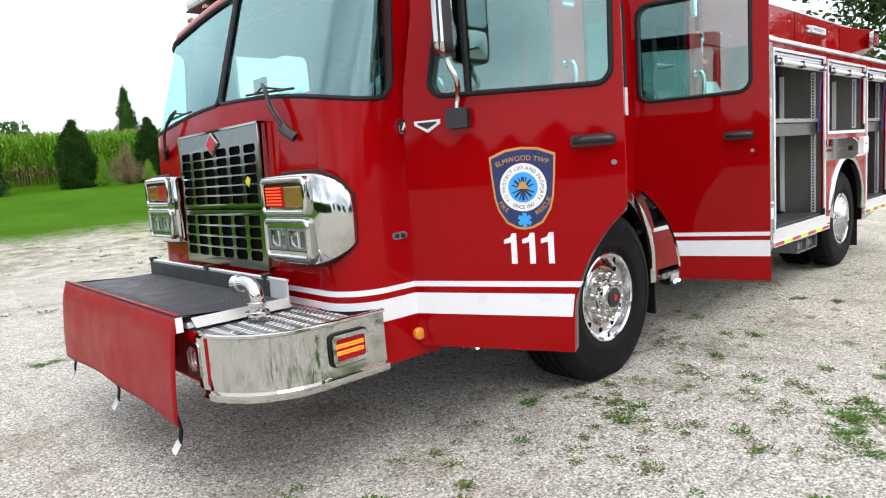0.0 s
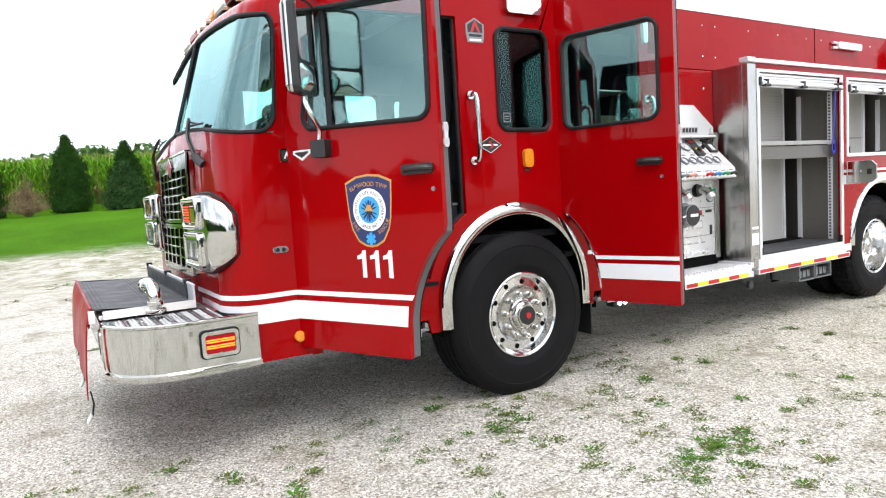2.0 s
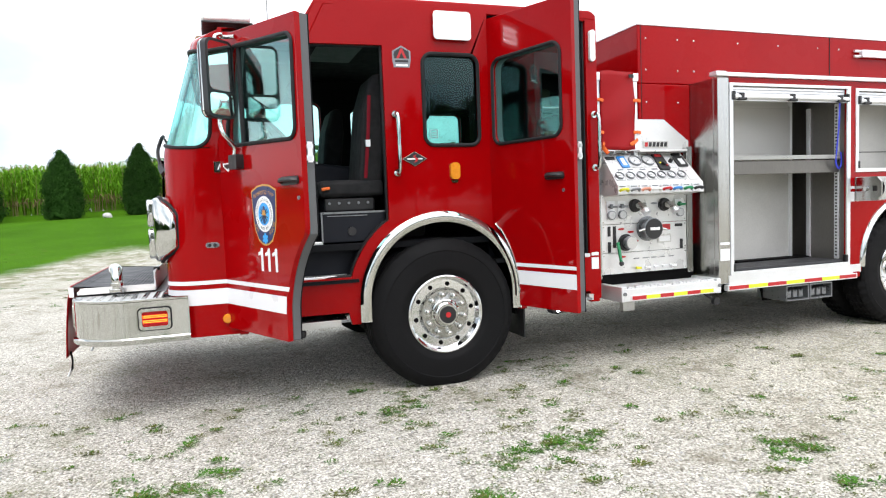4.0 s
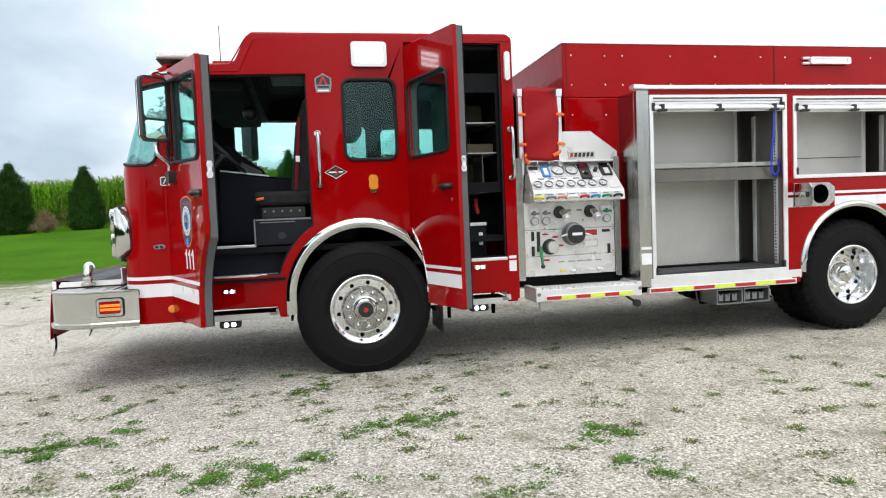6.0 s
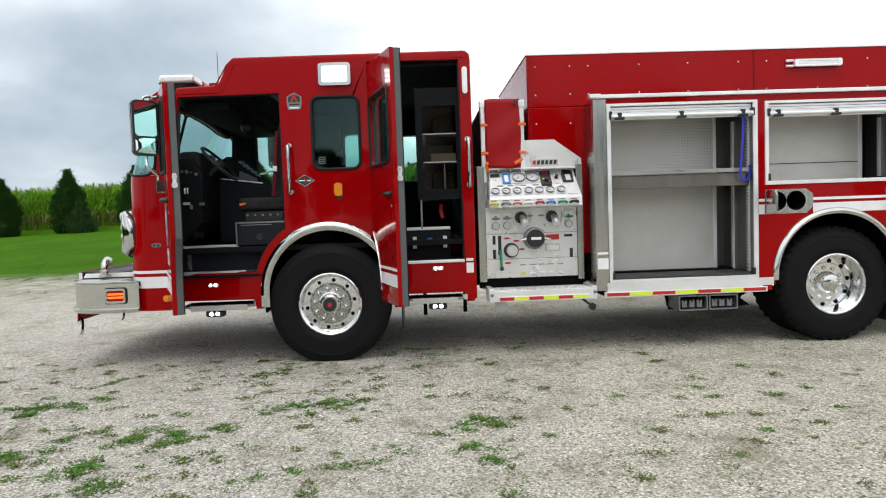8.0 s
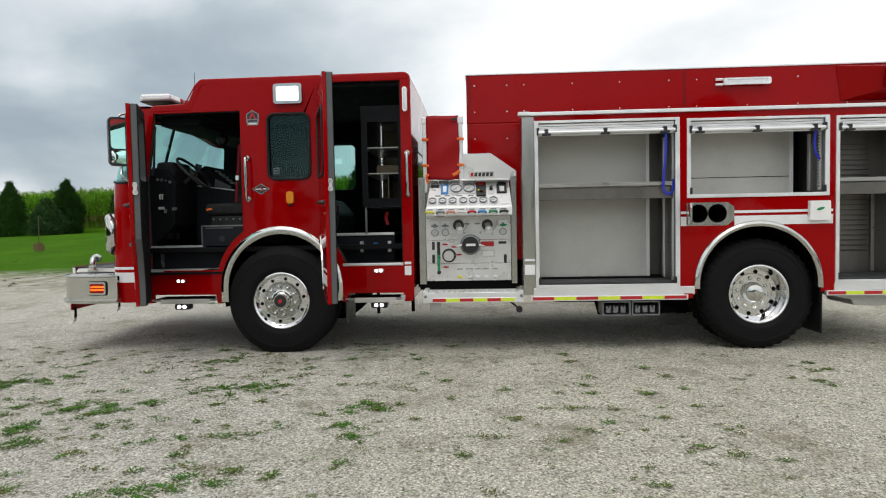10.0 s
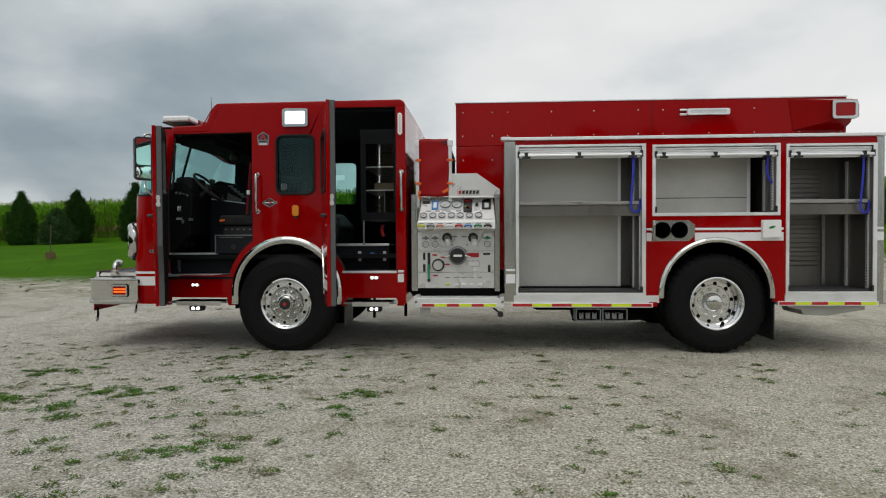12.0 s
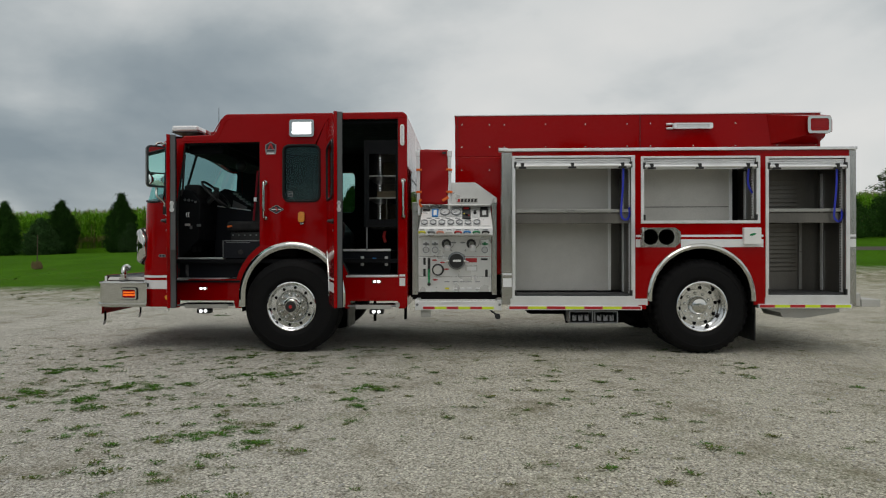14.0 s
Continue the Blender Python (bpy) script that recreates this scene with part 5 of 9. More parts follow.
# light bar, antenna, roof box
bar = P("light_bar", boxes((-1.66, -1.30, 0.42, 2.52, 2.79, 2.805)), BLACK, "low roof light bar with clear and red lenses", bevel=0.008)
for i in range(7):
    y0 = 0.42 + i * 0.3
    lens = RED_LENS if i in (1, 5) else AMBER if i == 3 else CLEAR_LENS
    P("lens", boxes((-1.665, -1.315, y0 + 0.004, y0 + 0.296, 2.802, 2.885)), lens, parent=bar, bevel=0.03, segs=3)
for y in (0.6, 2.3):
    P("bar_foot", boxes((-1.52, -1.40, y, y + 0.08, 2.70, 2.776)), ALU, parent=bar)
P("roof_box", boxes((-1.22, -1.03, 0.60, 2.3, 2.70, 2.83)), RED, "red box on the cab roof", bevel=0.01)
b = bmesh.new()
rod(b, (-1.165, 0.75, 2.66), (-1.165, 0.75, 3.18), 0.005, 0.003, 6)
rod(b, (-1.165, 0.75, 2.66), (-1.165, 0.75, 2.74), 0.014, 0.010, 8)
P("antenna", b, BLACK, "thin black antenna")

# ---- cab doors ----
def door_frame(hinge, angle, outline, window, mat_glass):
    """An open door: a red skin over a grey inner frame, its window and rubber."""
    c, s = math.cos(radians(angle)), math.sin(radians(angle))

    def place(a, b, d):
        return Vector((hinge[0] + a * c - d * s, hinge[1] + a * s + d * c, b))
    skin = P("cab_door", plate(outline, 0.0, 0.036, place, [window]), RED, "open red cab door", bevel=0.004)
    k = [(a, z) for a, z in window]
    far_edge = max(a for a, z in outline) - 0.010
    inner = [(min(a, far_edge), z) for a, z in outline]
    P("door_inner_frame", plate(inner, 0.0365, 0.095, place, [k]), DOOR_GREY, "grey textured inner door frame", parent=skin, bevel=0.008)
    P("door_lining", plate(inner, 0.0955, 0.100, place, [k]), INTERIOR, "black inner door lining", parent=skin)
    P("door_glass", plate(window, 0.026, 0.032, place), mat_glass, "tinted door window", parent=skin)
    b = bmesh.new()
    pts = [place(a, z, -0.002) for a, z in window]
    tube(b, pts + pts[:2], 0.0135, 8)
    P("window_gasket", b, GASKET, "black window gasket", parent=skin, smooth=True)
    return skin, place


FA = math.degrees(math.atan2(-0.9135, 0.407))
f_out = [(0.0, 0.60), (0.835, 0.60)] + [(1.6 + 0.765 * math.cos(radians(t)), 0.70 + 0.765 * math.sin(radians(t))) for t in range(172, 129, -4)] + \
        [(1.10, 1.31), (1.10, 2.55), (0.17, 2.61), (0.02, 1.86)]
f_win = fillet([(0.165, 1.868), (1.050, 1.835), (1.060, 2.44), (0.30, 2.505)], 0.07)
fdoor, fd = door_frame((-1.605, 0.210), FA, f_out, f_win, GLASS)


def decal(name, outline, mat, place, level, parent, label="", holes=()):
    return part(name, plate(outline, -0.0012 * level - 0.0006, -0.0012 * level, place, holes), mat, parent, label)


def handle(place, a, z, parent, w=0.155):
    b = bmesh.new()
    sheet(b, rect(a - w / 2 - 0.02, a + w / 2, z - 0.026, z + 0.026, 0.02), [], -0.012, 0.0, place)
    h = part("door_handle", b, BLACK, parent, "black paddle door handle", bevel=0.004)
    b = bmesh.new()
    tube(b, smooth_line([place(a - w / 2, z, -0.01), place(a - w / 3, z + 0.004, -0.04), place(a, z + 0.006, -0.048), place(a + w / 3, z + 0.005, -0.04), place(a + w / 2 - 0.01, z + 0.003, -0.01)], 4), 0.018, 8, 0.7)
    part("grip", b, BLACK, parent, smooth=True)
    b = bmesh.new()
    rod(b, place(a + w / 2 - 0.01, z - 0.105, 0), place(a + w / 2 - 0.01, z - 0.105, -0.006), 0.012, seg=14)
    part("key_lock", b, GREY_TRIM, parent, "round key lock")


handle(fd, 0.97, 1.592, fdoor, 0.18)
# divider bar of the quarter light
b = bmesh.new()
tube(b, [fd(0.37, 1.86, 0.015), fd(0.37, 2.50, 0.015)], 0.016, 6)
P("window_divider", b, GASKET, parent=fdoor)
# mirror bracket block
b = bmesh.new()
sheet(b, rect(0.275, 0.385, 1.70, 1.795, 0.008), [], -0.055, 0.0, fd)
P("mirror_bracket", b, BLACK, "black mirror bracket block", parent=fdoor, bevel=0.006)
decal("thin_stripe", [(0.005, 0.918), (0.873, 0.918), (0.89, 0.946), (0.005, 0.946)], WHITE_STRIPE, fd, 1, fdoor, "white reflective stripe")
decal("broad_stripe", [(0.005, 0.775), (0.832, 0.775), (0.846, 0.885), (0.005, 0.885)], WHITE_STRIPE, fd, 1, fdoor, "white reflective stripe")
b = bmesh.new()
sheet(b, [(0.085, 1.755), (0.225, 1.755), (0.225, 1.735), (0.155, 1.695), (0.085, 1.735)], [], -0.006, 0.0, fd)
P("maker_badge", b, WHITE, "small white-edged shield badge", parent=fdoor)
decal("badge_field", [(0.103, 1.745), (0.207, 1.745), (0.207, 1.737), (0.155, 1.711), (0.103, 1.737)], BLACK, lambda a, z, d: fd(a, z, d - 0.006), 1, fdoor)
# department shield
SC, SZ = 0.625, 1.392


def shield(scale):
    w, t = 0.162 * scale, 0.196 * scale
    top = [(-w, t * 0.80), (-w * 0.5, t * 0.96), (0, t), (w * 0.5, t * 0.96), (w, t * 0.80)]
    right = [(w * 0.96, t * 0.3), (w * 0.90, -t * 0.2), (w * 0.80, -t * 0.52), (w * 0.55, -t * 0.84), (w * 0.25, -t * 0.97)]
    pts = top + right + [(0, -t)] + [(-x, y) for x, y in reversed(right)]
    return [(SC + x, SZ + y) for x, y in pts]


decal("door_emblem", shield(1.0), GOLD, fd, 1, fdoor, "navy and gold department shield decal")
decal("emblem_field", shield(0.94), NAVY, fd, 2, fdoor)
decal("emblem_ring", disc2(SC, SZ + 0.006, 0.114, 44), WHITE, fd, 3, fdoor)
decal("emblem_centre", disc2(SC, SZ + 0.006, 0.072, 32), SKY_BLUE, fd, 4, fdoor)


def words(name, text, size, mat, level, arc_=None, at=None, gap=1.0):
    b = bmesh.new()
    if arc_:
        letters(b, text, size, fd, 0.0012 * level, arc_, gap)
    else:
        letters(b, text, size, lambda a, z, d: fd(a + at[0], z + at[1], d), 0.0012 * level, None, gap)
    return part(name, b, mat, fdoor)


words("emblem_top_text", "ELMWOOD TWP", 0.034, GOLD, 3.2, (SC, SZ - 0.19, 0.322, radians(90), False), gap=0.94)
words("emblem_motto", "TO PROTECT LIFE AND PROPERTY", 0.0235, BLACK, 4.6, (SC, SZ + 0.006, 0.085, radians(90), False))
words("emblem_year", "SINCE 1947", 0.0235, BLACK, 4.6, (SC, SZ + 0.006, 0.102, radians(270), True))
words("emblem_left_text", "FIRE", 0.031, GOLD, 3.2, (SC, SZ + 0.006, 0.146, radians(222), True), gap=1.12)
words("emblem_right_text", "RESCUE", 0.031, GOLD, 3.2, (SC, SZ + 0.006, 0.146, radians(316), True), gap=1.0)
for k in range(3):
    t = radians(90 + 60 * k)
    u, v = (math.cos(t) * 0.034, math.sin(t) * 0.034), (-math.sin(t) * 0.010, math.cos(t) * 0.010)
    decal("rescue_star_bar", [(SC + u[0] + v[0], SZ - 0.150 + u[1] + v[1]), (SC - u[0] + v[0], SZ - 0.150 - u[1] + v[1]), (SC - u[0] - v[0], SZ - 0.150 - u[1] - v[1]), (SC + u[0] - v[0], SZ - 0.150 + u[1] - v[1])],
          SKY_BLUE, fd, 3.2 + k * 0.3, fdoor)
# helmet and crossed tools in the middle
for t, w, m, lv in ((45, 0.005, BLACK, 5.0), (135, 0.005, BLACK, 5.3), (90, 0.007, NAVY, 4.7), (20, 0.003, BLACK, 5.1), (160, 0.003, BLACK, 5.2), (70, 0.003, NAVY, 5.05), (110, 0.003, NAVY, 5.15)):
    u = (math.cos(radians(t)) * 0.056, math.sin(radians(t)) * 0.056)
    v = (-math.sin(radians(t)) * w, math.cos(radians(t)) * w)
    decal("emblem_tool", [(SC + u[0] + v[0], SZ + u[1] + v[1]), (SC - u[0] + v[0], SZ - u[1] + v[1]), (SC - u[0] - v[0], SZ - u[1] - v[1]), (SC + u[0] - v[0], SZ + u[1] - v[1])], m, fd, lv, fdoor)
decal("emblem_helmet", [(SC - 0.032, SZ + 0.002), (SC + 0.034, SZ - 0.004), (SC + 0.020, SZ + 0.012), (SC + 0.012, SZ + 0.032), (SC - 0.008, SZ + 0.034), (SC - 0.020, SZ + 0.014)], GOLD, fd, 5.7, fdoor)
b = bmesh.new()
for k in range(3):
    a0 = 0.515 + k * 0.091
    o = [(0.034, 0), (0.062, 0), (0.062, 0.148), (0.040, 0.148), (0.030, 0.128), (0.0, 0.118), (0.0, 0.098), (0.034, 0.104)]
    sheet(b, [(a0 + x, 1.032 + y) for x, y in o], [], -0.0026, -0.0012, fd)
P("unit_number", b, WHITE_STRIPE, "white unit number 111", parent=fdoor)
# latch on the door edge
b = bmesh.new()
for z0, z1, w in ((1.69, 1.81, 0.015), (1.70, 1.73, 0.022), (1.77, 1.795, 0.020)):
    pts = [fd(1.101, z0, 0.055 - w), fd(1.101, z0, 0.055 + w), fd(1.101, z1, 0.055 + w), fd(1.101, z1, 0.055 - w)]
    q = [fd(1.110, z0, 0.055 - w), fd(1.110, z0, 0.055 + w), fd(1.110, z1, 0.055 + w), fd(1.110, z1, 0.055 - w)]
    va, vb = [b.verts.new(p) for p in pts], [b.verts.new(p) for p in q]
    b.faces.new(vb)
    for k in range(4):
        b.faces.new((va[k], va[(k + 1) % 4], vb[(k + 1) % 4], vb[k]))
P("door_latch", b, ALU, "bright door latch", parent=fdoor)

RA = math.degrees(math.atan2(-0.954, 0.30))
r_out = [(0.292, 0.62), (0.872, 0.62), (0.872, 2.805), (0.0, 2.845), (0.0, 1.277)] + [(-0.43 + 0.72 * math.cos(radians(t)), 0.70 + 0.72 * math.sin(radians(t))) for t in range(49, 0, -4)] + [(0.292, 0.68)]
r_win = rect(0.06, 0.765, 1.865, 2.515, 0.08)
rdoor, rd = door_frame((0.43, 0.112), RA, r_out, r_win, GLASS_REAR)
handle(rd, 0.70, 1.588, rdoor, 0.16)
decal("thin_stripe", [(0.262, 0.922), (0.870, 0.922), (0.870, 0.948), (0.25, 0.948)], WHITE_STRIPE, rd, 1, rdoor, "white reflective stripe")
decal("broad_stripe", [(0.284, 0.785), (0.870, 0.785), (0.870, 0.892), (0.268, 0.892)], WHITE_STRIPE, rd, 1, rdoor, "white reflective stripe")
b = bmesh.new()
prev = None
for t in range(49, -1, -3):
    ring = [b.verts.new(rd(-0.43 + r * math.cos(radians(t)), 0.70 + r * math.sin(radians(t)), d)) for r, d in ((0.722, 0.0), (0.724, -0.008), (0.736, -0.008), (0.738, 0.0))]
    if prev:
        for k in range(3):
            b.faces.new((prev[k], prev[k + 1], ring[k + 1], ring[k]))
    prev = ring
P("door_arch_trim", b, CHROME, "polished arch trim on the door", parent=rdoor, smooth=True)
b = bmesh.new()
for z0, z1, w in ((1.69, 1.81, 0.015), (1.70, 1.73, 0.022), (1.77, 1.795, 0.020)):
    va = [b.verts.new(rd(0.873, z, 0.055 + s * w)) for z, s in ((z0, -1), (z0, 1), (z1, 1), (z1, -1))]
    vb = [b.verts.new(rd(0.882, z, 0.055 + s * w)) for z, s in ((z0, -1), (z0, 1), (z1, 1), (z1, -1))]
    b.faces.new(vb)
    for k in range(4):
        b.faces.new((va[k], va[(k + 1) % 4], vb[(k + 1) % 4], vb[k]))
P("door_latch", b, ALU, "bright door latch", parent=rdoor)
# inside of the rear door: a pull and a pocket
b = bmesh.new()
tube(b, smooth_line([rd(0.15, 1.30, 0.095), rd(0.2, 1.33, 0.15), rd(0.55, 1.55, 0.15), rd(0.6, 1.58, 0.095)], 4), 0.014, 8)
P("door_pull", b, BLACK, parent=rdoor, smooth=True)

# near mirror on its arm
def mirror(cen, n, bracket, parent_label, shell):
    n = Vector(n).normalized()
    u = Vector((n.y, -n.x, 0)).normalized()
    if u.y > 0:
        u = -u
    cen = Vector(cen)

    def pl(a, b_, d):
        return cen + u * a + Vector((0, 0, b_)) + n * -d
    H, W = 0.250, 0.116
    b = bmesh.new()
    sheet(b, rect(-W, W, -H, H, 0.05, 8), [], 0.0, 0.065, pl)
    m = P("wing_mirror", b, BLACK, parent_label, bevel=0.018, segs=3)
    b = bmesh.new()
    rows = []
    for k in range(5):
        f = k / 4
        o = rect(-W * (1.01 - 0.22 * f * f), W * (1.01 - 0.22 * f * f), -H * (1.01 - 0.08 * f * f), H * (1.01 - 0.08 * f * f), 0.05, 8)
        rows.append([b.verts.new(pl(a, z, 0.04 + 0.05 * math.sin(f * 1.5))) for a, z in o])
    for p, q in zip(rows, rows[1:]):
        for k in range(len(p)):
            b.faces.new((p[k], p[(k + 1) % len(p)], q[(k + 1) % len(q)], q[k]))
    b.faces.new(rows[-1])
    P("mirror_shell", b, shell, parent=m, smooth=True)
    P("mirror_glass", plate(rect(-W + 0.018, W - 0.018, -0.075, H - 0.02, 0.035), -0.004, -0.001, pl), MIRROR, "flat mirror glass", parent=m)
    b = bmesh.new()
    o = rect(-W + 0.018, W - 0.018, -H + 0.02, -0.092, 0.03, 6)
    vs = [b.verts.new(pl(a, z, -0.001)) for a, z in o]
    ctr = b.verts.new(pl(0, -0.16, -0.016))
    mid_ = [b.verts.new(pl(a * 0.55, -0.16 + (z + 0.16) * 0.55, -0.012)) for a, z in o]
    for k in range(len(o)):
        b.faces.new((vs[k], vs[(k + 1) % len(o)], mid_[(k + 1) % len(o)], mid_[k]))
        b.faces.new((mid_[k], mid_[(k + 1) % len(o)], ctr))
    P("convex_mirror", b, MIRROR, "convex lower mirror", parent=m, smooth=True)
    b = bmesh.new()
    tube(b, smooth_line([pl(0, -H, 0.03), pl(0.0, -H - 0.04, 0.03), Vector(bracket) + Vector((-0.06, -0.07, 0.13)), Vector(bracket) + Vector((0, -0.01, 0.06)), Vector(bracket)], 6), 0.014, 10)
    P("mirror_arm", b, CHROME, "bent chrome mirror arm", parent=m, smooth=True)
    return pl


mp_ = mirror((-1.560, -0.175, 2.275), (0.68, -0.733, 0), fd(0.33, 1.79, -0.035), "tall chrome-backed wing mirror with two glasses", CHROME)
b = bmesh.new()
tube(b, smooth_line([mp_(0, 0.24, 0.03), mp_(0, 0.275, 0.03), mp_(-0.05, 0.295, 0.03), fd(0.30, 2.56, -0.06), fd(0.36, 2.56, -0.004)], 6), 0.013, 10)
P("mirror_upper_arm", b, CHROME, "chrome upper mirror arm", smooth=True)
mirror((-1.11, 2 * CY + 0.20, 2.40), (0.75, 0.66, 0), (-1.20, 2 * CY - 0.13, 1.90), "black-backed wing mirror on the far side", BLACK)

# ---- fittings on the cab side ----
def grab(x, z0, z1, y):
    b = bmesh.new()
    tube(b, smooth_line([(x, y, z1), (x, y - 0.055, z1 + 0.002), (x + 0.003, y - 0.075, z1 - 0.05), (x + 0.004, y - 0.075, (z0 + z1) / 2), (x + 0.003, y - 0.075, z0 + 0.05), (x, y - 0.055, z0 - 0.002), (x, y, z0)], 5), 0.0155, 10)
    g = P("grab_handle", b, CHROME, "vertical chrome grab handle", smooth=True)
    for z in (z0, z1):
        b = bmesh.new()
        rod(b, (x, y, z), (x, y - 0.010, z), 0.028, seg=16)
        P("handle_flange", b, CHROME, parent=g)


grab(-0.335, 1.665, 2.10, flank(0))
grab(1.385, 1.675, 2.115, flank(0))
# scene light
b = bmesh.new()
sheet(b, rect(-0.02, 0.285, 2.66, 2.872, 0.03), [rect(0.012, 0.253, 2.69, 2.842, 0.015)], -0.045, 0.0, near)
sl = P("scene_light", b, CHROME, "lit white scene light in a chrome frame", bevel=0.012, segs=3)
P("lit_lens", plate(rect(0.010, 0.255, 2.688, 2.844, 0.015), -0.036, -0.002, near), LAMP_DIM, "glowing white lens", parent=sl, bevel=0.008)
for r in range(3):
    for k in range(6):
        P("lit_diode", plate(rect(0.024 + k * 0.037, 0.053 + k * 0.037, 2.704 + r * 0.047, 2.732 + r * 0.047, 0.006), -0.040, -0.037, near), LAMP_WHITE, parent=sl)
# maker's house badge
hb = [(-0.335, 2.595), (-0.265, 2.635), (-0.195, 2.595), (-0.195, 2.53), (-0.205, 2.475), (-0.325, 2.475), (-0.335, 2.53)]
hb = [(x + 0.0, z - 0.025) for x, z in hb]
b = plate(hb, -0.004, 0.0, near)
bd = P("side_badge", b, GREY_TRIM, "grey-edged house-shaped badge with a red peak")
part("badge_field", plate([(-0.322, 2.565), (-0.265, 2.597), (-0.208, 2.565), (-0.208, 2.515), (-0.322, 2.515)], -0.0055, -0.0045, near), BLACK, bd)
part("badge_peak", plate([(-0.305, 2.515), (-0.272, 2.588), (-0.258, 2.588), (-0.225, 2.515), (-0.245, 2.515), (-0.265, 2.562), (-0.285, 2.515)], -0.0070, -0.0060, near), RED_FILM, bd)
part("badge_bar", plate(rect(-0.315, -0.215, 2.487, 2.503), -0.0055, -0.0045, near), BLACK, bd)
part("badge_bar", plate(rect(-0.31, -0.22, 2.458, 2.472), -0.0055, -0.0045, near), WHITE, bd)
# diamond badge
b = plate([(-0.292, 1.768), (-0.195, 1.825), (-0.098, 1.768), (-0.195, 1.711)], -0.006, 0.0, near)
db = P("diamond_badge", b, CHROME, "black diamond badge with a red curl")
part("badge_field", plate([(-0.284, 1.768), (-0.195, 1.820), (-0.106, 1.768), (-0.195, 1.716)], -0.008, -0.006, near), BLACK, db)
part("badge_bar", plate(rect(-0.255, -0.135, 1.763, 1.773), -0.0095, -0.0085, near), WHITE, db)
part("badge_curl", plate([(-0.178, 1.80), (-0.212, 1.79), (-0.186, 1.762), (-0.206, 1.737), (-0.178, 1.75), (-0.168, 1.768), (-0.196, 1.786)], -0.0110, -0.0100, near), RED_FILM, db)
# amber side lamp
b = plate(rect(0.084, 0.162, 1.607, 1.735, 0.028), -0.030, 0.0, near)
al = P("side_lamp", b, AMBER, "amber side marker lamp", bevel=0.012, segs=3)
part("lamp_plate", plate([(0.092, 1.600), (0.154, 1.600), (0.142, 1.580), (0.104, 1.580)], -0.006, 0.0, near), CHROME, al)
# tall clear lamp on the rear post
b = plate(rect(1.348, 1.398, 2.55, 2.805, 0.024), -0.03, 0.0, near)
tl = P("post_lamp", b, WHITE, "tall clear post lamp", bevel=0.010, segs=3)
part("lamp_insert", plate(rect(1.360, 1.386, 2.57, 2.785, 0.012), -0.034, -0.029, near), CLEAR_LENS, tl)
decal("thin_stripe", [(1.335, 0.935), (1.405, 0.935), (1.405, 0.962), (1.335, 0.962)], WHITE_STRIPE, near, 1, cab_side, "white reflective stripe")
decal("broad_stripe", [(1.335, 0.82), (1.405, 0.82), (1.405, 0.918), (1.335, 0.918)], WHITE_STRIPE, near, 1, cab_side, "white reflective stripe")

# ---- steps under the cab doors ----
for x0, x1, lx, zl in ((-1.46, -0.75, -1.14, 0.785), (0.70, 1.30, 1.055, 0.872)):
    P("sill_strip", boxes((x0 - 0.03, x1 + 0.02, flank(x0) - 0.008, flank(x0) + 0.10, 0.885 if x0 < 0 else 0.925, 0.915 if x0 < 0 else 0.955)), ALU, "bright door sill strip", bevel=0.006)
    st = P("cab_step", boxes((x0, x1, flank(x0) - 0.055, flank(x0) + 0.28, 0.565, 0.585)), GREY_TRIM, "aluminium tread plate cab step", bevel=0.004)
    P("step_lip", boxes((x0 + 0.10, x1 - 0.06, flank(x0) - 0.064, flank(x0) - 0.054, 0.538, 0.590)), ALU_DULL, parent=st, bevel=0.003)
    P("step_bracket", boxes((x1 - 0.01, x1 + 0.035, flank(x0) - 0.02, flank(x0) + 0.02, 0.56, 0.61)), ALU_DULL, parent=st)
    b = bmesh.new()
    tread(b, x0 + 0.02, x1 - 0.02, flank(x0) - 0.04, flank(x0) + 0.26, 0.586, 0.040)
    t_ = P("tread_diamonds", b, CHROME, parent=st)
    t_["kind"] = "stuff"
    P("step_lamp", boxes((lx - 0.055, lx + 0.055, flank(lx) - 0.012, flank(lx), zl - 0.02, zl + 0.02)), CHROME, bevel=0.015, segs=3)
    for k in (-1, 1):
        b = bmesh.new()
        rod(b, (lx + 0.024 * k, flank(lx) - 0.010, zl), (lx + 0.024 * k, flank(lx) - 0.018, zl), 0.016, seg=12)
        P("lit_led", b, LAMP_SOFT, "lit white step lamp", parent=st)
    P("ground_lamp", boxes((lx - 0.10, lx + 0.08, flank(lx) + 0.02, flank(lx) + 0.12, 0.465, 0.53)), BLACK, "black lamp pod under the step", bevel=0.02)
    for k in (-1, 1):
        b = bmesh.new()
        rod(b, (lx - 0.01 + 0.03 * k, flank(lx) + 0.022, 0.50), (lx - 0.01 + 0.03 * k, flank(lx) + 0.012, 0.497), 0.02, seg=12)
        P("lit_led", b, LAMP_SOFT, "lit white ground lamp", parent=st)
# mud flap behind the front wheel
P("mud_flap", boxes((0.685, 0.70, flank(0) + 0.01, 0.60, 0.30, 0.66)), BLACK, "black rubber mud flap", bevel=0.003)
P("mud_flap", boxes((5.62, 5.635, 0.06, 0.70, 0.16, 0.62)), BLACK, "black rubber mud flap", bevel=0.003)

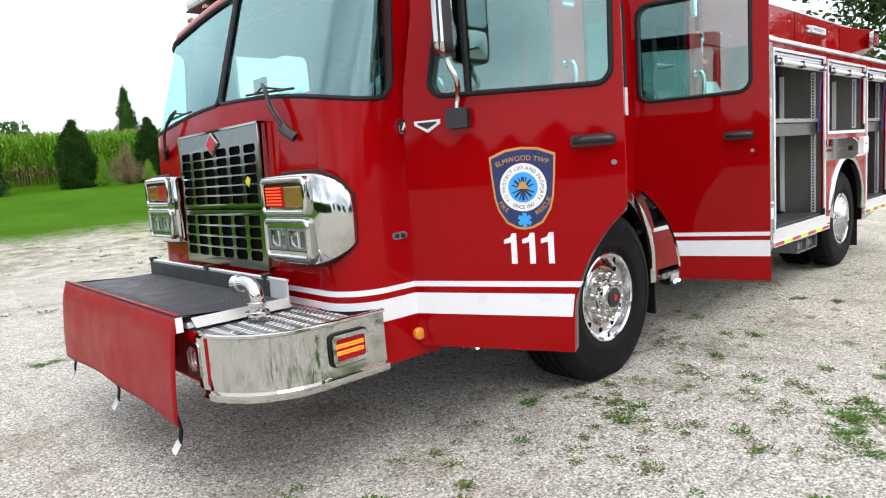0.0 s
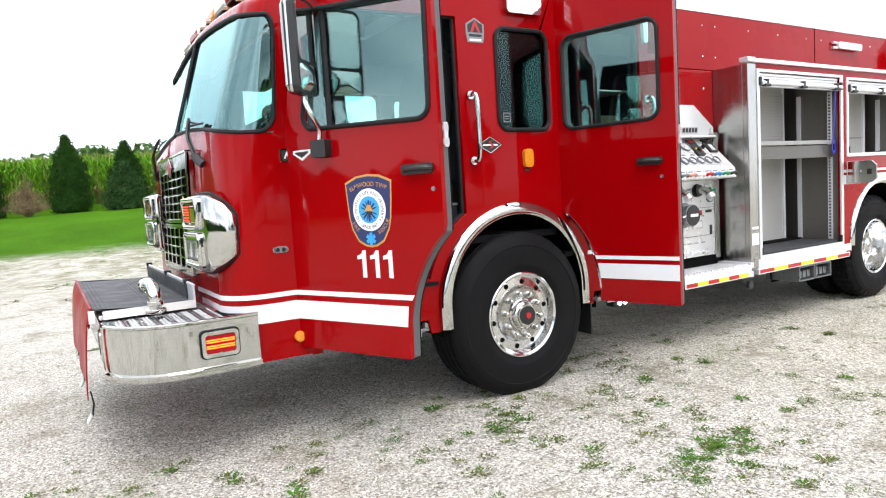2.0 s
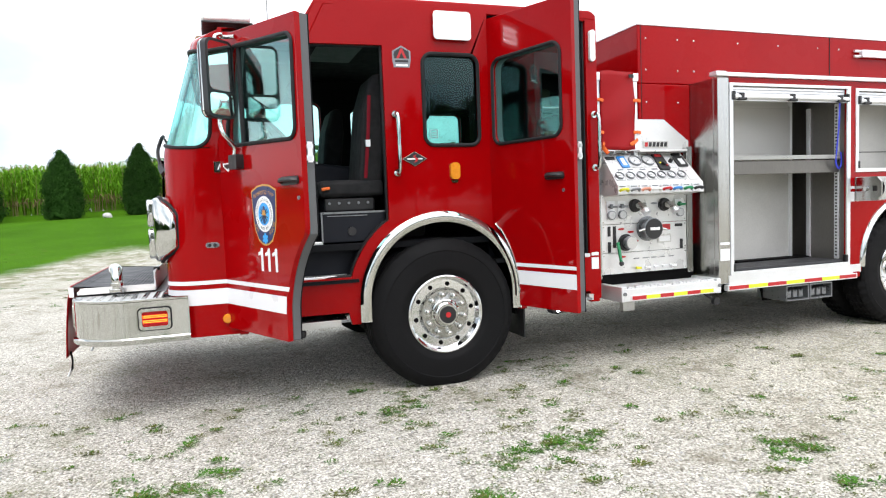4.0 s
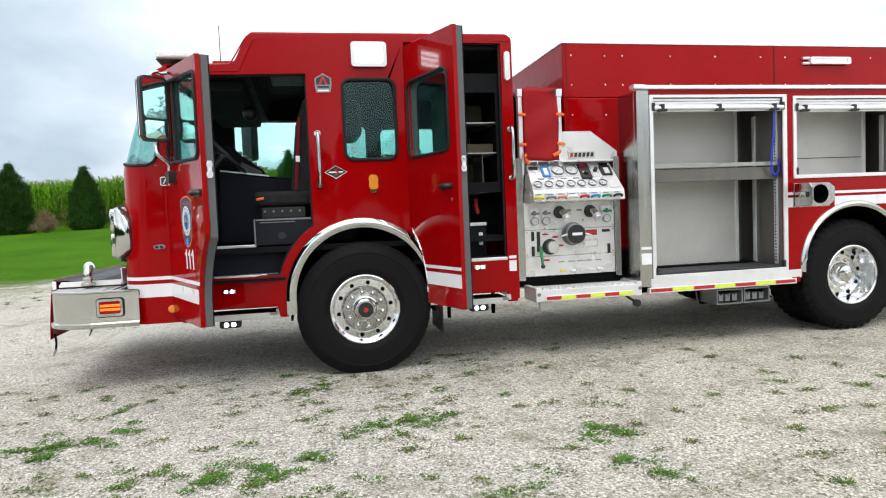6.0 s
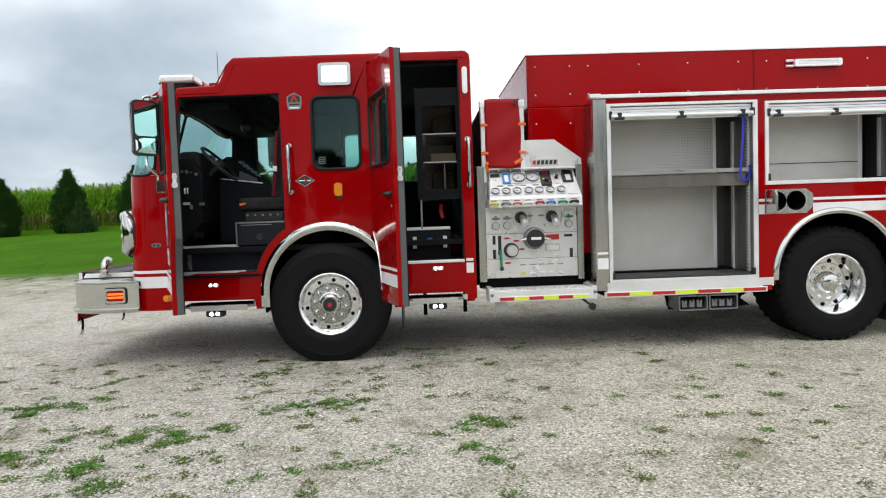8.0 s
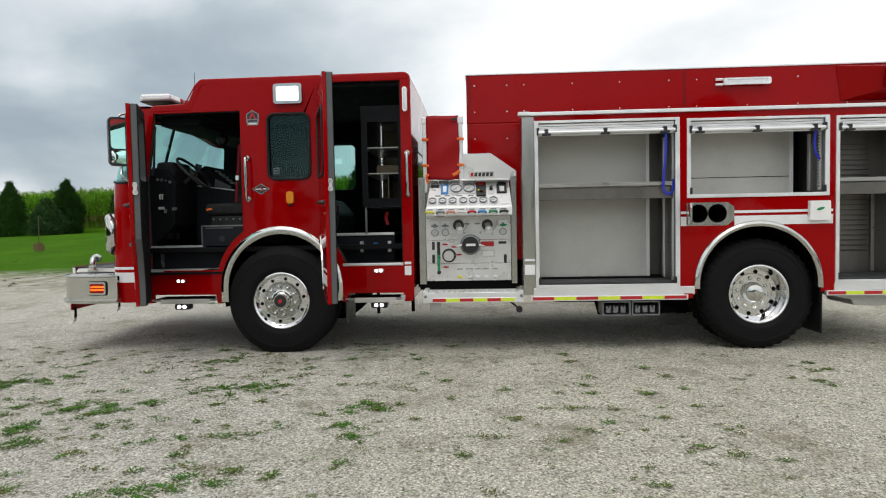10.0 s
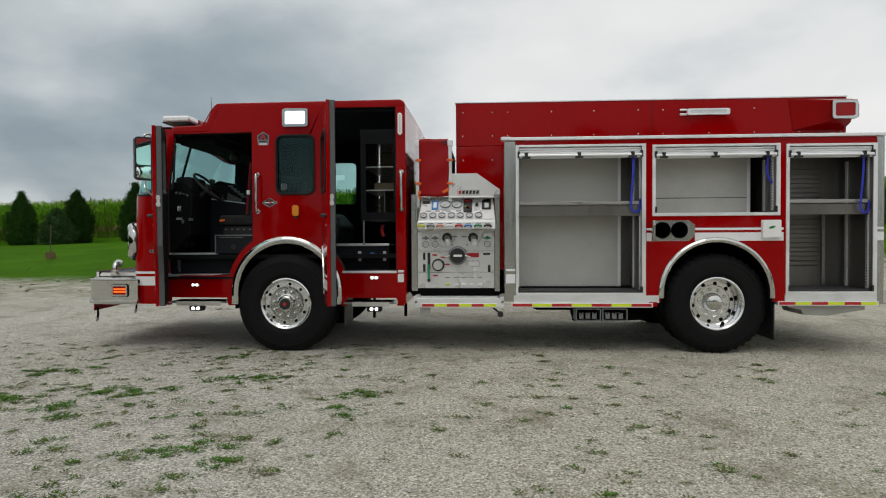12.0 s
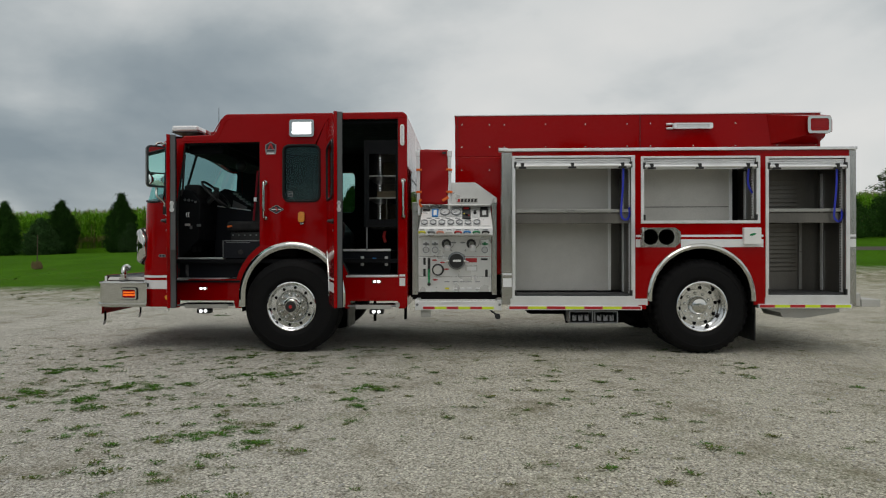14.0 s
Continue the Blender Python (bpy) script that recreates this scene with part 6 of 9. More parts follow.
# ---- body: side skin with three compartments ----
by = on_y(0.0)
C1, C2, C3 = (2.735, 4.15, 0.70, 2.375), (4.275, 5.63, 1.605, 2.36), (5.745, 6.675, 0.715, 2.35)
AX, AZ, AR = 4.967, 0.69, 0.615
outline = [(2.715, 0.60)] + [(4.325, 0.60)] + arch_points(AX, AZ, AR, 0.60)[0:] + [(6.70, 0.62), (6.70, 2.445), (2.715, 2.445)]
bottle = ((4.365, 1.413), (4.556, 1.413))
body = P("body_side", plate(outline, 0.0, 0.03, by, [rect(*C1), rect(*C2), rect(*C3)] + [disc2(x, z, 0.091, 28) for x, z in bottle]), RED, "red body side with compartment openings", bevel=0.002)
P("body_far_side", boxes((2.60, 6.76, 2.86, 2.90, 0.60, 2.44)), RED)
P("body_deck", boxes((2.60, 6.76, 0.03, 2.86, 2.40, 2.435)), ALU_DULL)
P("column", boxes((2.585, 2.712, -0.004, 0.05, 0.60, 2.44)), STAINLESS, "brushed stainless corner column", bevel=0.006)
P("column", boxes((6.702, 6.785, -0.004, 0.05, 0.60, 2.44)), STAINLESS, "brushed stainless corner column", bevel=0.006)
P("front_wall", boxes((2.585, 2.60, 0.05, 0.75, 0.60, 2.44)), STAINLESS, "brushed stainless compartment end wall", bevel=0.003)
P("rear_wall", boxes((6.77, 6.785, 0.05, 2.88, 0.60, 2.44)), STAINLESS, bevel=0.003)
P("inner_wall", boxes((2.60, 6.77, 0.75, 0.77, 0.95, 2.40)), ALU_DULL)
P("top_rail", boxes((2.555, 6.79, -0.028, 0.05, 2.446, 2.482)), ALU, "bright top rail along the body", bevel=0.006)
P("top_rail_cap", boxes((2.548, 2.66, -0.034, 0.055, 2.452, 2.488)), ALU, bevel=0.004)
b = bmesh.new()
for x, z in ((2.64, 0.95), (2.645, 0.68), (2.68, 0.72)):
    rod(b, (x, -0.004, z), (x, -0.010, z), 0.008, seg=8)
P("column_bolts", b, CHROME)
decal("thin_stripe", rect(2.60, 2.706, 0.955, 0.978), WHITE_STRIPE, on_y(-0.004), 1, body, "white reflective stripe")
decal("broad_stripe", rect(2.60, 2.706, 0.812, 0.918), WHITE_STRIPE, on_y(-0.004), 1, body, "white reflective stripe")
for xa_, xb_ in ((4.19, 4.248), (4.728, 5.70)):
    decal("thin_stripe", rect(xa_, xb_, 1.412, 1.438), WHITE_STRIPE, by, 1, body, "white reflective stripe")
    decal("broad_stripe", rect(xa_, xb_, 1.290, 1.384), WHITE_STRIPE, by, 1, body, "white reflective stripe")
decal("broad_stripe", [(4.248, 1.290), (4.67, 1.290), (4.67, 1.293), (4.248, 1.293)], WHITE_STRIPE, by, 1, body)
decal("thin_stripe", rect(6.704, 6.78, 1.412, 1.438), WHITE_STRIPE, on_y(-0.004), 1, body, "white reflective stripe")
decal("broad_stripe", rect(6.704, 6.78, 1.290, 1.384), WHITE_STRIPE, on_y(-0.004), 1, body, "white reflective stripe")
P("wheel_arch_trim", arch_trim(AX, AZ, 0.585, 0.645, 0.645, -0.028, 0.04), CHROME, "polished steel wheel arch trim", smooth=True)
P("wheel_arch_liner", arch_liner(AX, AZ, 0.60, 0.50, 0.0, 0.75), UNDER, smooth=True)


def compartment(c, depth, floor_mat, shelf=None, peg=False, split=None, strap=None, tall=True, lining=None):
    x0, x1, z0, z1 = c
    lining = lining or ALU_DULL
    fr = plate(rect(x0 - 0.022, x1 + 0.032, z0 - 0.032, z1 + 0.020), -0.014, 0.004, by, [rect(x0 + 0.016, x1 - 0.014, z0 + 0.004, z1 - 0.006)])
    comp = P("compartment", fr, ALU, "open roll-up door compartment with bright frame", bevel=0.004)
    P("back_panel", boxes((x0, x1 if split is None else split, depth, depth + 0.01, z0, z1)), lining, "dull aluminium back panel", parent=comp)
    if split is not None:
        # behind the post the recess's shade is put into the panel colour
        P("deep_shade_panel", boxes((split, x1, depth + 0.13, depth + 0.14, z0, z1)), DARK_STEEL if tall else UNDER, parent=comp)
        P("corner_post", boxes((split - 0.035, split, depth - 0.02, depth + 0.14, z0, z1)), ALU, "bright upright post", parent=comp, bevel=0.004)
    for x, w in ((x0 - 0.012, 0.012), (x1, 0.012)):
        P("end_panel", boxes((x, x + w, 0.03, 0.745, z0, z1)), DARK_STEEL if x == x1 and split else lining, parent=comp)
    P("ceiling_panel", boxes((x0, x1, 0.03, 0.745, z1, z1 + 0.01)), lining, parent=comp)
    P("floor_panel", boxes((x0, x1, 0.0, 0.745, z0 - 0.012, z0)), lining, parent=comp)
    if floor_mat:
        P("floor_mat", boxes((x0 + 0.03, x1 - 0.03, 0.02, depth - 0.01, z0 + 0.002, z0 + 0.026)), MAT_BLACK, "black floor mat", parent=comp, bevel=0.004)
    # roll-up door wound up: slats over the opening and the bottom bar
    for k in range(3):
        z = z1 - 0.012 - k * 0.026
        P("door_slat", boxes((x0 + 0.018, x1 - 0.016, 0.012 + 0.004 * (k % 2), 0.030, z - 0.024, z)), ALU, parent=comp, bevel=0.006)
    b = bmesh.new()
    rod(b, (x0 + 0.02, -0.022, z1 - 0.105), (x1 - 0.02, -0.022, z1 - 0.105), 0.020, seg=12)
    box(b, x0 + 0.018, x1 - 0.016, -0.004, 0.028, z1 - 0.135, z1 - 0.086)
    P("lift_bar", b, ALU, "bright roll-up door lift bar", parent=comp, smooth=True)
    n = 3 if x1 - x0 > 1.2 else 2
    for k in range(n):
        x = x0 + 0.10 + (x1 - x0 - 0.22) * k / (n - 1)
        b = bmesh.new()
        box(b, x - 0.021, x + 0.021, -0.042, -0.008, z1 - 0.116, z1 - 0.070)
        box(b, x - 0.046, x + 0.046, -0.047, -0.006, z1 - 0.136, z1 - 0.114)
        P("bar_clip", b, BLACK, "black lift bar clip", parent=comp, bevel=0.006)
    for x in (x0 + 0.002, x1 - 0.03):
        P("bar_end", boxes((x, x + 0.028, -0.03, 0.02, z1 - 0.13, z1 - 0.055)), BLACK, parent=comp, bevel=0.004)
        P("track_stop", boxes((x + 0.004, x + 0.03, -0.018, 0.02, z0 + 0.006, z0 + 0.075)), BLACK, parent=comp, bevel=0.004)
    # slotted uprights on the end walls
    for x, y in ((x1 - 0.020, 0.10), (x1 - 0.020, depth - 0.10), (x0 + 0.002, depth - 0.10)):
        P("slotted_upright", boxes((x, x + 0.018, y - 0.022, y + 0.022, z0 + 0.03, z1 - 0.13)), ALU, parent=comp, bevel=0.002)
    b = bmesh.new()
    z = z0 + 0.06
    while z < z1 - 0.16:
        box(b, x1 - 0.0225, x1 - 0.019, 0.092, 0.108, z, z + 0.016)
        z += 0.032
    s_ = P("upright_slots", b, UNDER, parent=comp)
    s_["kind"] = "stuff"
    if shelf:
        P("shelf", boxes((x0 + 0.01, x1 - 0.012, 0.06, depth - 0.005, shelf - 0.004, shelf)), ALU_DULL, "dull aluminium shelf", parent=comp)
        P("shelf_lip", boxes((x0 + 0.008, x1 - 0.010, 0.045, 0.060, shelf - 0.034, shelf + 0.006)), SHELF_LIP, parent=comp, bevel=0.004)
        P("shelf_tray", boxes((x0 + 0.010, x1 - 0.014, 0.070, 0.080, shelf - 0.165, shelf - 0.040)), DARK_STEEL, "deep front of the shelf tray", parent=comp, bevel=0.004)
    if peg:
        xa, xb = x0 + 0.012, (split or x1) - 0.036
        b = boxes((xa, xb, depth - 0.022, depth - 0.012, shelf + 0.01, z1 - 0.10))
        pg = P("pegboard", b, ALU_DULL, "perforated aluminium tool board", parent=comp)
        b = bmesh.new()
        x = xa + 0.03
        while x < xb - 0.02:
            z = shelf + 0.03
            while z < z1 - 0.12:
                c = Vector((x, depth - 0.0225, z))
                b.faces.new([b.verts.new(c + Vector((0.0045 * math.cos(t), 0, 0.0045 * math.sin(t)))) for t in (0, 1.05, 2.1, 3.14, 4.19, 5.24)])
                z += 0.030
            x += 0.030
        h_ = P("pegboard_holes", b, UNDER, parent=comp)
        h_["kind"] = "stuff"
    if strap:
        b = bmesh.new()
        xs = x1 - strap
        zb = z1 - 0.72 if tall else z1 - 0.42
        tube(b, smooth_line([(xs, -0.005, z1 - 0.10), (xs - 0.004, 0.0, z1 - 0.35), (xs - 0.022, 0.01, zb + 0.11), (xs - 0.016, 0.02, zb + 0.01), (xs + 0.035, 0.03, zb - 0.035), (xs + 0.080, 0.04, zb + 0.01), (xs + 0.085, 0.05, zb + 0.12)] if tall else
                            [(xs, -0.005, z1 - 0.10), (xs - 0.002, 0.02, z1 - 0.26), (xs + 0.02, 0.04, zb + 0.07), (xs + 0.07, 0.06, zb)], 6), 0.014, 8, 0.25, (1, 0.2, 0))
        P("pull_strap", b, BLUE_STRAP, "blue webbing pull strap", parent=comp, smooth=True)
    return comp


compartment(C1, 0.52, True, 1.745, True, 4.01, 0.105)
c2 = compartment(C2, 0.42, False, None, False, 5.50, 0.10, False)
P("panel_seam", boxes((C2[0] + 0.02, 5.46, 0.414, 0.419, 1.795, 1.802)), GASKET, parent=c2)
# rear compartment: its unlit depth is painted in as a darker lining
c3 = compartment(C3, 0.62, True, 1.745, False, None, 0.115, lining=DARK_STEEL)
P("side_post", boxes((6.42, 6.455, 0.585, 0.615, 0.75, 1.66)), SHELF_LIP, parent=c3, bevel=0.004)
for k in range(22):                    # folded louvres in the rear compartment's back
    zz = 0.98 + k * 0.055
    if abs(zz - 1.72) > 0.08:
        b = bmesh.new()
        tube(b, [(6.02, 0.619, zz), (6.40, 0.619, zz)], 0.008, 6)
        P("louvre", b, DARK_STEEL, parent=c3, smooth=True)

# rub rails with red and lime tape
def rub(x0, x1, z, y=-0.03, segs=8):
    r = P("rub_rail", boxes((x0, x1, y, 0.02, z - 0.025, z + 0.026)), ALU, "aluminium rub rail with red and lime tape", bevel=0.004)
    w = (x1 - x0 - 0.03) / segs
    for k in range(segs):
        P("reflective_tape", boxes((x0 + 0.015 + k * w, x0 + 0.015 + (k + 1) * w - 0.002, y - 0.0015, y, z - 0.014, z + 0.018)), RED_FILM if k % 2 == 0 else YELLOW_FILM, parent=r)
    return r


rub(2.66, 4.257, 0.562, segs=7)
rub(5.63, 6.72, 0.585, segs=6)
P("sill", boxes((2.69, 4.33, -0.012, 0.05, 0.588, 0.672)), ALU, "bright compartment sill", bevel=0.006)
P("sill", boxes((5.715, 6.71, -0.012, 0.05, 0.612, 0.688)), ALU, "bright compartment sill", bevel=0.006)
P("sill_end", boxes((4.22, 4.31, -0.016, 0.04, 0.548, 0.60)), RED, bevel=0.004)
# air bottle door, open, and the two bottle tubes
b = plate(fillet([(4.37, 1.295), (4.66, 1.295), (4.725, 1.345), (4.725, 1.475), (4.66, 1.525), (4.37, 1.525), (4.25, 1.525), (4.25, 1.295)], 0.01), -0.008, 0.0, by, [disc2(x, z, 0.093, 28) for x, z in bottle])
bp_ = P("bottle_plate", b, STAINLESS, "stainless plate with two round air bottle tubes", bevel=0.003)
for x, z in bottle:
    b = bmesh.new()
    lathe(b, [(0.095, -0.010), (0.091, -0.012), (0.090, 0.35), (0.0, 0.36)], (x, 0, z), "y", 28)
    P("bottle_tube", b, UNDER, "dark round tube", parent=bp_, smooth=True)
b = bmesh.new()


def bottle_door(a, z, d):
    t = radians(-103)
    return Vector((4.255 + a * math.cos(t) - d * math.sin(t), -0.012 + a * math.sin(t) + d * math.cos(t), z))


sheet(b, [(0.0, 1.30), (0.26, 1.30), (0.31, 1.345), (0.31, 1.475), (0.26, 1.52), (0.0, 1.52)], [], 0.0, 0.02, bottle_door)
P("bottle_door", b, STAINLESS, "open stainless bottle door", parent=bp_, bevel=0.003)
b = bmesh.new()
rod(b, bottle_door(0.13, 1.41, 0.0), bottle_door(0.13, 1.41, -0.014), 0.022, seg=14)
P("door_latch", b, CHROME, parent=bp_)
P("latch_plate", plate(rect(0.215, 0.26, 1.385, 1.435), -0.004, 0.0, bottle_door), BLACK, parent=bp_)
# fuel fill cover
P("fill_cover", plate(rect(5.455, 5.655, 1.325, 1.522, 0.012), -0.05, 0.0, by), WHITE, "white square fuel fill cover with green mark", bevel=0.008)
b = bmesh.new()
sheet(b, [(5.555 + 0.038 * math.cos(t) + 0.008 * math.sin(t), 1.44 + 0.016 * math.sin(t) + 0.006 * math.cos(t)) for t in (2 * math.pi * i / 16 for i in range(16))], [], -0.052, -0.0505, by)
P("fill_mark", b, GREEN_PAINT)
# chock boxes under the body
for x0 in (3.40, 3.70):
    b = plate(rect(x0, x0 + 0.285, 0.372, 0.52, 0.01), 0.0, 0.35, on_y(0.02), [rect(x0 + 0.012, x0 + 0.273, 0.384, 0.508, 0.01)])
    cb = P("chock_holder", b, GREY_TRIM, "aluminium wheel chock holder under the body", bevel=0.004)
    P("chock_back", boxes((x0 + 0.02, x0 + 0.265, 0.20, 0.21, 0.39, 0.505)), UNDER, parent=cb)
    for k in range(3):
        b = bmesh.new()
        x = x0 + 0.065 + k * 0.075
        sheet(b, [(x - 0.025, 0.400), (x + 0.025, 0.400), (x + 0.025, 0.47), (x + 0.012, 0.47), (x, 0.445), (x - 0.012, 0.47), (x - 0.025, 0.47)], [], 0.0, 0.12, on_y(0.05))
        P("chock_tooth", b, GREY_TRIM, parent=cb)
P("holder_plate", plate([(3.36, 0.54), (4.02, 0.54), (4.25, 0.36), (4.0, 0.345), (3.40, 0.345), (3.36, 0.50)], 0.0, 0.01, on_y(0.30)), UNDER, bevel=0.003)
P("under_box", plate([(5.80, 0.555), (6.66, 0.555), (6.66, 0.50), (6.24, 0.43), (5.98, 0.44), (5.95, 0.50), (5.80, 0.53)], 0.0, 0.5, on_y(0.12)), ALU_DULL, "dull metal box under the tail", bevel=0.006)
P("tail_step", boxes((6.86, 7.08, 0.02, 2.88, 0.575, 0.665)), ALU_DULL, "folding tail step", bevel=0.006)
P("tail_bracket", boxes((6.785, 6.86, 0.03, 0.10, 0.575, 0.74)), ALU_DULL, bevel=0.02)

# ---- tank top ----
tank = P("tank", boxes((2.018, 6.565, 0.352, 2.60, 2.436, 2.962)), RED, "tall red tank enclosure above the body", bevel=0.012, segs=3)
P("tank_front", boxes((2.020, 2.60, 0.352, 2.60, 0.95, 2.436)), RED, bevel=0.01, parent=tank)
P("tank_lip", boxes((2.010, 6.57, 0.344, 2.61, 2.955, 2.970)), ALU, parent=tank, bevel=0.003)
P("panel_seam", boxes((4.337, 4.343, 0.347, 0.353, 2.44, 2.955)), GASKET, parent=tank)
P("corner_seam", boxes((2.050, 2.055, 0.3485, 0.353, 1.85, 2.955)), GASKET, parent=tank)
P("corner_seam", boxes((2.585, 2.589, 0.3485, 0.353, 1.85, 2.44)), GASKET, parent=tank)
rivet = bmesh.new()
lathe(rivet, [(0.009, 0.0), (0.007, -0.004), (0.0, -0.006)], (0, 0, 0), "y", 8)
rivet_me = mesh_of("bolt", rivet, CHROME, True)
spots = [(2.105, z) for z in (2.84, 2.56, 2.27)] + [(2.455, z) for z in (2.84, 2.56, 2.27, 1.975)] + [(x, z) for x in (2.64, 3.16, 3.66, 4.18, 4.47, 5.0, 5.52, 6.03) for z in (2.84, 2.56)] + [(6.5, 2.56)]
for x, z in spots:
    o = new("bolt", rivet_me)
    o.parent = tank
    o.location = (x, 0.351, z)
# perimeter lamp
b = bmesh.new()
sheet(b, rect(4.735, 5.225, 2.765, 2.838, 0.02), [rect(4.775, 5.185, 2.782, 2.821, 0.01)], -0.055, -0.02, on_y(0.352))
pl_ = P("perimeter_lamp", b, ALU, "long white perimeter lamp", parent=tank, bevel=0.008)
P("lamp_lens", plate(rect(4.77, 5.19, 2.778, 2.825, 0.01), -0.048, -0.025, on_y(0.352)), CLEAR_LENS, parent=pl_)
for z in (2.775, 2.828):
    b = bmesh.new()
    rod(b, (4.66, 0.33, z), (4.735, 0.325, z), 0.014, seg=10)
    P("lamp_bracket", b, ALU, parent=pl_)
# corner beacon on a wedge that runs out of the tank's end
bm = bmesh.new()
lo_ = [(5.95, 0.350), (6.530, 0.350), (6.530, 0.20), (6.47, 0.10), (6.38, 0.10)]
hi_ = [(5.90, 0.350), (6.545, 0.350), (6.545, 0.085), (6.25, 0.085), (6.19, 0.12)]
va = [bm.verts.new((x, y, 2.57 + 0.10 * (0.35 - y) / 0.25)) for x, y in lo_]
vb = [bm.verts.new((x, y, 2.944 - 0.28 * (0.35 - y))) for x, y in hi_]
bm.faces.new(va)
bm.faces.new(vb[::-1])
for k in range(5):
    bm.faces.new((va[k], va[(k + 1) % 5], vb[(k + 1) % 5], vb[k]))
wedge = P("beacon_bracket", bm, RED, "red wedge bracket at the tank's end", bevel=0.008)
b = bmesh.new()
sheet(b, rect(6.253, 6.532, 2.655, 2.860, 0.03), [rect(6.286, 6.500, 2.684, 2.832, 0.02)], -0.045, 0.0, on_y(0.098))
bc = P("corner_beacon", b, CHROME, "red corner beacon in a chrome frame", parent=wedge, bevel=0.010, segs=3)
P("beacon_lens", plate(rect(6.284, 6.502, 2.682, 2.834, 0.02), -0.034, 0.02, on_y(0.098)), RED_LENS, "red lens", parent=bc, bevel=0.010)
for k in range(5):
    P("lens_rib", boxes((6.300, 6.486, 0.060, 0.066, 2.696 + k * 0.027, 2.710 + k * 0.027)), RED_LENS, parent=bc, bevel=0.002)
b = bmesh.new()
sheet(b, rect(0.12, 0.33, 2.68, 2.84, 0.02), [], 0.0, 0.03, on_x(6.546))
P("rear_beacon", b, RED_LENS, parent=wedge, bevel=0.008)

# ---- pump panel ----
PY = 0.285
P("pump_house", boxes((1.50, 2.02, 0.36, 2.60, 0.62, 1.84)), STAINLESS)
for x0, x1 in ((1.478, 1.552), (2.478, 2.540)):
    P("panel_column", boxes((x0, x1, PY - 0.01, PY + 0.10, 0.70, 1.86)), STAINLESS, "brushed stainless panel column", bevel=0.004)
pp = {}
for nm, z0, z1 in (("top_panel", 1.180, 1.440), ("middle_panel", 0.925, 1.176), ("drain_panel", 0.735, 0.921)):
    pp[nm] = P(nm, boxes((1.556, 2.474, PY, PY + 0.02, z0, z1)), PANEL, "pale metal pump control panel", bevel=0.003)
    for x in (1.575, 2.455):
        for z in (z0 + 0.02, z1 - 0.02):
            b = bmesh.new()
            rod(b, (x, PY, z), (x, PY - 0.004, z), 0.006, seg=8)
            P("panel_screw", b, CHROME, parent=pp[nm])
py = on_y(PY)


def px_(u):
    return 1.576 + (u - 741) * 0.00708


def pz_(v):
    return 0.729 + (518 - v) * 0.00709


def knob(u, v, r, proud, mat, parent, cap=None, name="valve_cap"):
    b = bmesh.new()
    x, z = px_(u), pz_(v)
    lathe(b, [(r * 1.15, 0.0), (r * 1.15, -0.012), (r * 0.8, -0.016), (r * 0.8, -proud * 0.5), (r, -proud * 0.55), (r, -proud * 0.95), (r * 0.9, -proud), (0, -proud)], (x, PY, z), "y", 24)
    k = P(name, b, mat, parent=parent, smooth=True)
    if cap:
        b = bmesh.new()
        lathe(b, [(r * 0.93, -proud + 0.004), (r * 0.91, -proud - 0.005), (0, -proud - 0.006)], (x, PY, z), "y", 24)
        P("cap_face", b, cap, parent=parent, smooth=True)
    return k


knob(806, 462, 0.098, 0.10, GREY_TRIM, pp["middle_panel"], BLACK, "suction_cap")
b = bmesh.new()
box(b, px_(806) - 0.045, px_(806) + 0.055, PY - 0.112, PY - 0.1065, pz_(462) - 0.012, pz_(462) + 0.014)
P("cap_bar", b, WHITE, parent=pp["middle_panel"])
for s in (-1, 1):
    b = bmesh.new()
    rod(b, (px_(806) + s * 0.09, PY - 0.09, pz_(462)), (px_(806) + s * 0.155, PY - 0.09, pz_(462) - 0.015), 0.012, 0.008, 8)
    P("cap_lug", b, CHROME, parent=pp["middle_panel"])
knob(773, 478, 0.058, 0.10, GREY_TRIM, pp["middle_panel"], ALU_DULL)
knob(773, 478, 0.066, 0.03, BLACK, pp["middle_panel"], None, "valve_ring")
for u in (788, 832):
    knob(u, 432, 0.052, 0.04, BLACK, pp["top_panel"], None, "valve_ring")
    b = bmesh.new()
    x, z = px_(u), pz_(432)
    tube(b, smooth_line([(x, PY - 0.04, z), (x + 0.005, PY - 0.09, z - 0.005), (x + 0.012, PY - 0.13, z - 0.035)], 5), 0.032, 16)
    P("outlet_elbow", b, CHROME, "chrome outlet elbow", parent=pp["top_panel"], smooth=True)
    b = bmesh.new()
    rod(b, (x + 0.012, PY - 0.125, z - 0.035), (x + 0.018, PY - 0.155, z - 0.070), 0.038, 0.036, 16)
    P("outlet_cap", b, ALU, parent=pp["top_panel"], bevel=0.005)
    b = bmesh.new()
    tube(b, smooth_line([(x + 0.05, PY - 0.10, z - 0.06), (x + 0.09, PY - 0.05, z - 0.02), (x + 0.10, PY - 0.01, z + 0.05)], 4), 0.003, 6)
    P("cap_chain", b, CHROME, parent=pp["top_panel"])
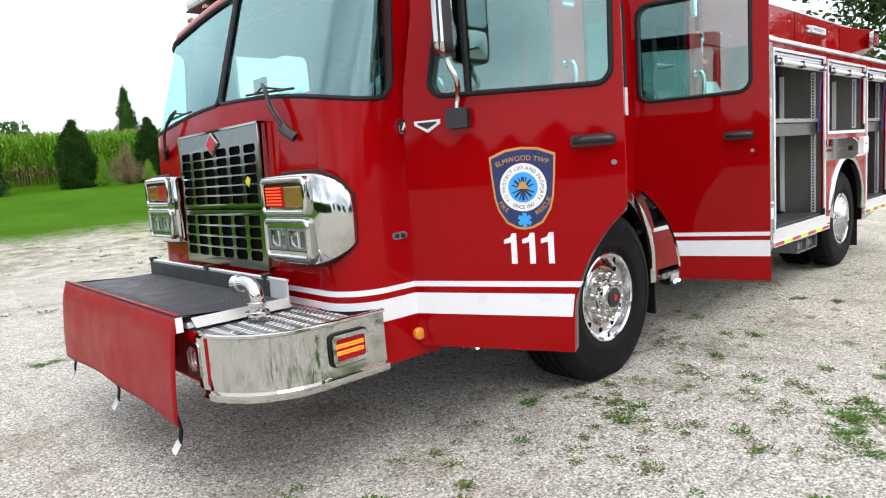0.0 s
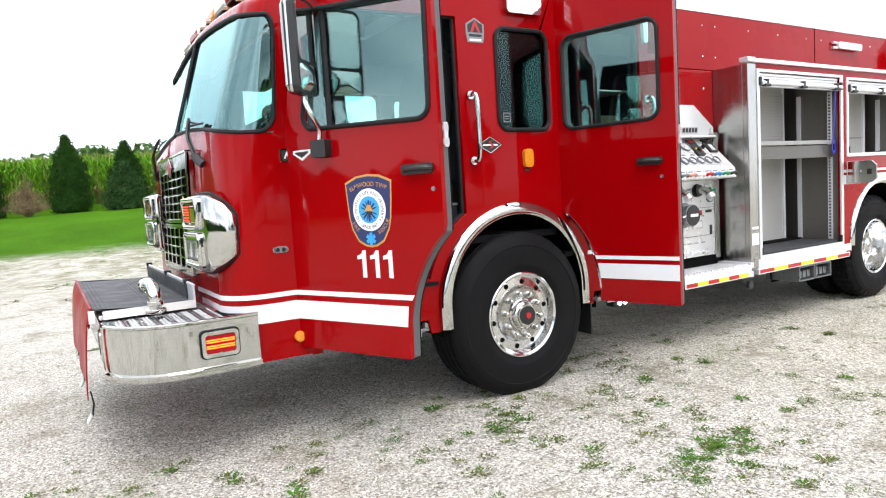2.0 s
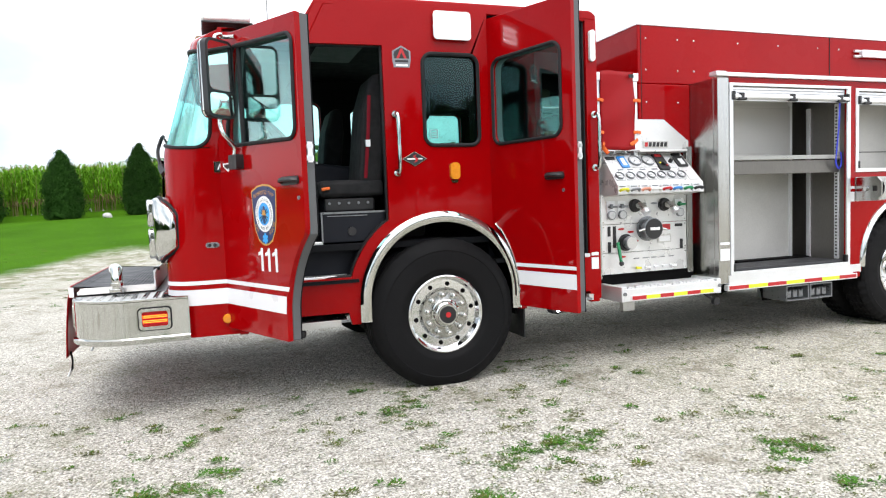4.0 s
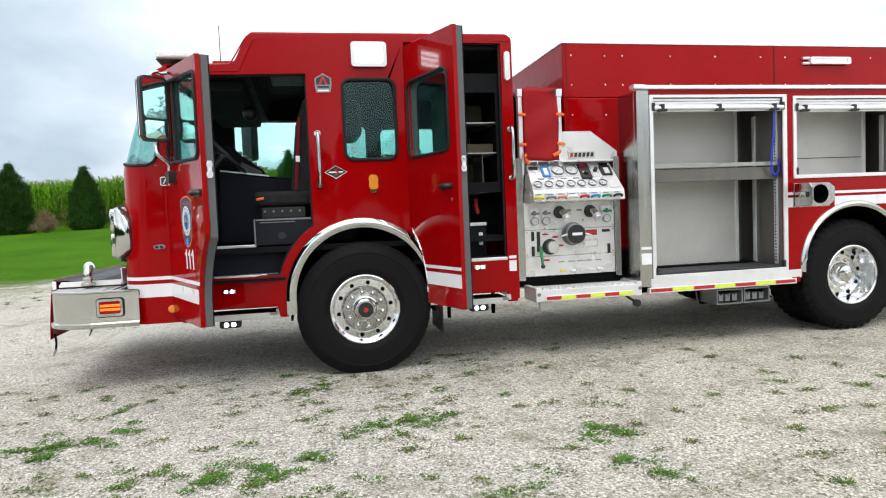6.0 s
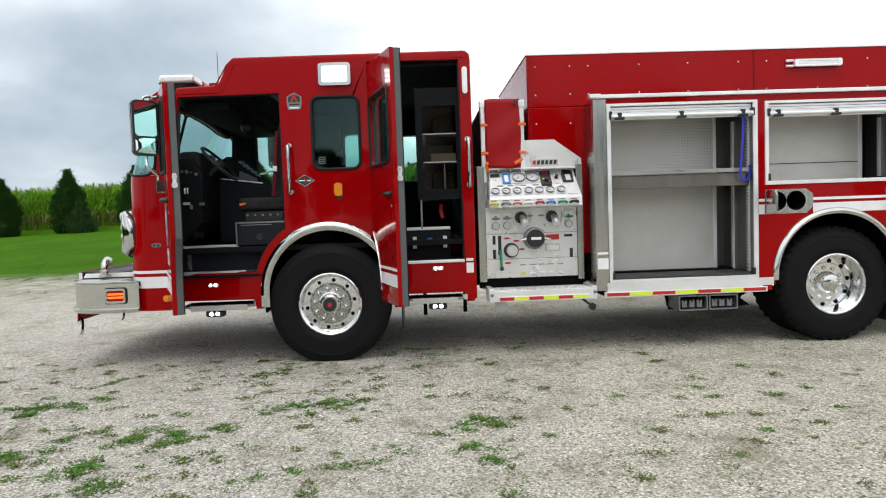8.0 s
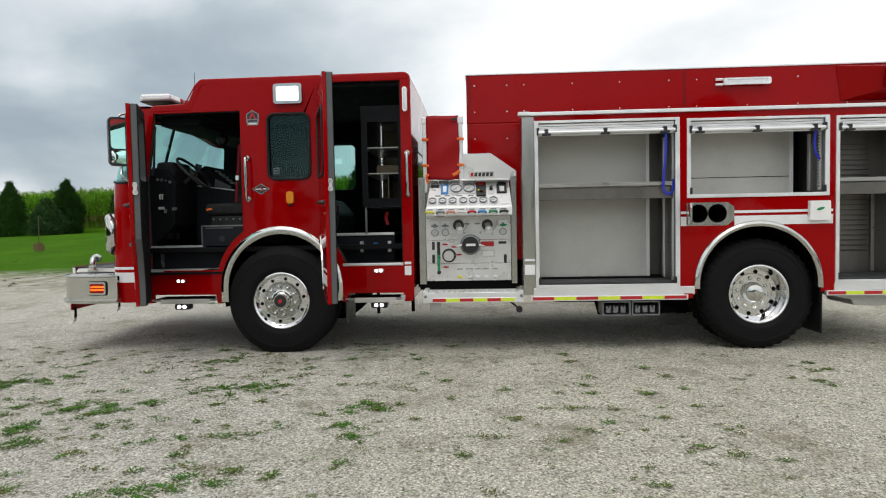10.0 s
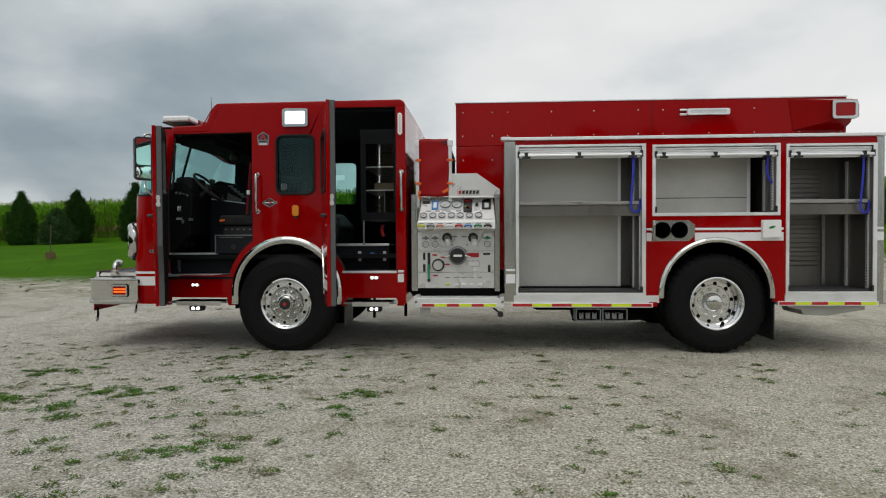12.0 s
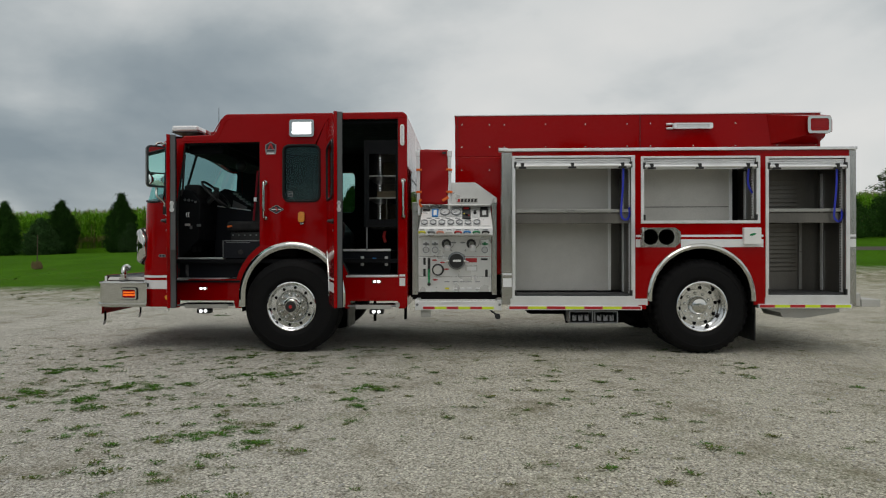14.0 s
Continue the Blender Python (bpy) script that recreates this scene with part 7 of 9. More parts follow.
for u, m in ((752, GREY_TRIM), (768, GREY_TRIM), (856, GREEN_PAINT)):
    x = px_(u)
    P("gauge_plate", boxes((x - 0.042, x + 0.042, PY - 0.006, PY, 1.215, 1.385)), ALU, parent=pp["top_panel"], bevel=0.003)
    b = bmesh.new()
    lathe(b, [(0.041, 0.0), (0.041, -0.02), (0.036, -0.022), (0, -0.022)], (x, PY - 0.006, 1.262), "y", 20)
    P("small_gauge", b, GREY_TRIM, parent=pp["top_panel"], smooth=True)
    b = bmesh.new()
    lathe(b, [(0.033, -0.0225), (0, -0.0235)], (x, PY - 0.006, 1.262), "y", 16)
    P("gauge_face", b, GAUGE, parent=pp["top_panel"], smooth=True)
    b = bmesh.new()
    box(b, x - 0.038, x + 0.038, PY - 0.06, PY - 0.02, 1.325, 1.345)
    box(b, x - 0.012, x + 0.012, PY - 0.03, PY, 1.318, 1.36)
    P("lever", b, m, parent=pp["top_panel"], bevel=0.006)
for u, v, w, h in ((749, 463, 0.030, 0.088), (749, 483, 0.030, 0.095), (859, 484, 0.032, 0.09), (855, 459.5, 0.085, 0.026)):
    P("slot", boxes((px_(u) - w / 2, px_(u) + w / 2, PY - 0.008, PY, pz_(v) - h / 2, pz_(v) + h / 2)), BLACK, parent=pp["middle_panel"], bevel=0.004)
P("rod_slot", boxes((px_(757) - 0.017, px_(757) + 0.017, PY - 0.004, PY, pz_(484), pz_(457))), BLACK, parent=pp["middle_panel"], bevel=0.004)
b = bmesh.new()
rod(b, (px_(757), PY - 0.05, pz_(477)), (px_(757) + 0.004, PY - 0.09, pz_(501)), 0.016, 0.013, 10)
P("green_lever", b, GREEN_PAINT, "green enamelled valve lever", parent=pp["middle_panel"])
b = bmesh.new()
bmesh.ops.create_uvsphere(b, u_segments=12, v_segments=8, radius=0.022, matrix=Matrix.Translation((px_(757) + 0.005, PY - 0.093, pz_(503))))
P("lever_knob", b, BLACK, parent=pp["middle_panel"], smooth=True)
P("red_plate", boxes((px_(822), px_(842), PY - 0.004, PY, pz_(465), pz_(457.5))), RED_FILM, parent=pp["middle_panel"], bevel=0.002)
P("data_plate", boxes((px_(822), px_(843), PY - 0.005, PY, pz_(481), pz_(471))), ALU_DULL, parent=pp["middle_panel"], bevel=0.004)
P("data_plate", boxes((px_(824), px_(841), PY - 0.007, PY - 0.0045, pz_(479.5), pz_(472.5))), ALU, parent=pp["middle_panel"], bevel=0.002)
for u, v, nm in ((767, 461, "middle_panel"), (781, 465, "middle_panel"), (768, 496, "drain_panel"), (801, 430, "top_panel"), (817, 430, "top_panel"), (788, 477, "middle_panel")):
    b = bmesh.new()
    sheet(b, [(px_(u) + 0.034 * math.cos(t), pz_(v) + 0.010 * math.sin(t)) for t in (2 * math.pi * i / 16 for i in range(16))], [], -0.004, 0.0, py)
    P("oval_tag", b, RED_FILM if nm != "top_panel" else GREY_TRIM, parent=pp[nm])
for k, u in enumerate((789, 803, 816, 829, 843)):
    b = bmesh.new()
    rod(b, (px_(u), PY, pz_(511)), (px_(u), PY - 0.035, pz_(511)), 0.012, seg=10)
    box(b, px_(u) - 0.028, px_(u) + 0.028, PY - 0.045, PY - 0.030, pz_(511) - 0.010, pz_(511) + 0.010)
    P("drain_handle", b, LIME_PAINT if k == 0 else ALU, parent=pp["drain_panel"], bevel=0.003)
    P("tag_bar", boxes((px_(u) - 0.03, px_(u) + 0.03, PY - 0.002, PY, pz_(500), pz_(498.5))), GREY_TRIM, parent=pp["drain_panel"])
# sloped console above
bm = bmesh.new()
prof = [(0.345, 1.815), (0.068, 1.530), (0.056, 1.440), (0.30, 1.425), (0.345, 1.46)]
xa, xb = 1.578, 2.482
va = [bm.verts.new((xa + (0.03 if k == 0 else 0), y, z)) for k, (y, z) in enumerate(prof)]
vb = [bm.verts.new((xb - (0.02 if k == 0 else 0), y, z)) for k, (y, z) in enumerate(prof)]
bm.faces.new(va)
bm.faces.new(vb[::-1])
for k in range(5):
    bm.faces.new((va[k], va[(k + 1) % 5], vb[(k + 1) % 5], vb[k]))
console = P("gauge_console", bm, PANEL, "pale sloped gauge console over the pump panel", bevel=0.006)
e0, e1 = Vector((0, 0.068, 1.530)), Vector((0, 0.345, 1.815))
slope = (e1 - e0).normalized()
outn = Vector((0, -slope.z, slope.y))


def con(a, b_, d):
    p = e0 + slope * b_
    return Vector((a, p.y, p.z)) - outn * d


def cx_(u):
    return 1.594 + (u - 741) * 0.00695


def cb_(v):
    return (405 - v) / 38.0 * 0.397


def dial(u, v, r, face, name="gauge", ring=GREY_TRIM):
    b = bmesh.new()
    sheet(b, disc2(cx_(u), cb_(v), r, 28), [disc2(cx_(u), cb_(v), r * 0.90, 28)], -0.026, 0.0, con)
    g = P(name, b, ring, parent=console, bevel=0.003)
    P("gauge_base", plate(rect(cx_(u) - r * 1.22, cx_(u) + r * 1.22, cb_(v) - r * 1.22, cb_(v) + r * 1.22, r * 0.3), -0.006, 0.0, con), GAUGE, parent=console, bevel=0.002)
    P("gauge_face", plate(disc2(cx_(u), cb_(v), r * 0.91, 24), -0.014, 0.0, con), face, parent=console)
    t = random.uniform(2.2, 4.2)
    n = (math.cos(t), math.sin(t))
    b = bmesh.new()
    sheet(b, [(cx_(u) + n[0] * r * 0.7, cb_(v) + n[1] * r * 0.7), (cx_(u) - n[1] * r * 0.07, cb_(v) + n[0] * r * 0.07), (cx_(u) - n[0] * r * 0.2, cb_(v) - n[1] * r * 0.2), (cx_(u) + n[1] * r * 0.07, cb_(v) - n[0] * r * 0.07)], [], -0.0165, -0.0145, con)
    P("gauge_needle", b, BLACK, parent=console)
    b = bmesh.new()
    for k in range(11):
        a = radians(-45 + 27 * k)
        c, s = math.cos(a), math.sin(a)
        q = [(r * 0.62, -0.02), (r * 0.76, -0.02), (r * 0.76, 0.02), (r * 0.62, 0.02)]
        sheet(b, [(cx_(u) + i * c - j * r * s, cb_(v) + i * s + j * r * c) for i, j in q], [], -0.0155, -0.0145, con)
    P("gauge_marks", b, GREY_TRIM, parent=console)


dial(784, 378.5, 0.062, GAUGE, "pressure_gauge")
dial(804, 378.5, 0.062, GAUGE, "pressure_gauge")
for u in (748, 763.5, 779, 795, 810, 825.5, 841):
    dial(u, 396.5, 0.040, GAUGE)
P("display_square", plate(rect(cx_(850), cx_(864), cb_(402), cb_(391), 0.006), -0.008, 0.0, con), PANEL, parent=console, bevel=0.003)
P("blue_frame", plate(rect(cx_(760.5), cx_(772), cb_(386), cb_(372.5), 0.008), -0.012, 0.0, con), BLUE_PAINT, "blue-framed level display", parent=console, bevel=0.003)
P("level_display", plate(rect(cx_(763.5), cx_(769), cb_(384), cb_(375), 0.003), -0.016, -0.010, con), WHITE, parent=console)
P("black_label", plate(rect(cx_(744), cx_(757), cb_(376), cb_(372.5), 0.003), -0.008, 0.0, con), BLACK, parent=console)
P("governor", plate(rect(cx_(815), cx_(830), cb_(390), cb_(371), 0.008), -0.022, 0.0, con), BLACK, "black engine governor module with red display", parent=console, bevel=0.004)
P("governor_display", plate(rect(cx_(817.5), cx_(827), cb_(375), cb_(372), 0.003), -0.026, -0.02, con), RED_FILM, parent=console)
b = bmesh.new()
rod(b, con(cx_(823), cb_(384), -0.02), con(cx_(823), cb_(384), -0.045), 0.022, 0.018, 16)
P("governor_knob", b, BLACK, parent=console)
for u, v, m in ((818.5, 383, LIME_PAINT), (827, 386, RED_FILM)):
    b = bmesh.new()
    rod(b, con(cx_(u), cb_(v), -0.02), con(cx_(u), cb_(v), -0.03), 0.009, seg=10)
    P("governor_button", b, m, parent=console)
b = bmesh.new()
rod(b, con(cx_(838), cb_(380), 0.0), con(cx_(838), cb_(380), -0.045), 0.020, 0.017, 14)
P("selector_knob", b, BLACK, parent=console)
P("selector_plate", plate(rect(cx_(833), cx_(843), cb_(387), cb_(373), 0.004), -0.006, 0.0, con), GAUGE, parent=console)
P("valve_controller", plate(rect(cx_(846.5), cx_(862), cb_(386), cb_(373.5), 0.006), -0.016, 0.0, con), BLACK, "black foam controller module", parent=console, bevel=0.004)
P("controller_top", plate(rect(cx_(848), cx_(861), cb_(372), cb_(369.5), 0.003), -0.012, 0.0, con), BLACK, parent=console)
P("controller_plate", plate(rect(cx_(851), cx_(858), cb_(384.5), cb_(377), 0.004), -0.020, -0.014, con), GAUGE, parent=console)
for u in (789, 807, 756, 771):
    P("tag_bar", plate(rect(cx_(u) - 0.03, cx_(u) + 0.03, cb_(389), cb_(387.5)), -0.003, 0.0, con), GREY_TRIM, parent=console)
for k, (u, m) in enumerate(zip((744.5, 761, 776.5, 792, 808, 823.5, 840, 856), (LIME_PAINT, GREY_TRIM, PINK_PAINT, WHITE, RED_FILM, BLUE_PAINT, GREEN_PAINT, BLACK))):
    x = cx_(u)
    P("lever_plate", boxes((x - 0.046, x + 0.046, 0.050, 0.062, 1.447, 1.522)), ALU, parent=console, bevel=0.003)
    b = bmesh.new()
    tube(b, smooth_line([(x - 0.038, 0.030, 1.470), (x - 0.030, 0.012, 1.480), (x, 0.004, 1.484), (x + 0.030, 0.012, 1.480), (x + 0.038, 0.030, 1.470)], 4), 0.012, 8)
    rod(b, (x, 0.05, 1.482), (x, 0.008, 1.482), 0.010, seg=8)
    P("pull_handle", b, m, parent=console, smooth=True)
    P("tag_bar", boxes((x - 0.030, x + 0.030, 0.048, 0.051, 1.503, 1.512)), GREY_TRIM, parent=console)
# sheet above the console with a name plate
cover = P("console_backplate", plate([(1.955, 1.812), (2.545, 1.812), (2.545, 1.915), (2.272, 2.112), (1.955, 2.112)], 0.0, 0.01, on_y(0.325)), PANEL, "pale cut-corner metal sheet", bevel=0.003)
P("sheet_lip", boxes((1.935, 2.46, 0.235, 0.325, 1.812, 1.832)), PANEL, parent=cover, bevel=0.006)
P("name_plate", plate(rect(2.035, 2.305, 1.855, 1.915, 0.006), -0.012, 0.0, on_y(0.325)), ALU_DULL, "dark-lettered name plate", parent=cover, bevel=0.003)
for k in range(6):
    P("name_bar", plate([(2.048 + k * 0.042, 1.865), (2.078 + k * 0.042, 1.865), (2.083 + k * 0.042, 1.905), (2.055 + k * 0.042, 1.905)], -0.015, -0.012, on_y(0.325)), RED_FILM if k == 0 else BLACK, parent=cover)
# black block added to keep the gap behind the cab dark
P("gap_filler", boxes((1.395, 1.50, 2.25, 2.70, 0.62, 1.90)), UNDER, "black filler block added in the gap behind the cab", bevel=0.01)
# red vinyl hose bed cover between two posts
for x in (1.535, 1.925):
    P("cover_post", boxes((x, x + 0.045, 0.30, 0.36, 1.70, 2.50)), ALU, "bright aluminium cover post", bevel=0.006)
    P("post_cap", boxes((x - 0.008, x + 0.053, 0.29, 0.37, 2.44, 2.512)), ALU, bevel=0.006)
bm = bmesh.new()
g = []
for i in range(17):
    row = []
    for j in range(21):
        u, v = i / 16, j / 20
        x = 1.578 + 0.352 * u - 0.006 * math.sin(v * 9) * (1 if u > 0.9 else 0.2)
        z = 2.520 - 0.685 * v + 0.006 * math.sin(u * 7)
        y = 0.290 - 0.018 * math.sin(math.pi * u) * (0.5 + v) - 0.006 * math.sin(v * 11 + u * 4)
        row.append(bm.verts.new((x, y, z)))
    g.append(row)
for i in range(16):
    for j in range(20):
        bm.faces.new((g[i][j], g[i + 1][j], g[i + 1][j + 1], g[i][j + 1]))
vc = P("vinyl_cover", bm, RED_FLAT, "red vinyl hose bed cover with orange straps", smooth=True)
md = vc.modifiers.new("thick", "SOLIDIFY")
md.thickness, md.offset = 0.008, 1
P("cover_top", boxes((1.578, 1.93, 0.29, 2.6, 2.505, 2.523)), RED_FLAT, parent=vc, bevel=0.006)
P("cover_body", boxes((1.585, 1.92, 0.315, 2.58, 1.86, 2.505)), UNDER, parent=vc)
P("cover_tag", boxes((1.86, 1.905, 0.262, 0.272, 2.465, 2.495)), BLACK, parent=vc)
for z in (2.27, 1.99):
    for x0, x1 in ((1.53, 1.60), (1.91, 1.985)):
        b = bmesh.new()
        tube(b, [(x0, 0.282, z), ((x0 + x1) / 2, 0.272, z + 0.002), (x1, 0.280, z - 0.004)], 0.014, 6, 0.3, (0, 0, 1))
        P("orange_strap", b, ORANGE_STRAP, "orange webbing strap", parent=vc)
for pts in ([(1.595, 0.27, 1.895), (1.57, 0.25, 1.86), (1.60, 0.22, 1.80)], [(1.86, 0.26, 1.88), (1.90, 0.25, 1.90), (1.935, 0.26, 1.925)]):
    b = bmesh.new()
    tube(b, smooth_line(pts, 4), 0.017, 6, 0.3, (0, 0, 1))
    P("orange_strap", b, ORANGE_STRAP, "orange webbing strap", parent=vc)
b = bmesh.new()
tube(b, [(1.58, 0.275, 1.830), (1.93, 0.275, 1.830)], 0.006, 6)
for x in (1.70, 1.82):
    tube(b, [(x, 0.275, 1.83), (x, 0.275, 1.80)], 0.005, 6)
P("cover_wire", b, ALU, parent=vc)
# running step below the panel
step = P("running_step", boxes((1.560, 2.535, -0.030, 0.30, 0.62, 0.640), (1.560, 2.535, -0.034, -0.020, 0.535, 0.640)), ALU, "aluminium tread plate running step", bevel=0.004)
b = bmesh.new()
tread(b, 1.58, 2.52, -0.01, 0.29, 0.6405, 0.045)
t_ = P("tread_diamonds", b, ALU, parent=step)
t_["kind"] = "stuff"
for x in (1.535, 2.53):
    P("step_end", boxes((x, x + 0.05, -0.032, 0.30, 0.53, 0.66)), ALU, parent=step, bevel=0.006)
    b = bmesh.new()
    rod(b, (x + 0.028, -0.032, 0.60), (x + 0.028, -0.042, 0.60), 0.016, seg=12)
    P("step_bolt", b, GREY_TRIM, parent=step)
rub(1.62, 2.505, 0.560, -0.038, 6)
b = bmesh.new()
tube(b, smooth_line([(2.45, 0.05, 0.53), (2.50, 0.02, 0.49), (2.535, 0.0, 0.465)], 4), 0.012, 8)
rod(b, (2.535, 0.01, 0.458), (2.535, -0.03, 0.458), 0.034, seg=14)
P("drain_valve", b, BLACK, "black drain valve under the step")
P("step_bracket", boxes((1.60, 1.72, 0.05, 0.10, 0.44, 0.54)), ALU_DULL, bevel=0.004)
P("pump_base", boxes((1.48, 2.56, 0.30, 0.36, 0.64, 0.74)), UNDER)

# sawtooth grip plates along the step
for k in range(12):
    x = 1.60 + k * 0.076
    P("grip_plate", plate([(x, 0.641), (x + 0.07, 0.641), (x + 0.062, 0.662), (x + 0.050, 0.662), (x + 0.044, 0.652), (x + 0.026, 0.652), (x + 0.020, 0.662), (x + 0.008, 0.662)], 0.0, 0.02, on_y(-0.026)), ALU, parent=step, bevel=0.002)

# ---- cab interior ----
P("cab_floor", boxes((-1.52, 1.37, 0.17, 2.75, 1.10, 1.15)), INTERIOR, "charcoal cab floor", bevel=0.004)
P("cab_ceiling", boxes((-0.86, 1.37, 0.17, 2.75, 2.84, 2.87), (-1.42, -0.88, 0.22, 2.72, 2.60, 2.63)), INTERIOR)
b = bmesh.new()
sheet(b, [(-0.97, 2.585), (-0.945, 2.585), (-0.800, 2.868), (-0.825, 2.868)], [], 0.0, 2.52, on_y(0.21))
P("ceiling_step", b, INTERIOR, "black slope between the two ceilings")
P("rear_lining", boxes((1.34, 1.375, 0.17, 2.75, 1.15, 2.84)), INTERIOR)
# foot well below the driver's door: riser, bright floor edge, battery box
P("foot_riser", boxes((-1.50, -0.62, 0.30, 0.33, 0.62, 1.10)), TRIM, "charcoal step riser", bevel=0.004)
P("step_floor", boxes((-1.50, -0.66, 0.12, 0.33, 0.86, 0.885)), INTERIOR)
P("floor_edge", boxes((-1.49, -0.90, 0.215, 0.30, 1.138, 1.172)), ALU, "bright floor edge", bevel=0.006)
bx = P("seat_box", boxes((-0.905, -0.42, 0.21, 0.80, 1.16, 1.385)), TRIM, "charcoal box under the driver's seat", bevel=0.008)
P("box_edge", boxes((-0.908, -0.42, 0.205, 0.212, 1.375, 1.39)), GREY_TRIM, parent=bx)
P("box_edge", boxes((-0.910, -0.898, 0.203, 0.212, 1.165, 1.385)), GREY_TRIM, parent=bx)
P("box_slot", boxes((-0.86, -0.56, 0.204, 0.211, 1.355, 1.362)), GREY_TRIM, parent=bx)
b = bmesh.new()
rod(b, (-0.68, 0.21, 1.24), (-0.68, 0.198, 1.24), 0.032, seg=18)
P("box_lock", b, BLACK, parent=bx)
P("panel_strip", boxes((-1.42, -1.385, 0.29, 0.302, 0.93, 1.08)), GREY_TRIM)
# driver's seat
def seat(x, y, w=0.50, belt=True):
    s = P("cab_seat", boxes((x - 0.24, x + 0.27, y, y + w, 1.50, 1.63)), SEAT, "black fabric cab seat", bevel=0.04, segs=3)
    P("seat_base", boxes((x - 0.2, x + 0.2, y + 0.04, y + w - 0.04, 1.385, 1.50)), BLACK, parent=s, bevel=0.02)
    bm = bmesh.new()
    prof = [(x + 0.07, 1.58), (x + 0.26, 1.58), (x + 0.34, 2.20), (x + 0.33, 2.45), (x + 0.22, 2.45), (x + 0.14, 2.2)]
    va = [bm.verts.new((a, y + 0.02, z)) for a, z in prof]
    vb = [bm.verts.new((a, y + w - 0.02, z)) for a, z in prof]
    bm.faces.new(va)
    bm.faces.new(vb[::-1])
    for k in range(6):
        bm.faces.new((va[k], va[(k + 1) % 6], vb[(k + 1) % 6], vb[k]))
    P("backrest", bm, SEAT, parent=s, bevel=0.04, segs=3)
    if belt:
        b = bmesh.new()
        tube(b, smooth_line([(x + 0.175, y - 0.02, 2.27), (x + 0.155, y - 0.025, 2.0), (x + 0.12, y - 0.02, 1.64)], 5), 0.013, 6, 0.12, (1, 0, 0))
        P("seat_belt", b, BELT, "red seat belt", parent=s, smooth=True)
        P("belt_buckle", boxes((x + 0.130, x + 0.165, y - 0.04, y - 0.02, 1.88, 1.93)), ALU, parent=s)
    for k in range(5):
        b = bmesh.new()
        rod(b, (x - 0.16 + 0.075 * k, y + 0.035, 1.455), (x - 0.16 + 0.075 * k, y + 0.02, 1.455), 0.010, seg=8)
        P("seat_knob", b, GREY_TRIM, parent=s)
    b = bmesh.new()
    tube(b, [(x - 0.22, y - 0.01, 1.56), (x - 0.16, y - 0.01, 1.57)], 0.012, 6)
    P("seat_lever", b, ORANGE_STRAP, "orange seat tag", parent=s)
    return s


seat(-0.66, 0.30)
tower = P("crew_seat", boxes((-0.34, -0.02, 0.42, 0.98, 1.16, 1.62)), SEAT, "tall black rear-facing crew seat", bevel=0.04, segs=3)
P("seat_shell", boxes((-0.36, -0.16, 0.40, 1.00, 1.50, 2.30)), SEAT, parent=tower, bevel=0.06, segs=3)
P("headrest", boxes((-0.32, 0.08, 0.44, 0.96, 2.10, 2.46)), SEAT, parent=tower, bevel=0.07, segs=3)
seat(-0.66, 2.12, belt=False)
# dash, steering wheel, engine cover
bm = bmesh.new()
prof = [(-1.78, 1.86), (-1.64, 1.98), (-1.50, 2.05), (-1.36, 2.03), (-1.25, 1.88), (-1.28, 1.40), (-1.52, 1.16), (-1.78, 1.16)]
va = [bm.verts.new((x, 0.36, z)) for x, z in prof]
vb = [bm.verts.new((x, 2.44, z)) for x, z in prof]
bm.faces.new(va)
bm.faces.new(vb[::-1])
for k in range(len(prof)):
    bm.faces.new((va[k], va[(k + 1) % len(prof)], vb[(k + 1) % len(prof)], vb[k]))
P("dashboard", bm, INTERIOR, "black moulded dashboard", bevel=0.02, segs=3)
P("dash_binnacle", boxes((-1.52, -1.30, 0.44, 0.90, 1.84, 2.12)), SEAT, bevel=0.05, segs=3)
# switches, hooks and small boxes on the dash's end and kick panel
for x, z, r in ((-1.455, 1.912, 0.016), (-1.405, 1.906, 0.018), (-1.315, 1.882, 0.016), (-1.36, 1.90, 0.010)):
    b = bmesh.new()
    lathe(b, [(r, 0.0), (r, -0.010), (r * 0.7, -0.020), (0, -0.020)], (x, 0.36, z), "y", 12)
    P("dash_knob", b, GREY_TRIM, "small grey dash knob", smooth=True)
for x in (-1.428, -1.402):
    b = bmesh.new()
    tube(b, smooth_line([(x, 0.358, 1.745), (x, 0.340, 1.738), (x, 0.338, 1.700), (x, 0.350, 1.692)], 4), 0.006, 6)
    P("key_hook", b, ALU, "small bright hook", smooth=True)
P("valve_box", boxes((-1.452, -1.388, 0.335, 0.362, 1.578, 1.606)), PANEL, "pale small switch box", bevel=0.004)
P("valve_tail", boxes((-1.392, -1.362, 0.338, 0.362, 1.535, 1.578)), GREY_TRIM, bevel=0.006)
P("valve_box", boxes((-1.296, -1.246, 0.335, 0.362, 1.566, 1.598)), GREY_TRIM, "grey small switch box", bevel=0.004)
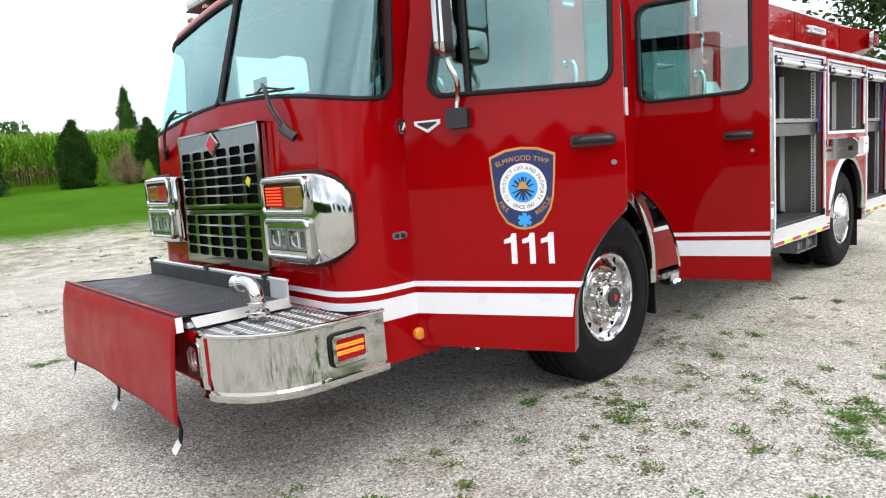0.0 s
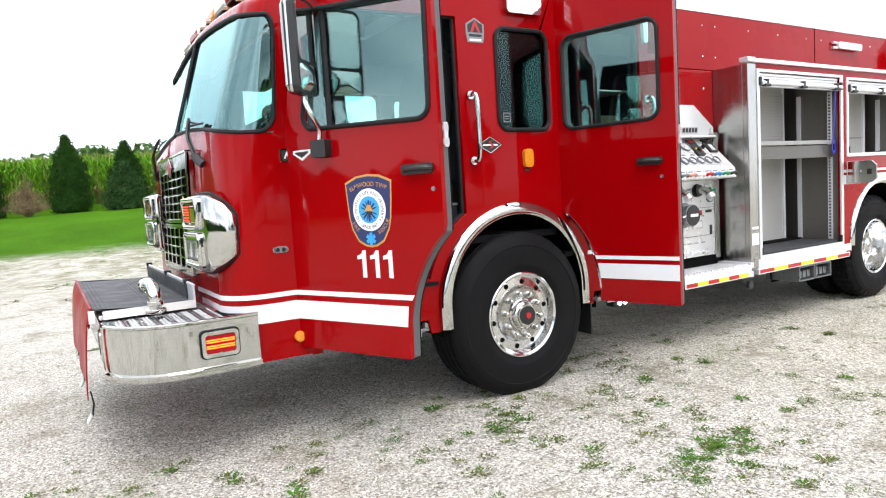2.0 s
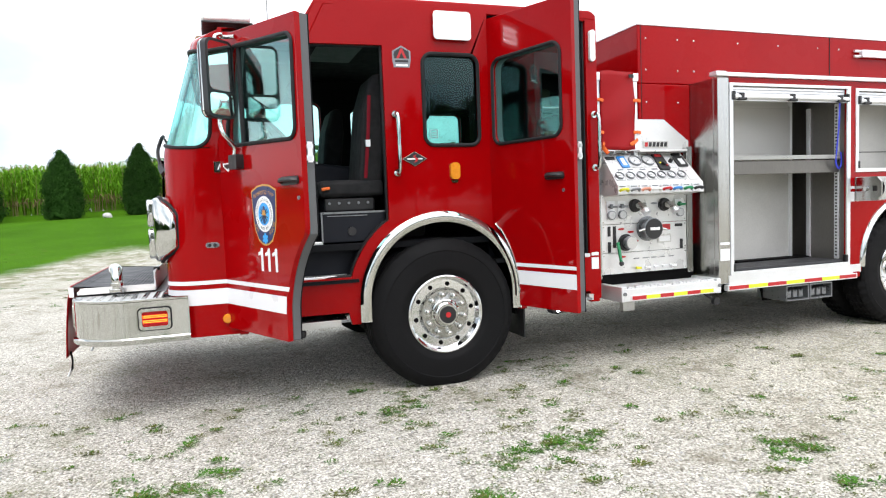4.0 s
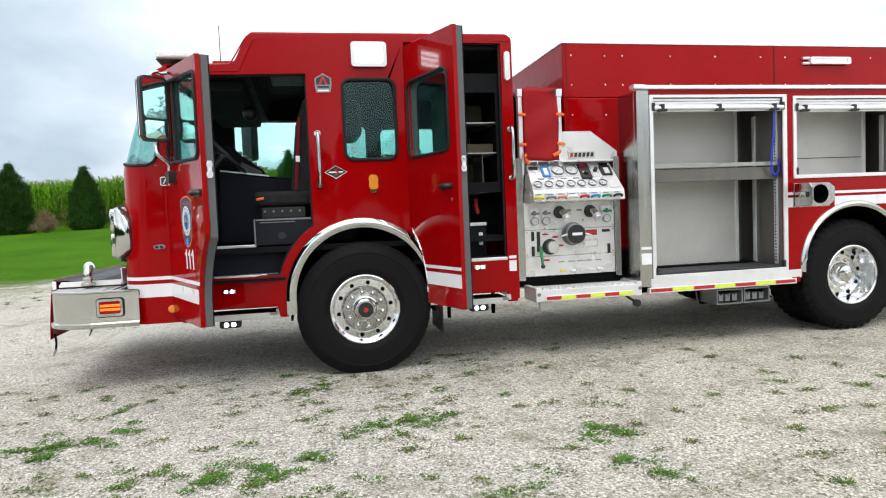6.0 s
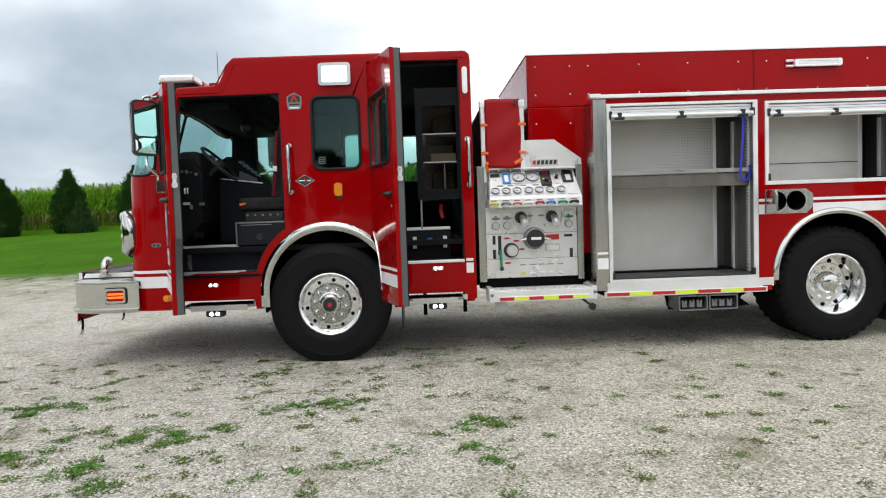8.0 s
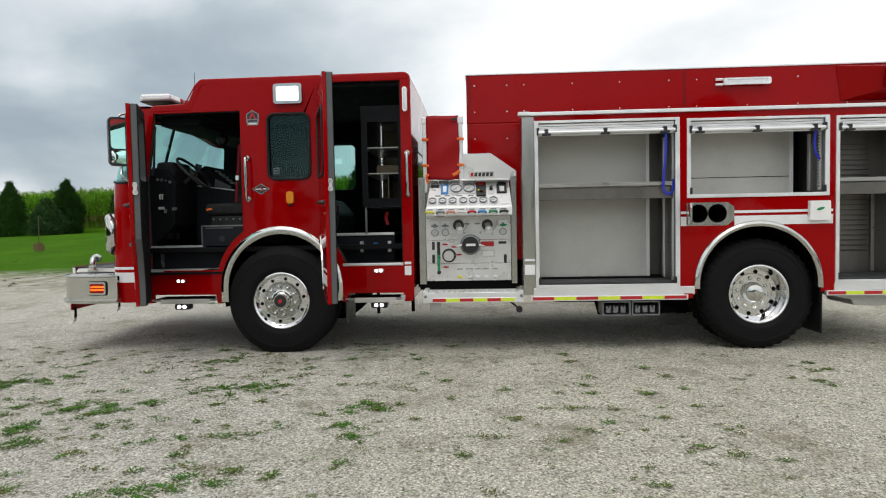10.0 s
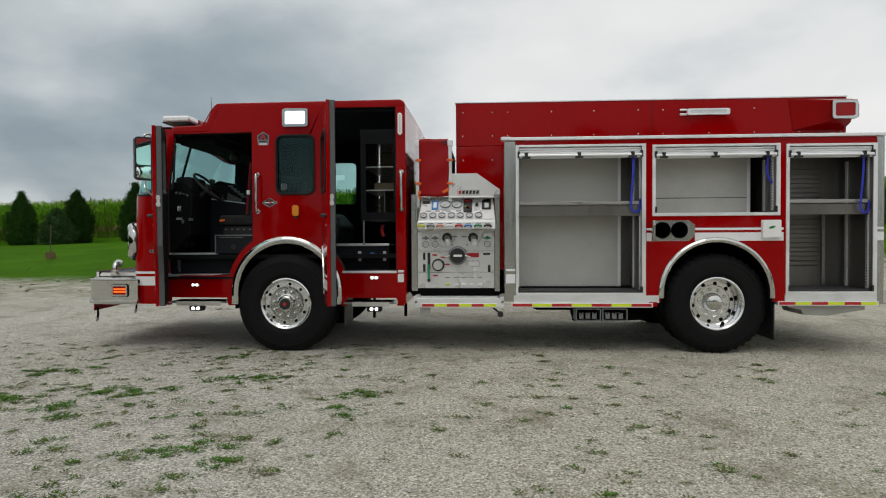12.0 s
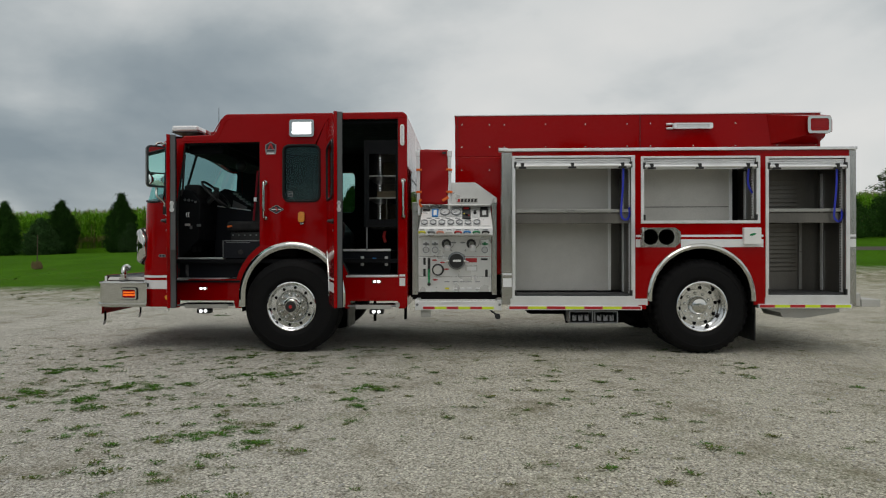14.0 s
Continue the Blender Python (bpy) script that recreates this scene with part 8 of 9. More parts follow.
# slanted switch console on the engine cover
bm = bmesh.new()
sheet(bm, [(-1.32, 1.84), (-1.30, 2.05), (-1.19, 2.115), (-1.14, 2.105), (-1.03, 1.995), (-0.86, 1.875), (-0.84, 1.80)], [], 0.0, 0.52, on_y(1.00))
console_box = P("switch_console", bm, INTERIOR, "black slanted switch console on the engine cover", bevel=0.015, segs=2)
P("console_side", plate([(-1.08, 1.845), (-1.06, 1.955), (-0.87, 1.86), (-0.87, 1.825)], -0.004, 0.0, on_y(1.00)), DOOR_GREY, parent=console_box)
for k in range(5):
    c = Vector((-1.085 + 0.045 * k, 1.10, 2.058 - 0.036 * k))
    P("console_key", boxes((c.x, c.x + 0.026, 1.05, 1.20, c.z - 0.020, c.z + 0.004)), GREY_TRIM, parent=console_box, bevel=0.003)
bm = bmesh.new()
prof = [(-1.30, 1.15), (-1.30, 1.872), (-0.80, 1.805), (0.30, 1.68), (0.45, 1.5), (0.45, 1.15)]
va = [bm.verts.new((x, 0.92, z)) for x, z in prof]
vb = [bm.verts.new((x, 2.02, z)) for x, z in prof]
bm.faces.new(va)
bm.faces.new(vb[::-1])
for k in range(len(prof)):
    bm.faces.new((va[k], va[(k + 1) % len(prof)], vb[(k + 1) % len(prof)], vb[k]))
P("engine_cover", bm, TRIM, "charcoal engine cover between the seats", bevel=0.04, segs=3)
b = bmesh.new()
sheet(b, [(-1.29, 1.866), (-0.80, 1.800), (-0.80, 1.814), (-1.29, 1.880)], [], -0.006, 0.02, on_y(0.92))
P("cover_edge", b, ALU, "bright edge along the engine cover")
b = bmesh.new()
tq = Vector((-1.155, 0.62, 2.0))
ax = Vector((0.72, 0.0, 0.69)).normalized()
u_ = Vector((0, 1, 0))
v_ = ax.cross(u_)
ringp = [tq + u_ * 0.23 * math.cos(t) + v_ * 0.23 * math.sin(t) for t in (2 * math.pi * i / 36 for i in range(38))]
tube(b, ringp, 0.016, 8)
sw = P("steering_wheel", b, BLACK, "black steering wheel", smooth=True)
b = bmesh.new()
for t in (0.3, 2.4, 4.5):
    tube(b, [tq - ax * 0.03, tq + u_ * 0.22 * math.cos(t) + v_ * 0.22 * math.sin(t)], 0.014, 6)
rod(b, tq - ax * 0.05, tq + ax * 0.015, 0.055, 0.05, 16)
rod(b, tq - ax * 0.05, tq - ax * 0.45, 0.035, seg=10)
P("wheel_spokes", b, BLACK, parent=sw, smooth=True)
# pedals and door step fittings
for y in (0.42, 0.58):
    P("pedal", boxes((-1.40, -1.37, y, y + 0.09, 1.24, 1.36)), BLACK, bevel=0.004)
b = bmesh.new()
tube(b, [(-1.46, 0.24, 1.95), (-1.43, 0.235, 2.05), (-1.41, 0.235, 2.40), (-1.40, 0.24, 2.48)], 0.014, 8)
P("pillar_handle", b, BLACK, smooth=True)
b = bmesh.new()
bmesh.ops.create_uvsphere(b, u_segments=14, v_segments=10, radius=0.075, matrix=Matrix.Translation((-0.95, 1.0, 2.42)))
P("map_lamp", b, BLACK, smooth=True)
P("overhead_console", boxes((-1.40, -0.95, 0.35, 2.55, 2.50, 2.60)), INTERIOR, bevel=0.02)
P("overhead_panel", boxes((-0.75, -0.35, 0.9, 1.6, 2.80, 2.835)), DOOR_GREY, bevel=0.01)
# crew area: rear seat box, shelf cabinet with a row of lit dots
cb2 = P("crew_box", boxes((0.50, 1.20, 0.36, 1.10, 0.93, 1.255)), TRIM, "charcoal crew seat box", bevel=0.008)
P("box_edge", boxes((0.50, 1.20, 0.34, 0.37, 1.245, 1.275)), ALU, parent=cb2, bevel=0.004)
for x in (0.835, 1.142):
    P("box_latch", boxes((x - 0.02, x + 0.02, 0.348, 0.36, 1.06, 1.18)), ALU, parent=cb2, bevel=0.004)
P("box_sticker", boxes((0.965, 1.015, 0.354, 0.36, 1.142, 1.164)), BLUE_PAINT, parent=cb2)
P("crew_floor", boxes((0.46, 1.31, 0.12, 0.40, 0.93, 0.962)), INTERIOR)
cab_x0, cab_x1 = 0.905, 1.30
sc = P("shelf_cabinet", boxes((cab_x0, cab_x1, 1.24, 1.26, 1.56, 2.62)), DARK_STEEL, "metal shelf cabinet beside the crew door")
for x in (cab_x0 - 0.015, cab_x1):
    P("cabinet_side", boxes((x, x + 0.015, 0.20, 1.26, 1.55, 2.63)), INTERIOR, parent=sc, bevel=0.003)
P("cabinet_frame", plate(rect(cab_x0 - 0.02, cab_x1 + 0.01, 1.55, 2.63), 0.0, 0.015, on_y(0.185), [rect(cab_x0 + 0.045, cab_x1 - 0.02, 1.645, 2.46, 0.012)]), INTERIOR, parent=sc)
for z in (1.56, 1.642, 1.918, 2.194, 2.62):
    P("cabinet_shelf", boxes((cab_x0, cab_x1, 0.215, 1.235, z - 0.010, z)), SHELF_LIP, parent=sc)
P("shelf_box", boxes((1.03, 1.28, 0.30, 0.58, 1.919, 2.005)), CANVAS, "brown wooden box on a shelf", parent=sc, bevel=0.006)
P("folded_canvas", boxes((1.05, 1.28, 0.62, 0.98, 2.195, 2.42)), CANVAS, "brown folded canvas on a shelf", parent=sc, bevel=0.03)
P("folded_canvas", boxes((1.04, 1.28, 0.60, 1.0, 1.643, 1.86)), CANVAS, "brown folded canvas on a shelf", parent=sc, bevel=0.03)
P("shelf_divider", boxes((1.157, 1.163, 0.26, 0.62, 1.643, 1.905)), DARK_STEEL, parent=sc)
P("led_strip", boxes((0.938, 0.962, 1.224, 1.236, 1.68, 2.58)), BLACK, parent=sc)
for k in range(25):
    z = 1.708 + 0.03525 * k
    b = bmesh.new()
    rod(b, (0.950, 1.225, z), (0.950, 1.218, z), 0.0050, seg=8)
    P("led_dot", b, LAMP_SOFT, "small lit white lamp dot", parent=sc)
P("cabinet_leg", boxes((0.905, 0.925, 0.20, 0.225, 1.26, 1.55)), GREY_TRIM, "grey cabinet leg", bevel=0.004)
b = bmesh.new()
tube(b, smooth_line([(1.12, 0.40, 1.50), (1.11, 0.36, 1.43), (1.13, 0.37, 1.36)], 4), 0.018, 6, 0.3, (1, 0, 0))
P("red_strap", b, RED_FILM, "red strap in the crew area")

# tablet on a bent mount over the dash
b = bmesh.new()
box(b, -1.575, -1.55, 1.60, 1.77, 2.06, 2.20)
tb = P("dash_tablet", b, BLACK, "black tablet on a dash mount", bevel=0.012)
b = bmesh.new()
tube(b, smooth_line([(-1.55, 1.68, 2.10), (-1.52, 1.68, 2.06), (-1.53, 1.66, 2.03), (-1.52, 1.65, 1.98)], 5), 0.014, 8)
P("mount_arm", b, BLACK, parent=tb, smooth=True)


# ---- trees, corn and growth ----
def quads(name, verts, faces, mat, parent=None, kind="", label=""):
    me = bpy.data.meshes.new(name)
    me.from_pydata(verts, [], faces)
    for m in mat if isinstance(mat, (list, tuple)) else [mat]:
        me.materials.append(m)
    ob = new(name, me)
    if parent:
        ob.parent = parent
    if kind:
        ob["kind"] = kind
    if label:
        ob["label"] = label
    return ob


def leaf(vs, fs, c, u, v):
    k = len(vs)
    vs += [c - u, c - v * 0.55 + u * 0.1, c + u, c + v * 0.55 + u * 0.1]
    fs.append((k, k + 1, k + 2, k + 3))


def limb_mesh(rng, height, r0, spread, limbs, lean=0.0):
    b = bmesh.new()
    trunk = [(0, 0, -0.1)]
    x = y = 0.0
    for k in range(1, 7):
        x += rng.uniform(-1, 1) * 0.05 * height / 6 + lean
        y += rng.uniform(-1, 1) * 0.05 * height / 6
        trunk.append((x, y, height * k / 6))
    for i in range(6):
        rod(b, trunk[i], trunk[i + 1], r0 * (1 - i / 7), r0 * (1 - (i + 1) / 7), 8, False)
    tips = []
    for k in range(limbs):
        f = rng.uniform(0.25, 0.95)
        i = min(int(f * 6), 5)
        base = Vector(trunk[i]).lerp(Vector(trunk[i + 1]), f * 6 - i)
        a = rng.uniform(0, 2 * math.pi)
        ln = spread * rng.uniform(0.5, 1.0) * (1.1 - 0.5 * f)
        mid = base + Vector((math.cos(a) * ln * 0.5, math.sin(a) * ln * 0.5, ln * 0.25))
        tip = base + Vector((math.cos(a) * ln, math.sin(a) * ln, ln * rng.uniform(0.3, 0.7)))
        rr = r0 * 0.4 * (1.1 - f)
        rod(b, base, mid, rr, rr * 0.6, 6, False)
        rod(b, mid, tip, rr * 0.6, rr * 0.15, 5, False)
        tips += [mid, tip]
    return b, tips, Vector(trunk[-1])


def broad_tree(seed, height, width, n, mat=None, size=0.22):
    """Trunk and limbs, a crown of many leaf sprays in uneven clumps with gaps."""
    rng = random.Random(seed)
    t = thing("tree", "broad green deciduous tree at the edge of the yard", "tree")
    b, tips, top = limb_mesh(rng, height * 0.72, height * 0.022, width * 0.5, 26)
    part("trunk", b, BARK, t, smooth=True)
    vs, fs = [], []
    clumps = [(p, rng.uniform(0.7, 1.3) * width * 0.11) for p in tips]
    for _ in range(30):
        a, f = rng.uniform(0, 2 * math.pi), rng.random()
        r = width * 0.5 * math.sin(math.pi * (0.12 + 0.83 * f)) * rng.uniform(0.55, 1.0)
        clumps.append((Vector((math.cos(a) * r, math.sin(a) * r, height * (0.22 + 0.76 * f))), rng.uniform(0.7, 1.4) * width * 0.10))
    for _ in range(n):
        c, r = clumps[rng.randrange(len(clumps))]
        d = Vector((rng.gauss(0, 1), rng.gauss(0, 1), rng.gauss(0, 0.75)))
        d = d.normalized() * r * rng.uniform(0.35, 1.1)
        p = c + d
        s = size * rng.uniform(0.5, 1.2)
        u = Vector((rng.uniform(-1, 1), rng.uniform(-1, 1), rng.uniform(-0.8, 0.4))).normalized()
        v = u.orthogonal().normalized()
        leaf(vs, fs, p, u * s, v * s)
    quads("crown", vs, fs, mat or LEAF, t)
    return t


def conifer(seed, height, width, n, mat, full=2.2):
    """A dense upright evergreen with ragged sprays."""
    rng = random.Random(seed)
    t = thing("evergreen_tree", "dense dark evergreen tree on the lawn before the corn", "tree", group="row of evergreens")
    b = bmesh.new()
    rod(b, (0, 0, -0.1), (0, 0, height * 0.9), 0.07, 0.015, 7, False)
    for k in range(26):
        f = 0.06 + 0.86 * k / 26
        a = k * 2.4
        ln = width * 0.45 * (1 - f) ** 0.75
        rod(b, (0, 0, height * f), (math.cos(a) * ln, math.sin(a) * ln, height * f + ln * 0.35), 0.018, 0.004, 5, False)
    part("trunk", b, BARK, t, smooth=True)
    vs, fs = [], []
    tips = n // 60
    for k in range(tips):
        f = ((k + rng.random()) / tips) ** 1.25
        a = rng.uniform(0, 2 * math.pi)
        lobes = 1 + 0.10 * math.sin(a * 3 + f * 9 + seed) + 0.07 * math.sin(a * 7 - f * 17)
        prof = min(1.0, 0.80 + f * 1.5) * (1 - f ** full) ** 0.85
        r = width * 0.5 * prof * lobes * rng.uniform(0.80, 1.04)
        out = Vector((math.cos(a), math.sin(a), 0.0))
        tip = out * r + Vector((0, 0, height * (0.03 + 0.95 * f)))
        spray = rng.uniform(0.13, 0.24) * (0.75 + 0.45 * (1 - f))
        for _ in range(60):
            back = rng.random() ** 0.7
            p = tip - out * back * spray * 1.6 + Vector((rng.gauss(0, 1), rng.gauss(0, 1), rng.gauss(0, 1.25) - 0.6 * back)) * spray * (0.30 + 0.35 * back)
            s = rng.uniform(0.030, 0.075)
            u = (out * rng.uniform(0.0, 0.9) + Vector((rng.uniform(-0.6, 0.6), rng.uniform(-0.6, 0.6), rng.uniform(0.1, 1.2)))).normalized()
            v = u.cross(Vector((rng.uniform(-1, 1), rng.uniform(-1, 1), rng.uniform(-0.3, 0.3)))).normalized()
            leaf(vs, fs, p, u * s, v * s * 0.55)
    for _ in range(n // 8):             # the dark inside of the crown
        f = rng.random()
        a = rng.uniform(0, 2 * math.pi)
        r = width * 0.36 * (1 - f ** 1.8) ** 0.8 * rng.uniform(0.4, 1.0)
        u = Vector((math.cos(a), math.sin(a), rng.uniform(-0.4, 0.6))).normalized()
        leaf(vs, fs, Vector((math.cos(a) * r, math.sin(a) * r, height * (0.04 + 0.90 * f))), u.orthogonal().normalized() * 0.17, Vector((0, 0, 1)).cross(u).normalized() * 0.17)
    quads("crown", vs, fs, mat, t)
    return t


def place_tree(src, x, y, scale, turn, label=""):
    t = copy_thing(src, Matrix.Translation((x, y, ground_z(x, y))) @ Matrix.Rotation(turn, 4, "Z"))
    t.scale = (scale * 1.05, scale * 1.05, scale * 0.97)
    if label:
        t["label"] = label
    return t


ever_a = conifer(3, 3.98, 2.12, 30000, LEAF_DARK, 2.6)
ever_b = conifer(8, 3.95, 2.15, 30000, LEAF_DARK, 3.0)
TY = 35.2
ever_a.location = (-1.55, TY, ground_z(-1.55, TY))
ever_b.location = (-5.4, TY, ground_z(-5.4, TY))
rng = random.Random(5)
for k, x in enumerate((5.45, 9.3, 13.2, 1.2, -9.3, -13.1, -16.9, -21.1, -25.4, -29.5, -33.4)):
    place_tree(ever_a if k % 2 else ever_b, x, TY + rng.uniform(-0.3, 0.3), rng.uniform(0.94, 1.05) * (0.9 if x > 0 else 1.0), rng.uniform(0, 6))
small = conifer(21, 2.4, 1.9, 16000, LEAF_BLUE)
small.location = (0.85, 33.6, ground_z(0.85, 33.6))
small.scale = (1.2, 1.2, 1.0)
small["label"] = "small blue-green spruce standing before taller evergreens"
place_tree(small, -19.6, 33.4, 0.8, 1.0)
wide = place_tree(small, -25.55, 33.4, 0.98, 2.0)
wide.scale = (1.3, 1.3, 0.97)


def bush(x, y, h, w, seed, mat=None, label="brown half-dead twiggy bush on the lawn"):
    rng_ = random.Random(seed)
    t = thing("bush", label, "bush", at=(0, 0, 0))
    b = bmesh.new()
    vs, fs = [], []
    for k in range(150):
        a, lean = rng_.uniform(0, 6.28), rng_.uniform(0.05, 1.0)
        tip = Vector((math.cos(a) * w * 0.5 * lean, math.sin(a) * w * 0.5 * lean, h * (1 - 0.82 * lean) * rng_.uniform(0.6, 1.05)))
        mid_ = tip * 0.5 + Vector((rng_.uniform(-0.1, 0.1), rng_.uniform(-0.1, 0.1), 0.08))
        rod(b, (0, 0, 0), mid_, 0.010, 0.006, 4, False)
        rod(b, mid_, tip, 0.006, 0.002, 4, False)
        for _ in range(42):
            f = rng_.random() ** 0.6
            p = (mid_.lerp(tip, (f - 0.4) / 0.6) if f > 0.4 else mid_ * (f / 0.4)) + Vector((rng_.gauss(0, 1), rng_.gauss(0, 1), rng_.gauss(0, 1))) * 0.07
            u = Vector((rng_.uniform(-1, 1), rng_.uniform(-1, 1), rng_.uniform(-0.2, 1))).normalized()
            leaf(vs, fs, p, u * 0.050, u.orthogonal().normalized() * 0.014)
    part("stems", b, DRY, t)
    quads("crown", vs, fs, mat or DRY, t)
    t.location = (x, y, ground_z(x, y))
    return t


bush(-3.5, 34.0, 2.2, 2.1, 1)
bush(7.5, 34.0, 2.4, 2.5, 2)
for bx, bh in ((6.45, 1.75), (8.75, 1.3)):
    bush(bx, 34.5, bh, 0.8, 5, CORN, "small pale green sapling beside the dry bush")
bush(-14.9, 34.2, 1.5, 1.9, 3)
# marker stake with a tuft at its foot
b = bmesh.new()
rod(b, (0, 0, -0.05), (0.04, 0, 1.55), 0.022, 0.018, 8)
stake = thing("marker_stake", "thin wooden marker stake in the lawn", "stake")
part("post", b, BARK, stake)
stake.location = (-17.1, 20.5, ground_z(-17.1, 20.5))
vs, fs = [], []
for _ in range(160):
    a = rng.uniform(0, 6.28)
    p = Vector((math.cos(a) * rng.uniform(0, 0.25), math.sin(a) * rng.uniform(0, 0.25), rng.uniform(0.02, 0.3)))
    leaf(vs, fs, p, Vector((rng.uniform(-0.04, 0.04), rng.uniform(-0.04, 0.04), 0.12)), Vector((0.02, 0.01, 0)))
quads("dry_tuft", vs, fs, DRY, stake)
# pale rocks on the lawn
b = bmesh.new()
bmesh.ops.create_icosphere(b, subdivisions=2, radius=0.25)
for v in b.verts:
    v.co *= 1 + 0.3 * noise.noise(v.co * 5)
    v.co.z *= 0.7
rock = new("rock", mesh_of("rock", b, DIRT, True))
tagged(rock, "pale rounded fieldstone lying on the lawn", "rock")
rock.location = (-6.9, 33.0, ground_z(-6.9, 33.0) + 0.08)


def corn_field():
    rng_ = random.Random(11)
    vs, fs, mi = [], [], []
    for row in range(8):
        y0 = 38.0 + row * 0.70
        x = -80.0
        while x < 48:
            x += 0.125 * rng_.uniform(0.7, 1.3)
            y = y0 + rng_.uniform(-0.08, 0.08)
            z = ground_z(x, y)
            h = 2.70 * rng_.uniform(0.95, 1.04)
            k = len(vs)
            w = 0.018
            lx, ly = rng_.uniform(-0.08, 0.08), rng_.uniform(-0.08, 0.08)
            vs += [Vector((x - w, y, z)), Vector((x + w, y, z)), Vector((x + w * 0.4 + lx, y + ly, z + h)), Vector((x - w * 0.4 + lx, y + ly, z + h))]
            fs.append((k, k + 1, k + 2, k + 3))
            mi.append(2 if row < 1 and rng_.random() < 0.4 else 0)
            low = row > 1
            for j in range(16):
                f = (0.03 + 0.058 * j if low else 0.17 + 0.050 * j) + rng_.uniform(-0.03, 0.03)
                a = rng_.uniform(0, 6.28)
                d = Vector((math.cos(a), math.sin(a), 0))
                s = Vector((-d.y, d.x, 0)) * 0.036
                p0 = Vector((x + lx * f, y + ly * f, z + h * f))
                ln = rng_.uniform(0.35, 0.62)
                p1 = p0 + d * ln * 0.32 + Vector((0, 0, ln * 0.58))
                p2 = p0 + d * ln * 0.78 + Vector((0, 0, ln * rng_.uniform(0.0, 0.75)))
                k = len(vs)
                vs += [p0 - s * 0.5, p0 + s * 0.5, p1 + s, p1 - s, p2]
                fs += [(k, k + 1, k + 2, k + 3), (k + 3, k + 2, k + 4)]
                mi += [0 if f > 0.26 or row > 1 else 2] * 2
            for j in range(4):
                a = rng_.uniform(0, 6.28)
                p0 = Vector((x + lx, y + ly, z + h - 0.04))
                p1 = p0 + Vector((math.cos(a) * 0.09, math.sin(a) * 0.09, 0.24))
                k = len(vs)
                vs += [p0 - Vector((0.012, 0, 0)), p0 + Vector((0.012, 0, 0)), p1]
                fs.append((k, k + 1, k + 2))
                mi.append(1)
    ob = quads("corn_field", vs, fs, [CORN, TASSEL, STALK])
    ob.data.polygons.foreach_set("material_index", mi)
    tagged(ob, "tall green corn with pale tassels along the lawn", "corn", kind="stuff")
    # the field goes on behind: a rough sheet of tops
    vs, fs = [], []
    nx, nyy = 220, 60
    for i in range(nx + 1):
        for j in range(nyy + 1):
            x = -170 + 320 * i / nx
            y = 41.0 + 200 * (j / nyy) ** 2
            vs.append(Vector((x, y, ground_z(x, y) + 2.72 + 0.12 * noise.noise(Vector((x * 1.3, y * 1.3, 0))) + 0.15 * noise.noise(Vector((x * 6, y * 6, 3))))))
    for i in range(nx):
        for j in range(nyy):
            k = i * (nyy + 1) + j
            fs.append((k, k + nyy + 1, k + nyy + 2, k + 1))
    tagged(quads("corn_tops", vs, fs, TASSEL), "corn tops of the field going back to the horizon", "corn", kind="stuff")


corn_field()


def far_woods():
    rng_ = random.Random(17)
    vs, fs = [], []
    for _ in range(420):
        a = rng_.uniform(radians(40), radians(175))
        d = rng_.uniform(330, 420)
        x, y = math.cos(a) * d, math.sin(a) * d
        h, w = rng_.uniform(7, 13), rng_.uniform(6, 11)
        if radians(64) < a < radians(96):
            h, w = (28.6 if radians(80) < a < radians(88.5) else 24.0) + (h - 7) * 0.45, w * 1.6
        tall = h > 20
        z0 = ground_z(x, y)
        for _ in range(520 if tall else 60):
            t, f = rng_.uniform(0, 6.28), rng_.random()
            r = w * 0.5 * math.sin(math.pi * (0.15 + (0.66 if tall else 0.8) * f))
            p = Vector((x + math.cos(t) * r, y + math.sin(t) * r, z0 + h * f))
            u = Vector((rng_.uniform(-1, 1), rng_.uniform(-1, 1), rng_.uniform(-1, 1))).normalized()
            s = 1.25 if tall else 1.3
            leaf(vs, fs, p, u * s, u.orthogonal().normalized() * s)
    tagged(quads("far_woods", vs, fs, FAR_LEAF), "distant green treeline along the horizon", "woods", kind="stuff")


far_woods()
# the lone tall spruce far behind the corn
sp = conifer(31, 3.75, 1.9, 9000, LEAF_DARK)
sp.scale = (4.4, 4.4, 5.7)
sp.location = (44.5, 150, ground_z(44, 150))
sp["label"] = "lone tall spruce far behind the corn field"
del sp["group"]

# broad trees: one beyond the tail of the truck, others round the yard behind the drive
oak = broad_tree(41, 13.0, 12.0, 15000)
oak.location = (35.0, 5.0, 0.0)
oak["label"] = "large dark green tree beyond the truck's tail"
oak2 = broad_tree(42, 10.0, 9.0, 9000)
oak2.location = (39.6, 48.3, ground_z(39.6, 48.3))
oak2.scale = (0.62, 0.62, 0.60)
oak2["label"] = "round green trees beyond the far end of the lawn"
for x, y, s, a in ((45, 47, 0.70, 1), (50, 43, 0.75, 2)):
    place_tree(oak2, x, y, s, a)
for x, y, s, a in ((54, 0, 0.75, 0.5), (43, -10, 0.9, 2.2)):
    place_tree(oak, x, y, s, a, "large dark green tree")
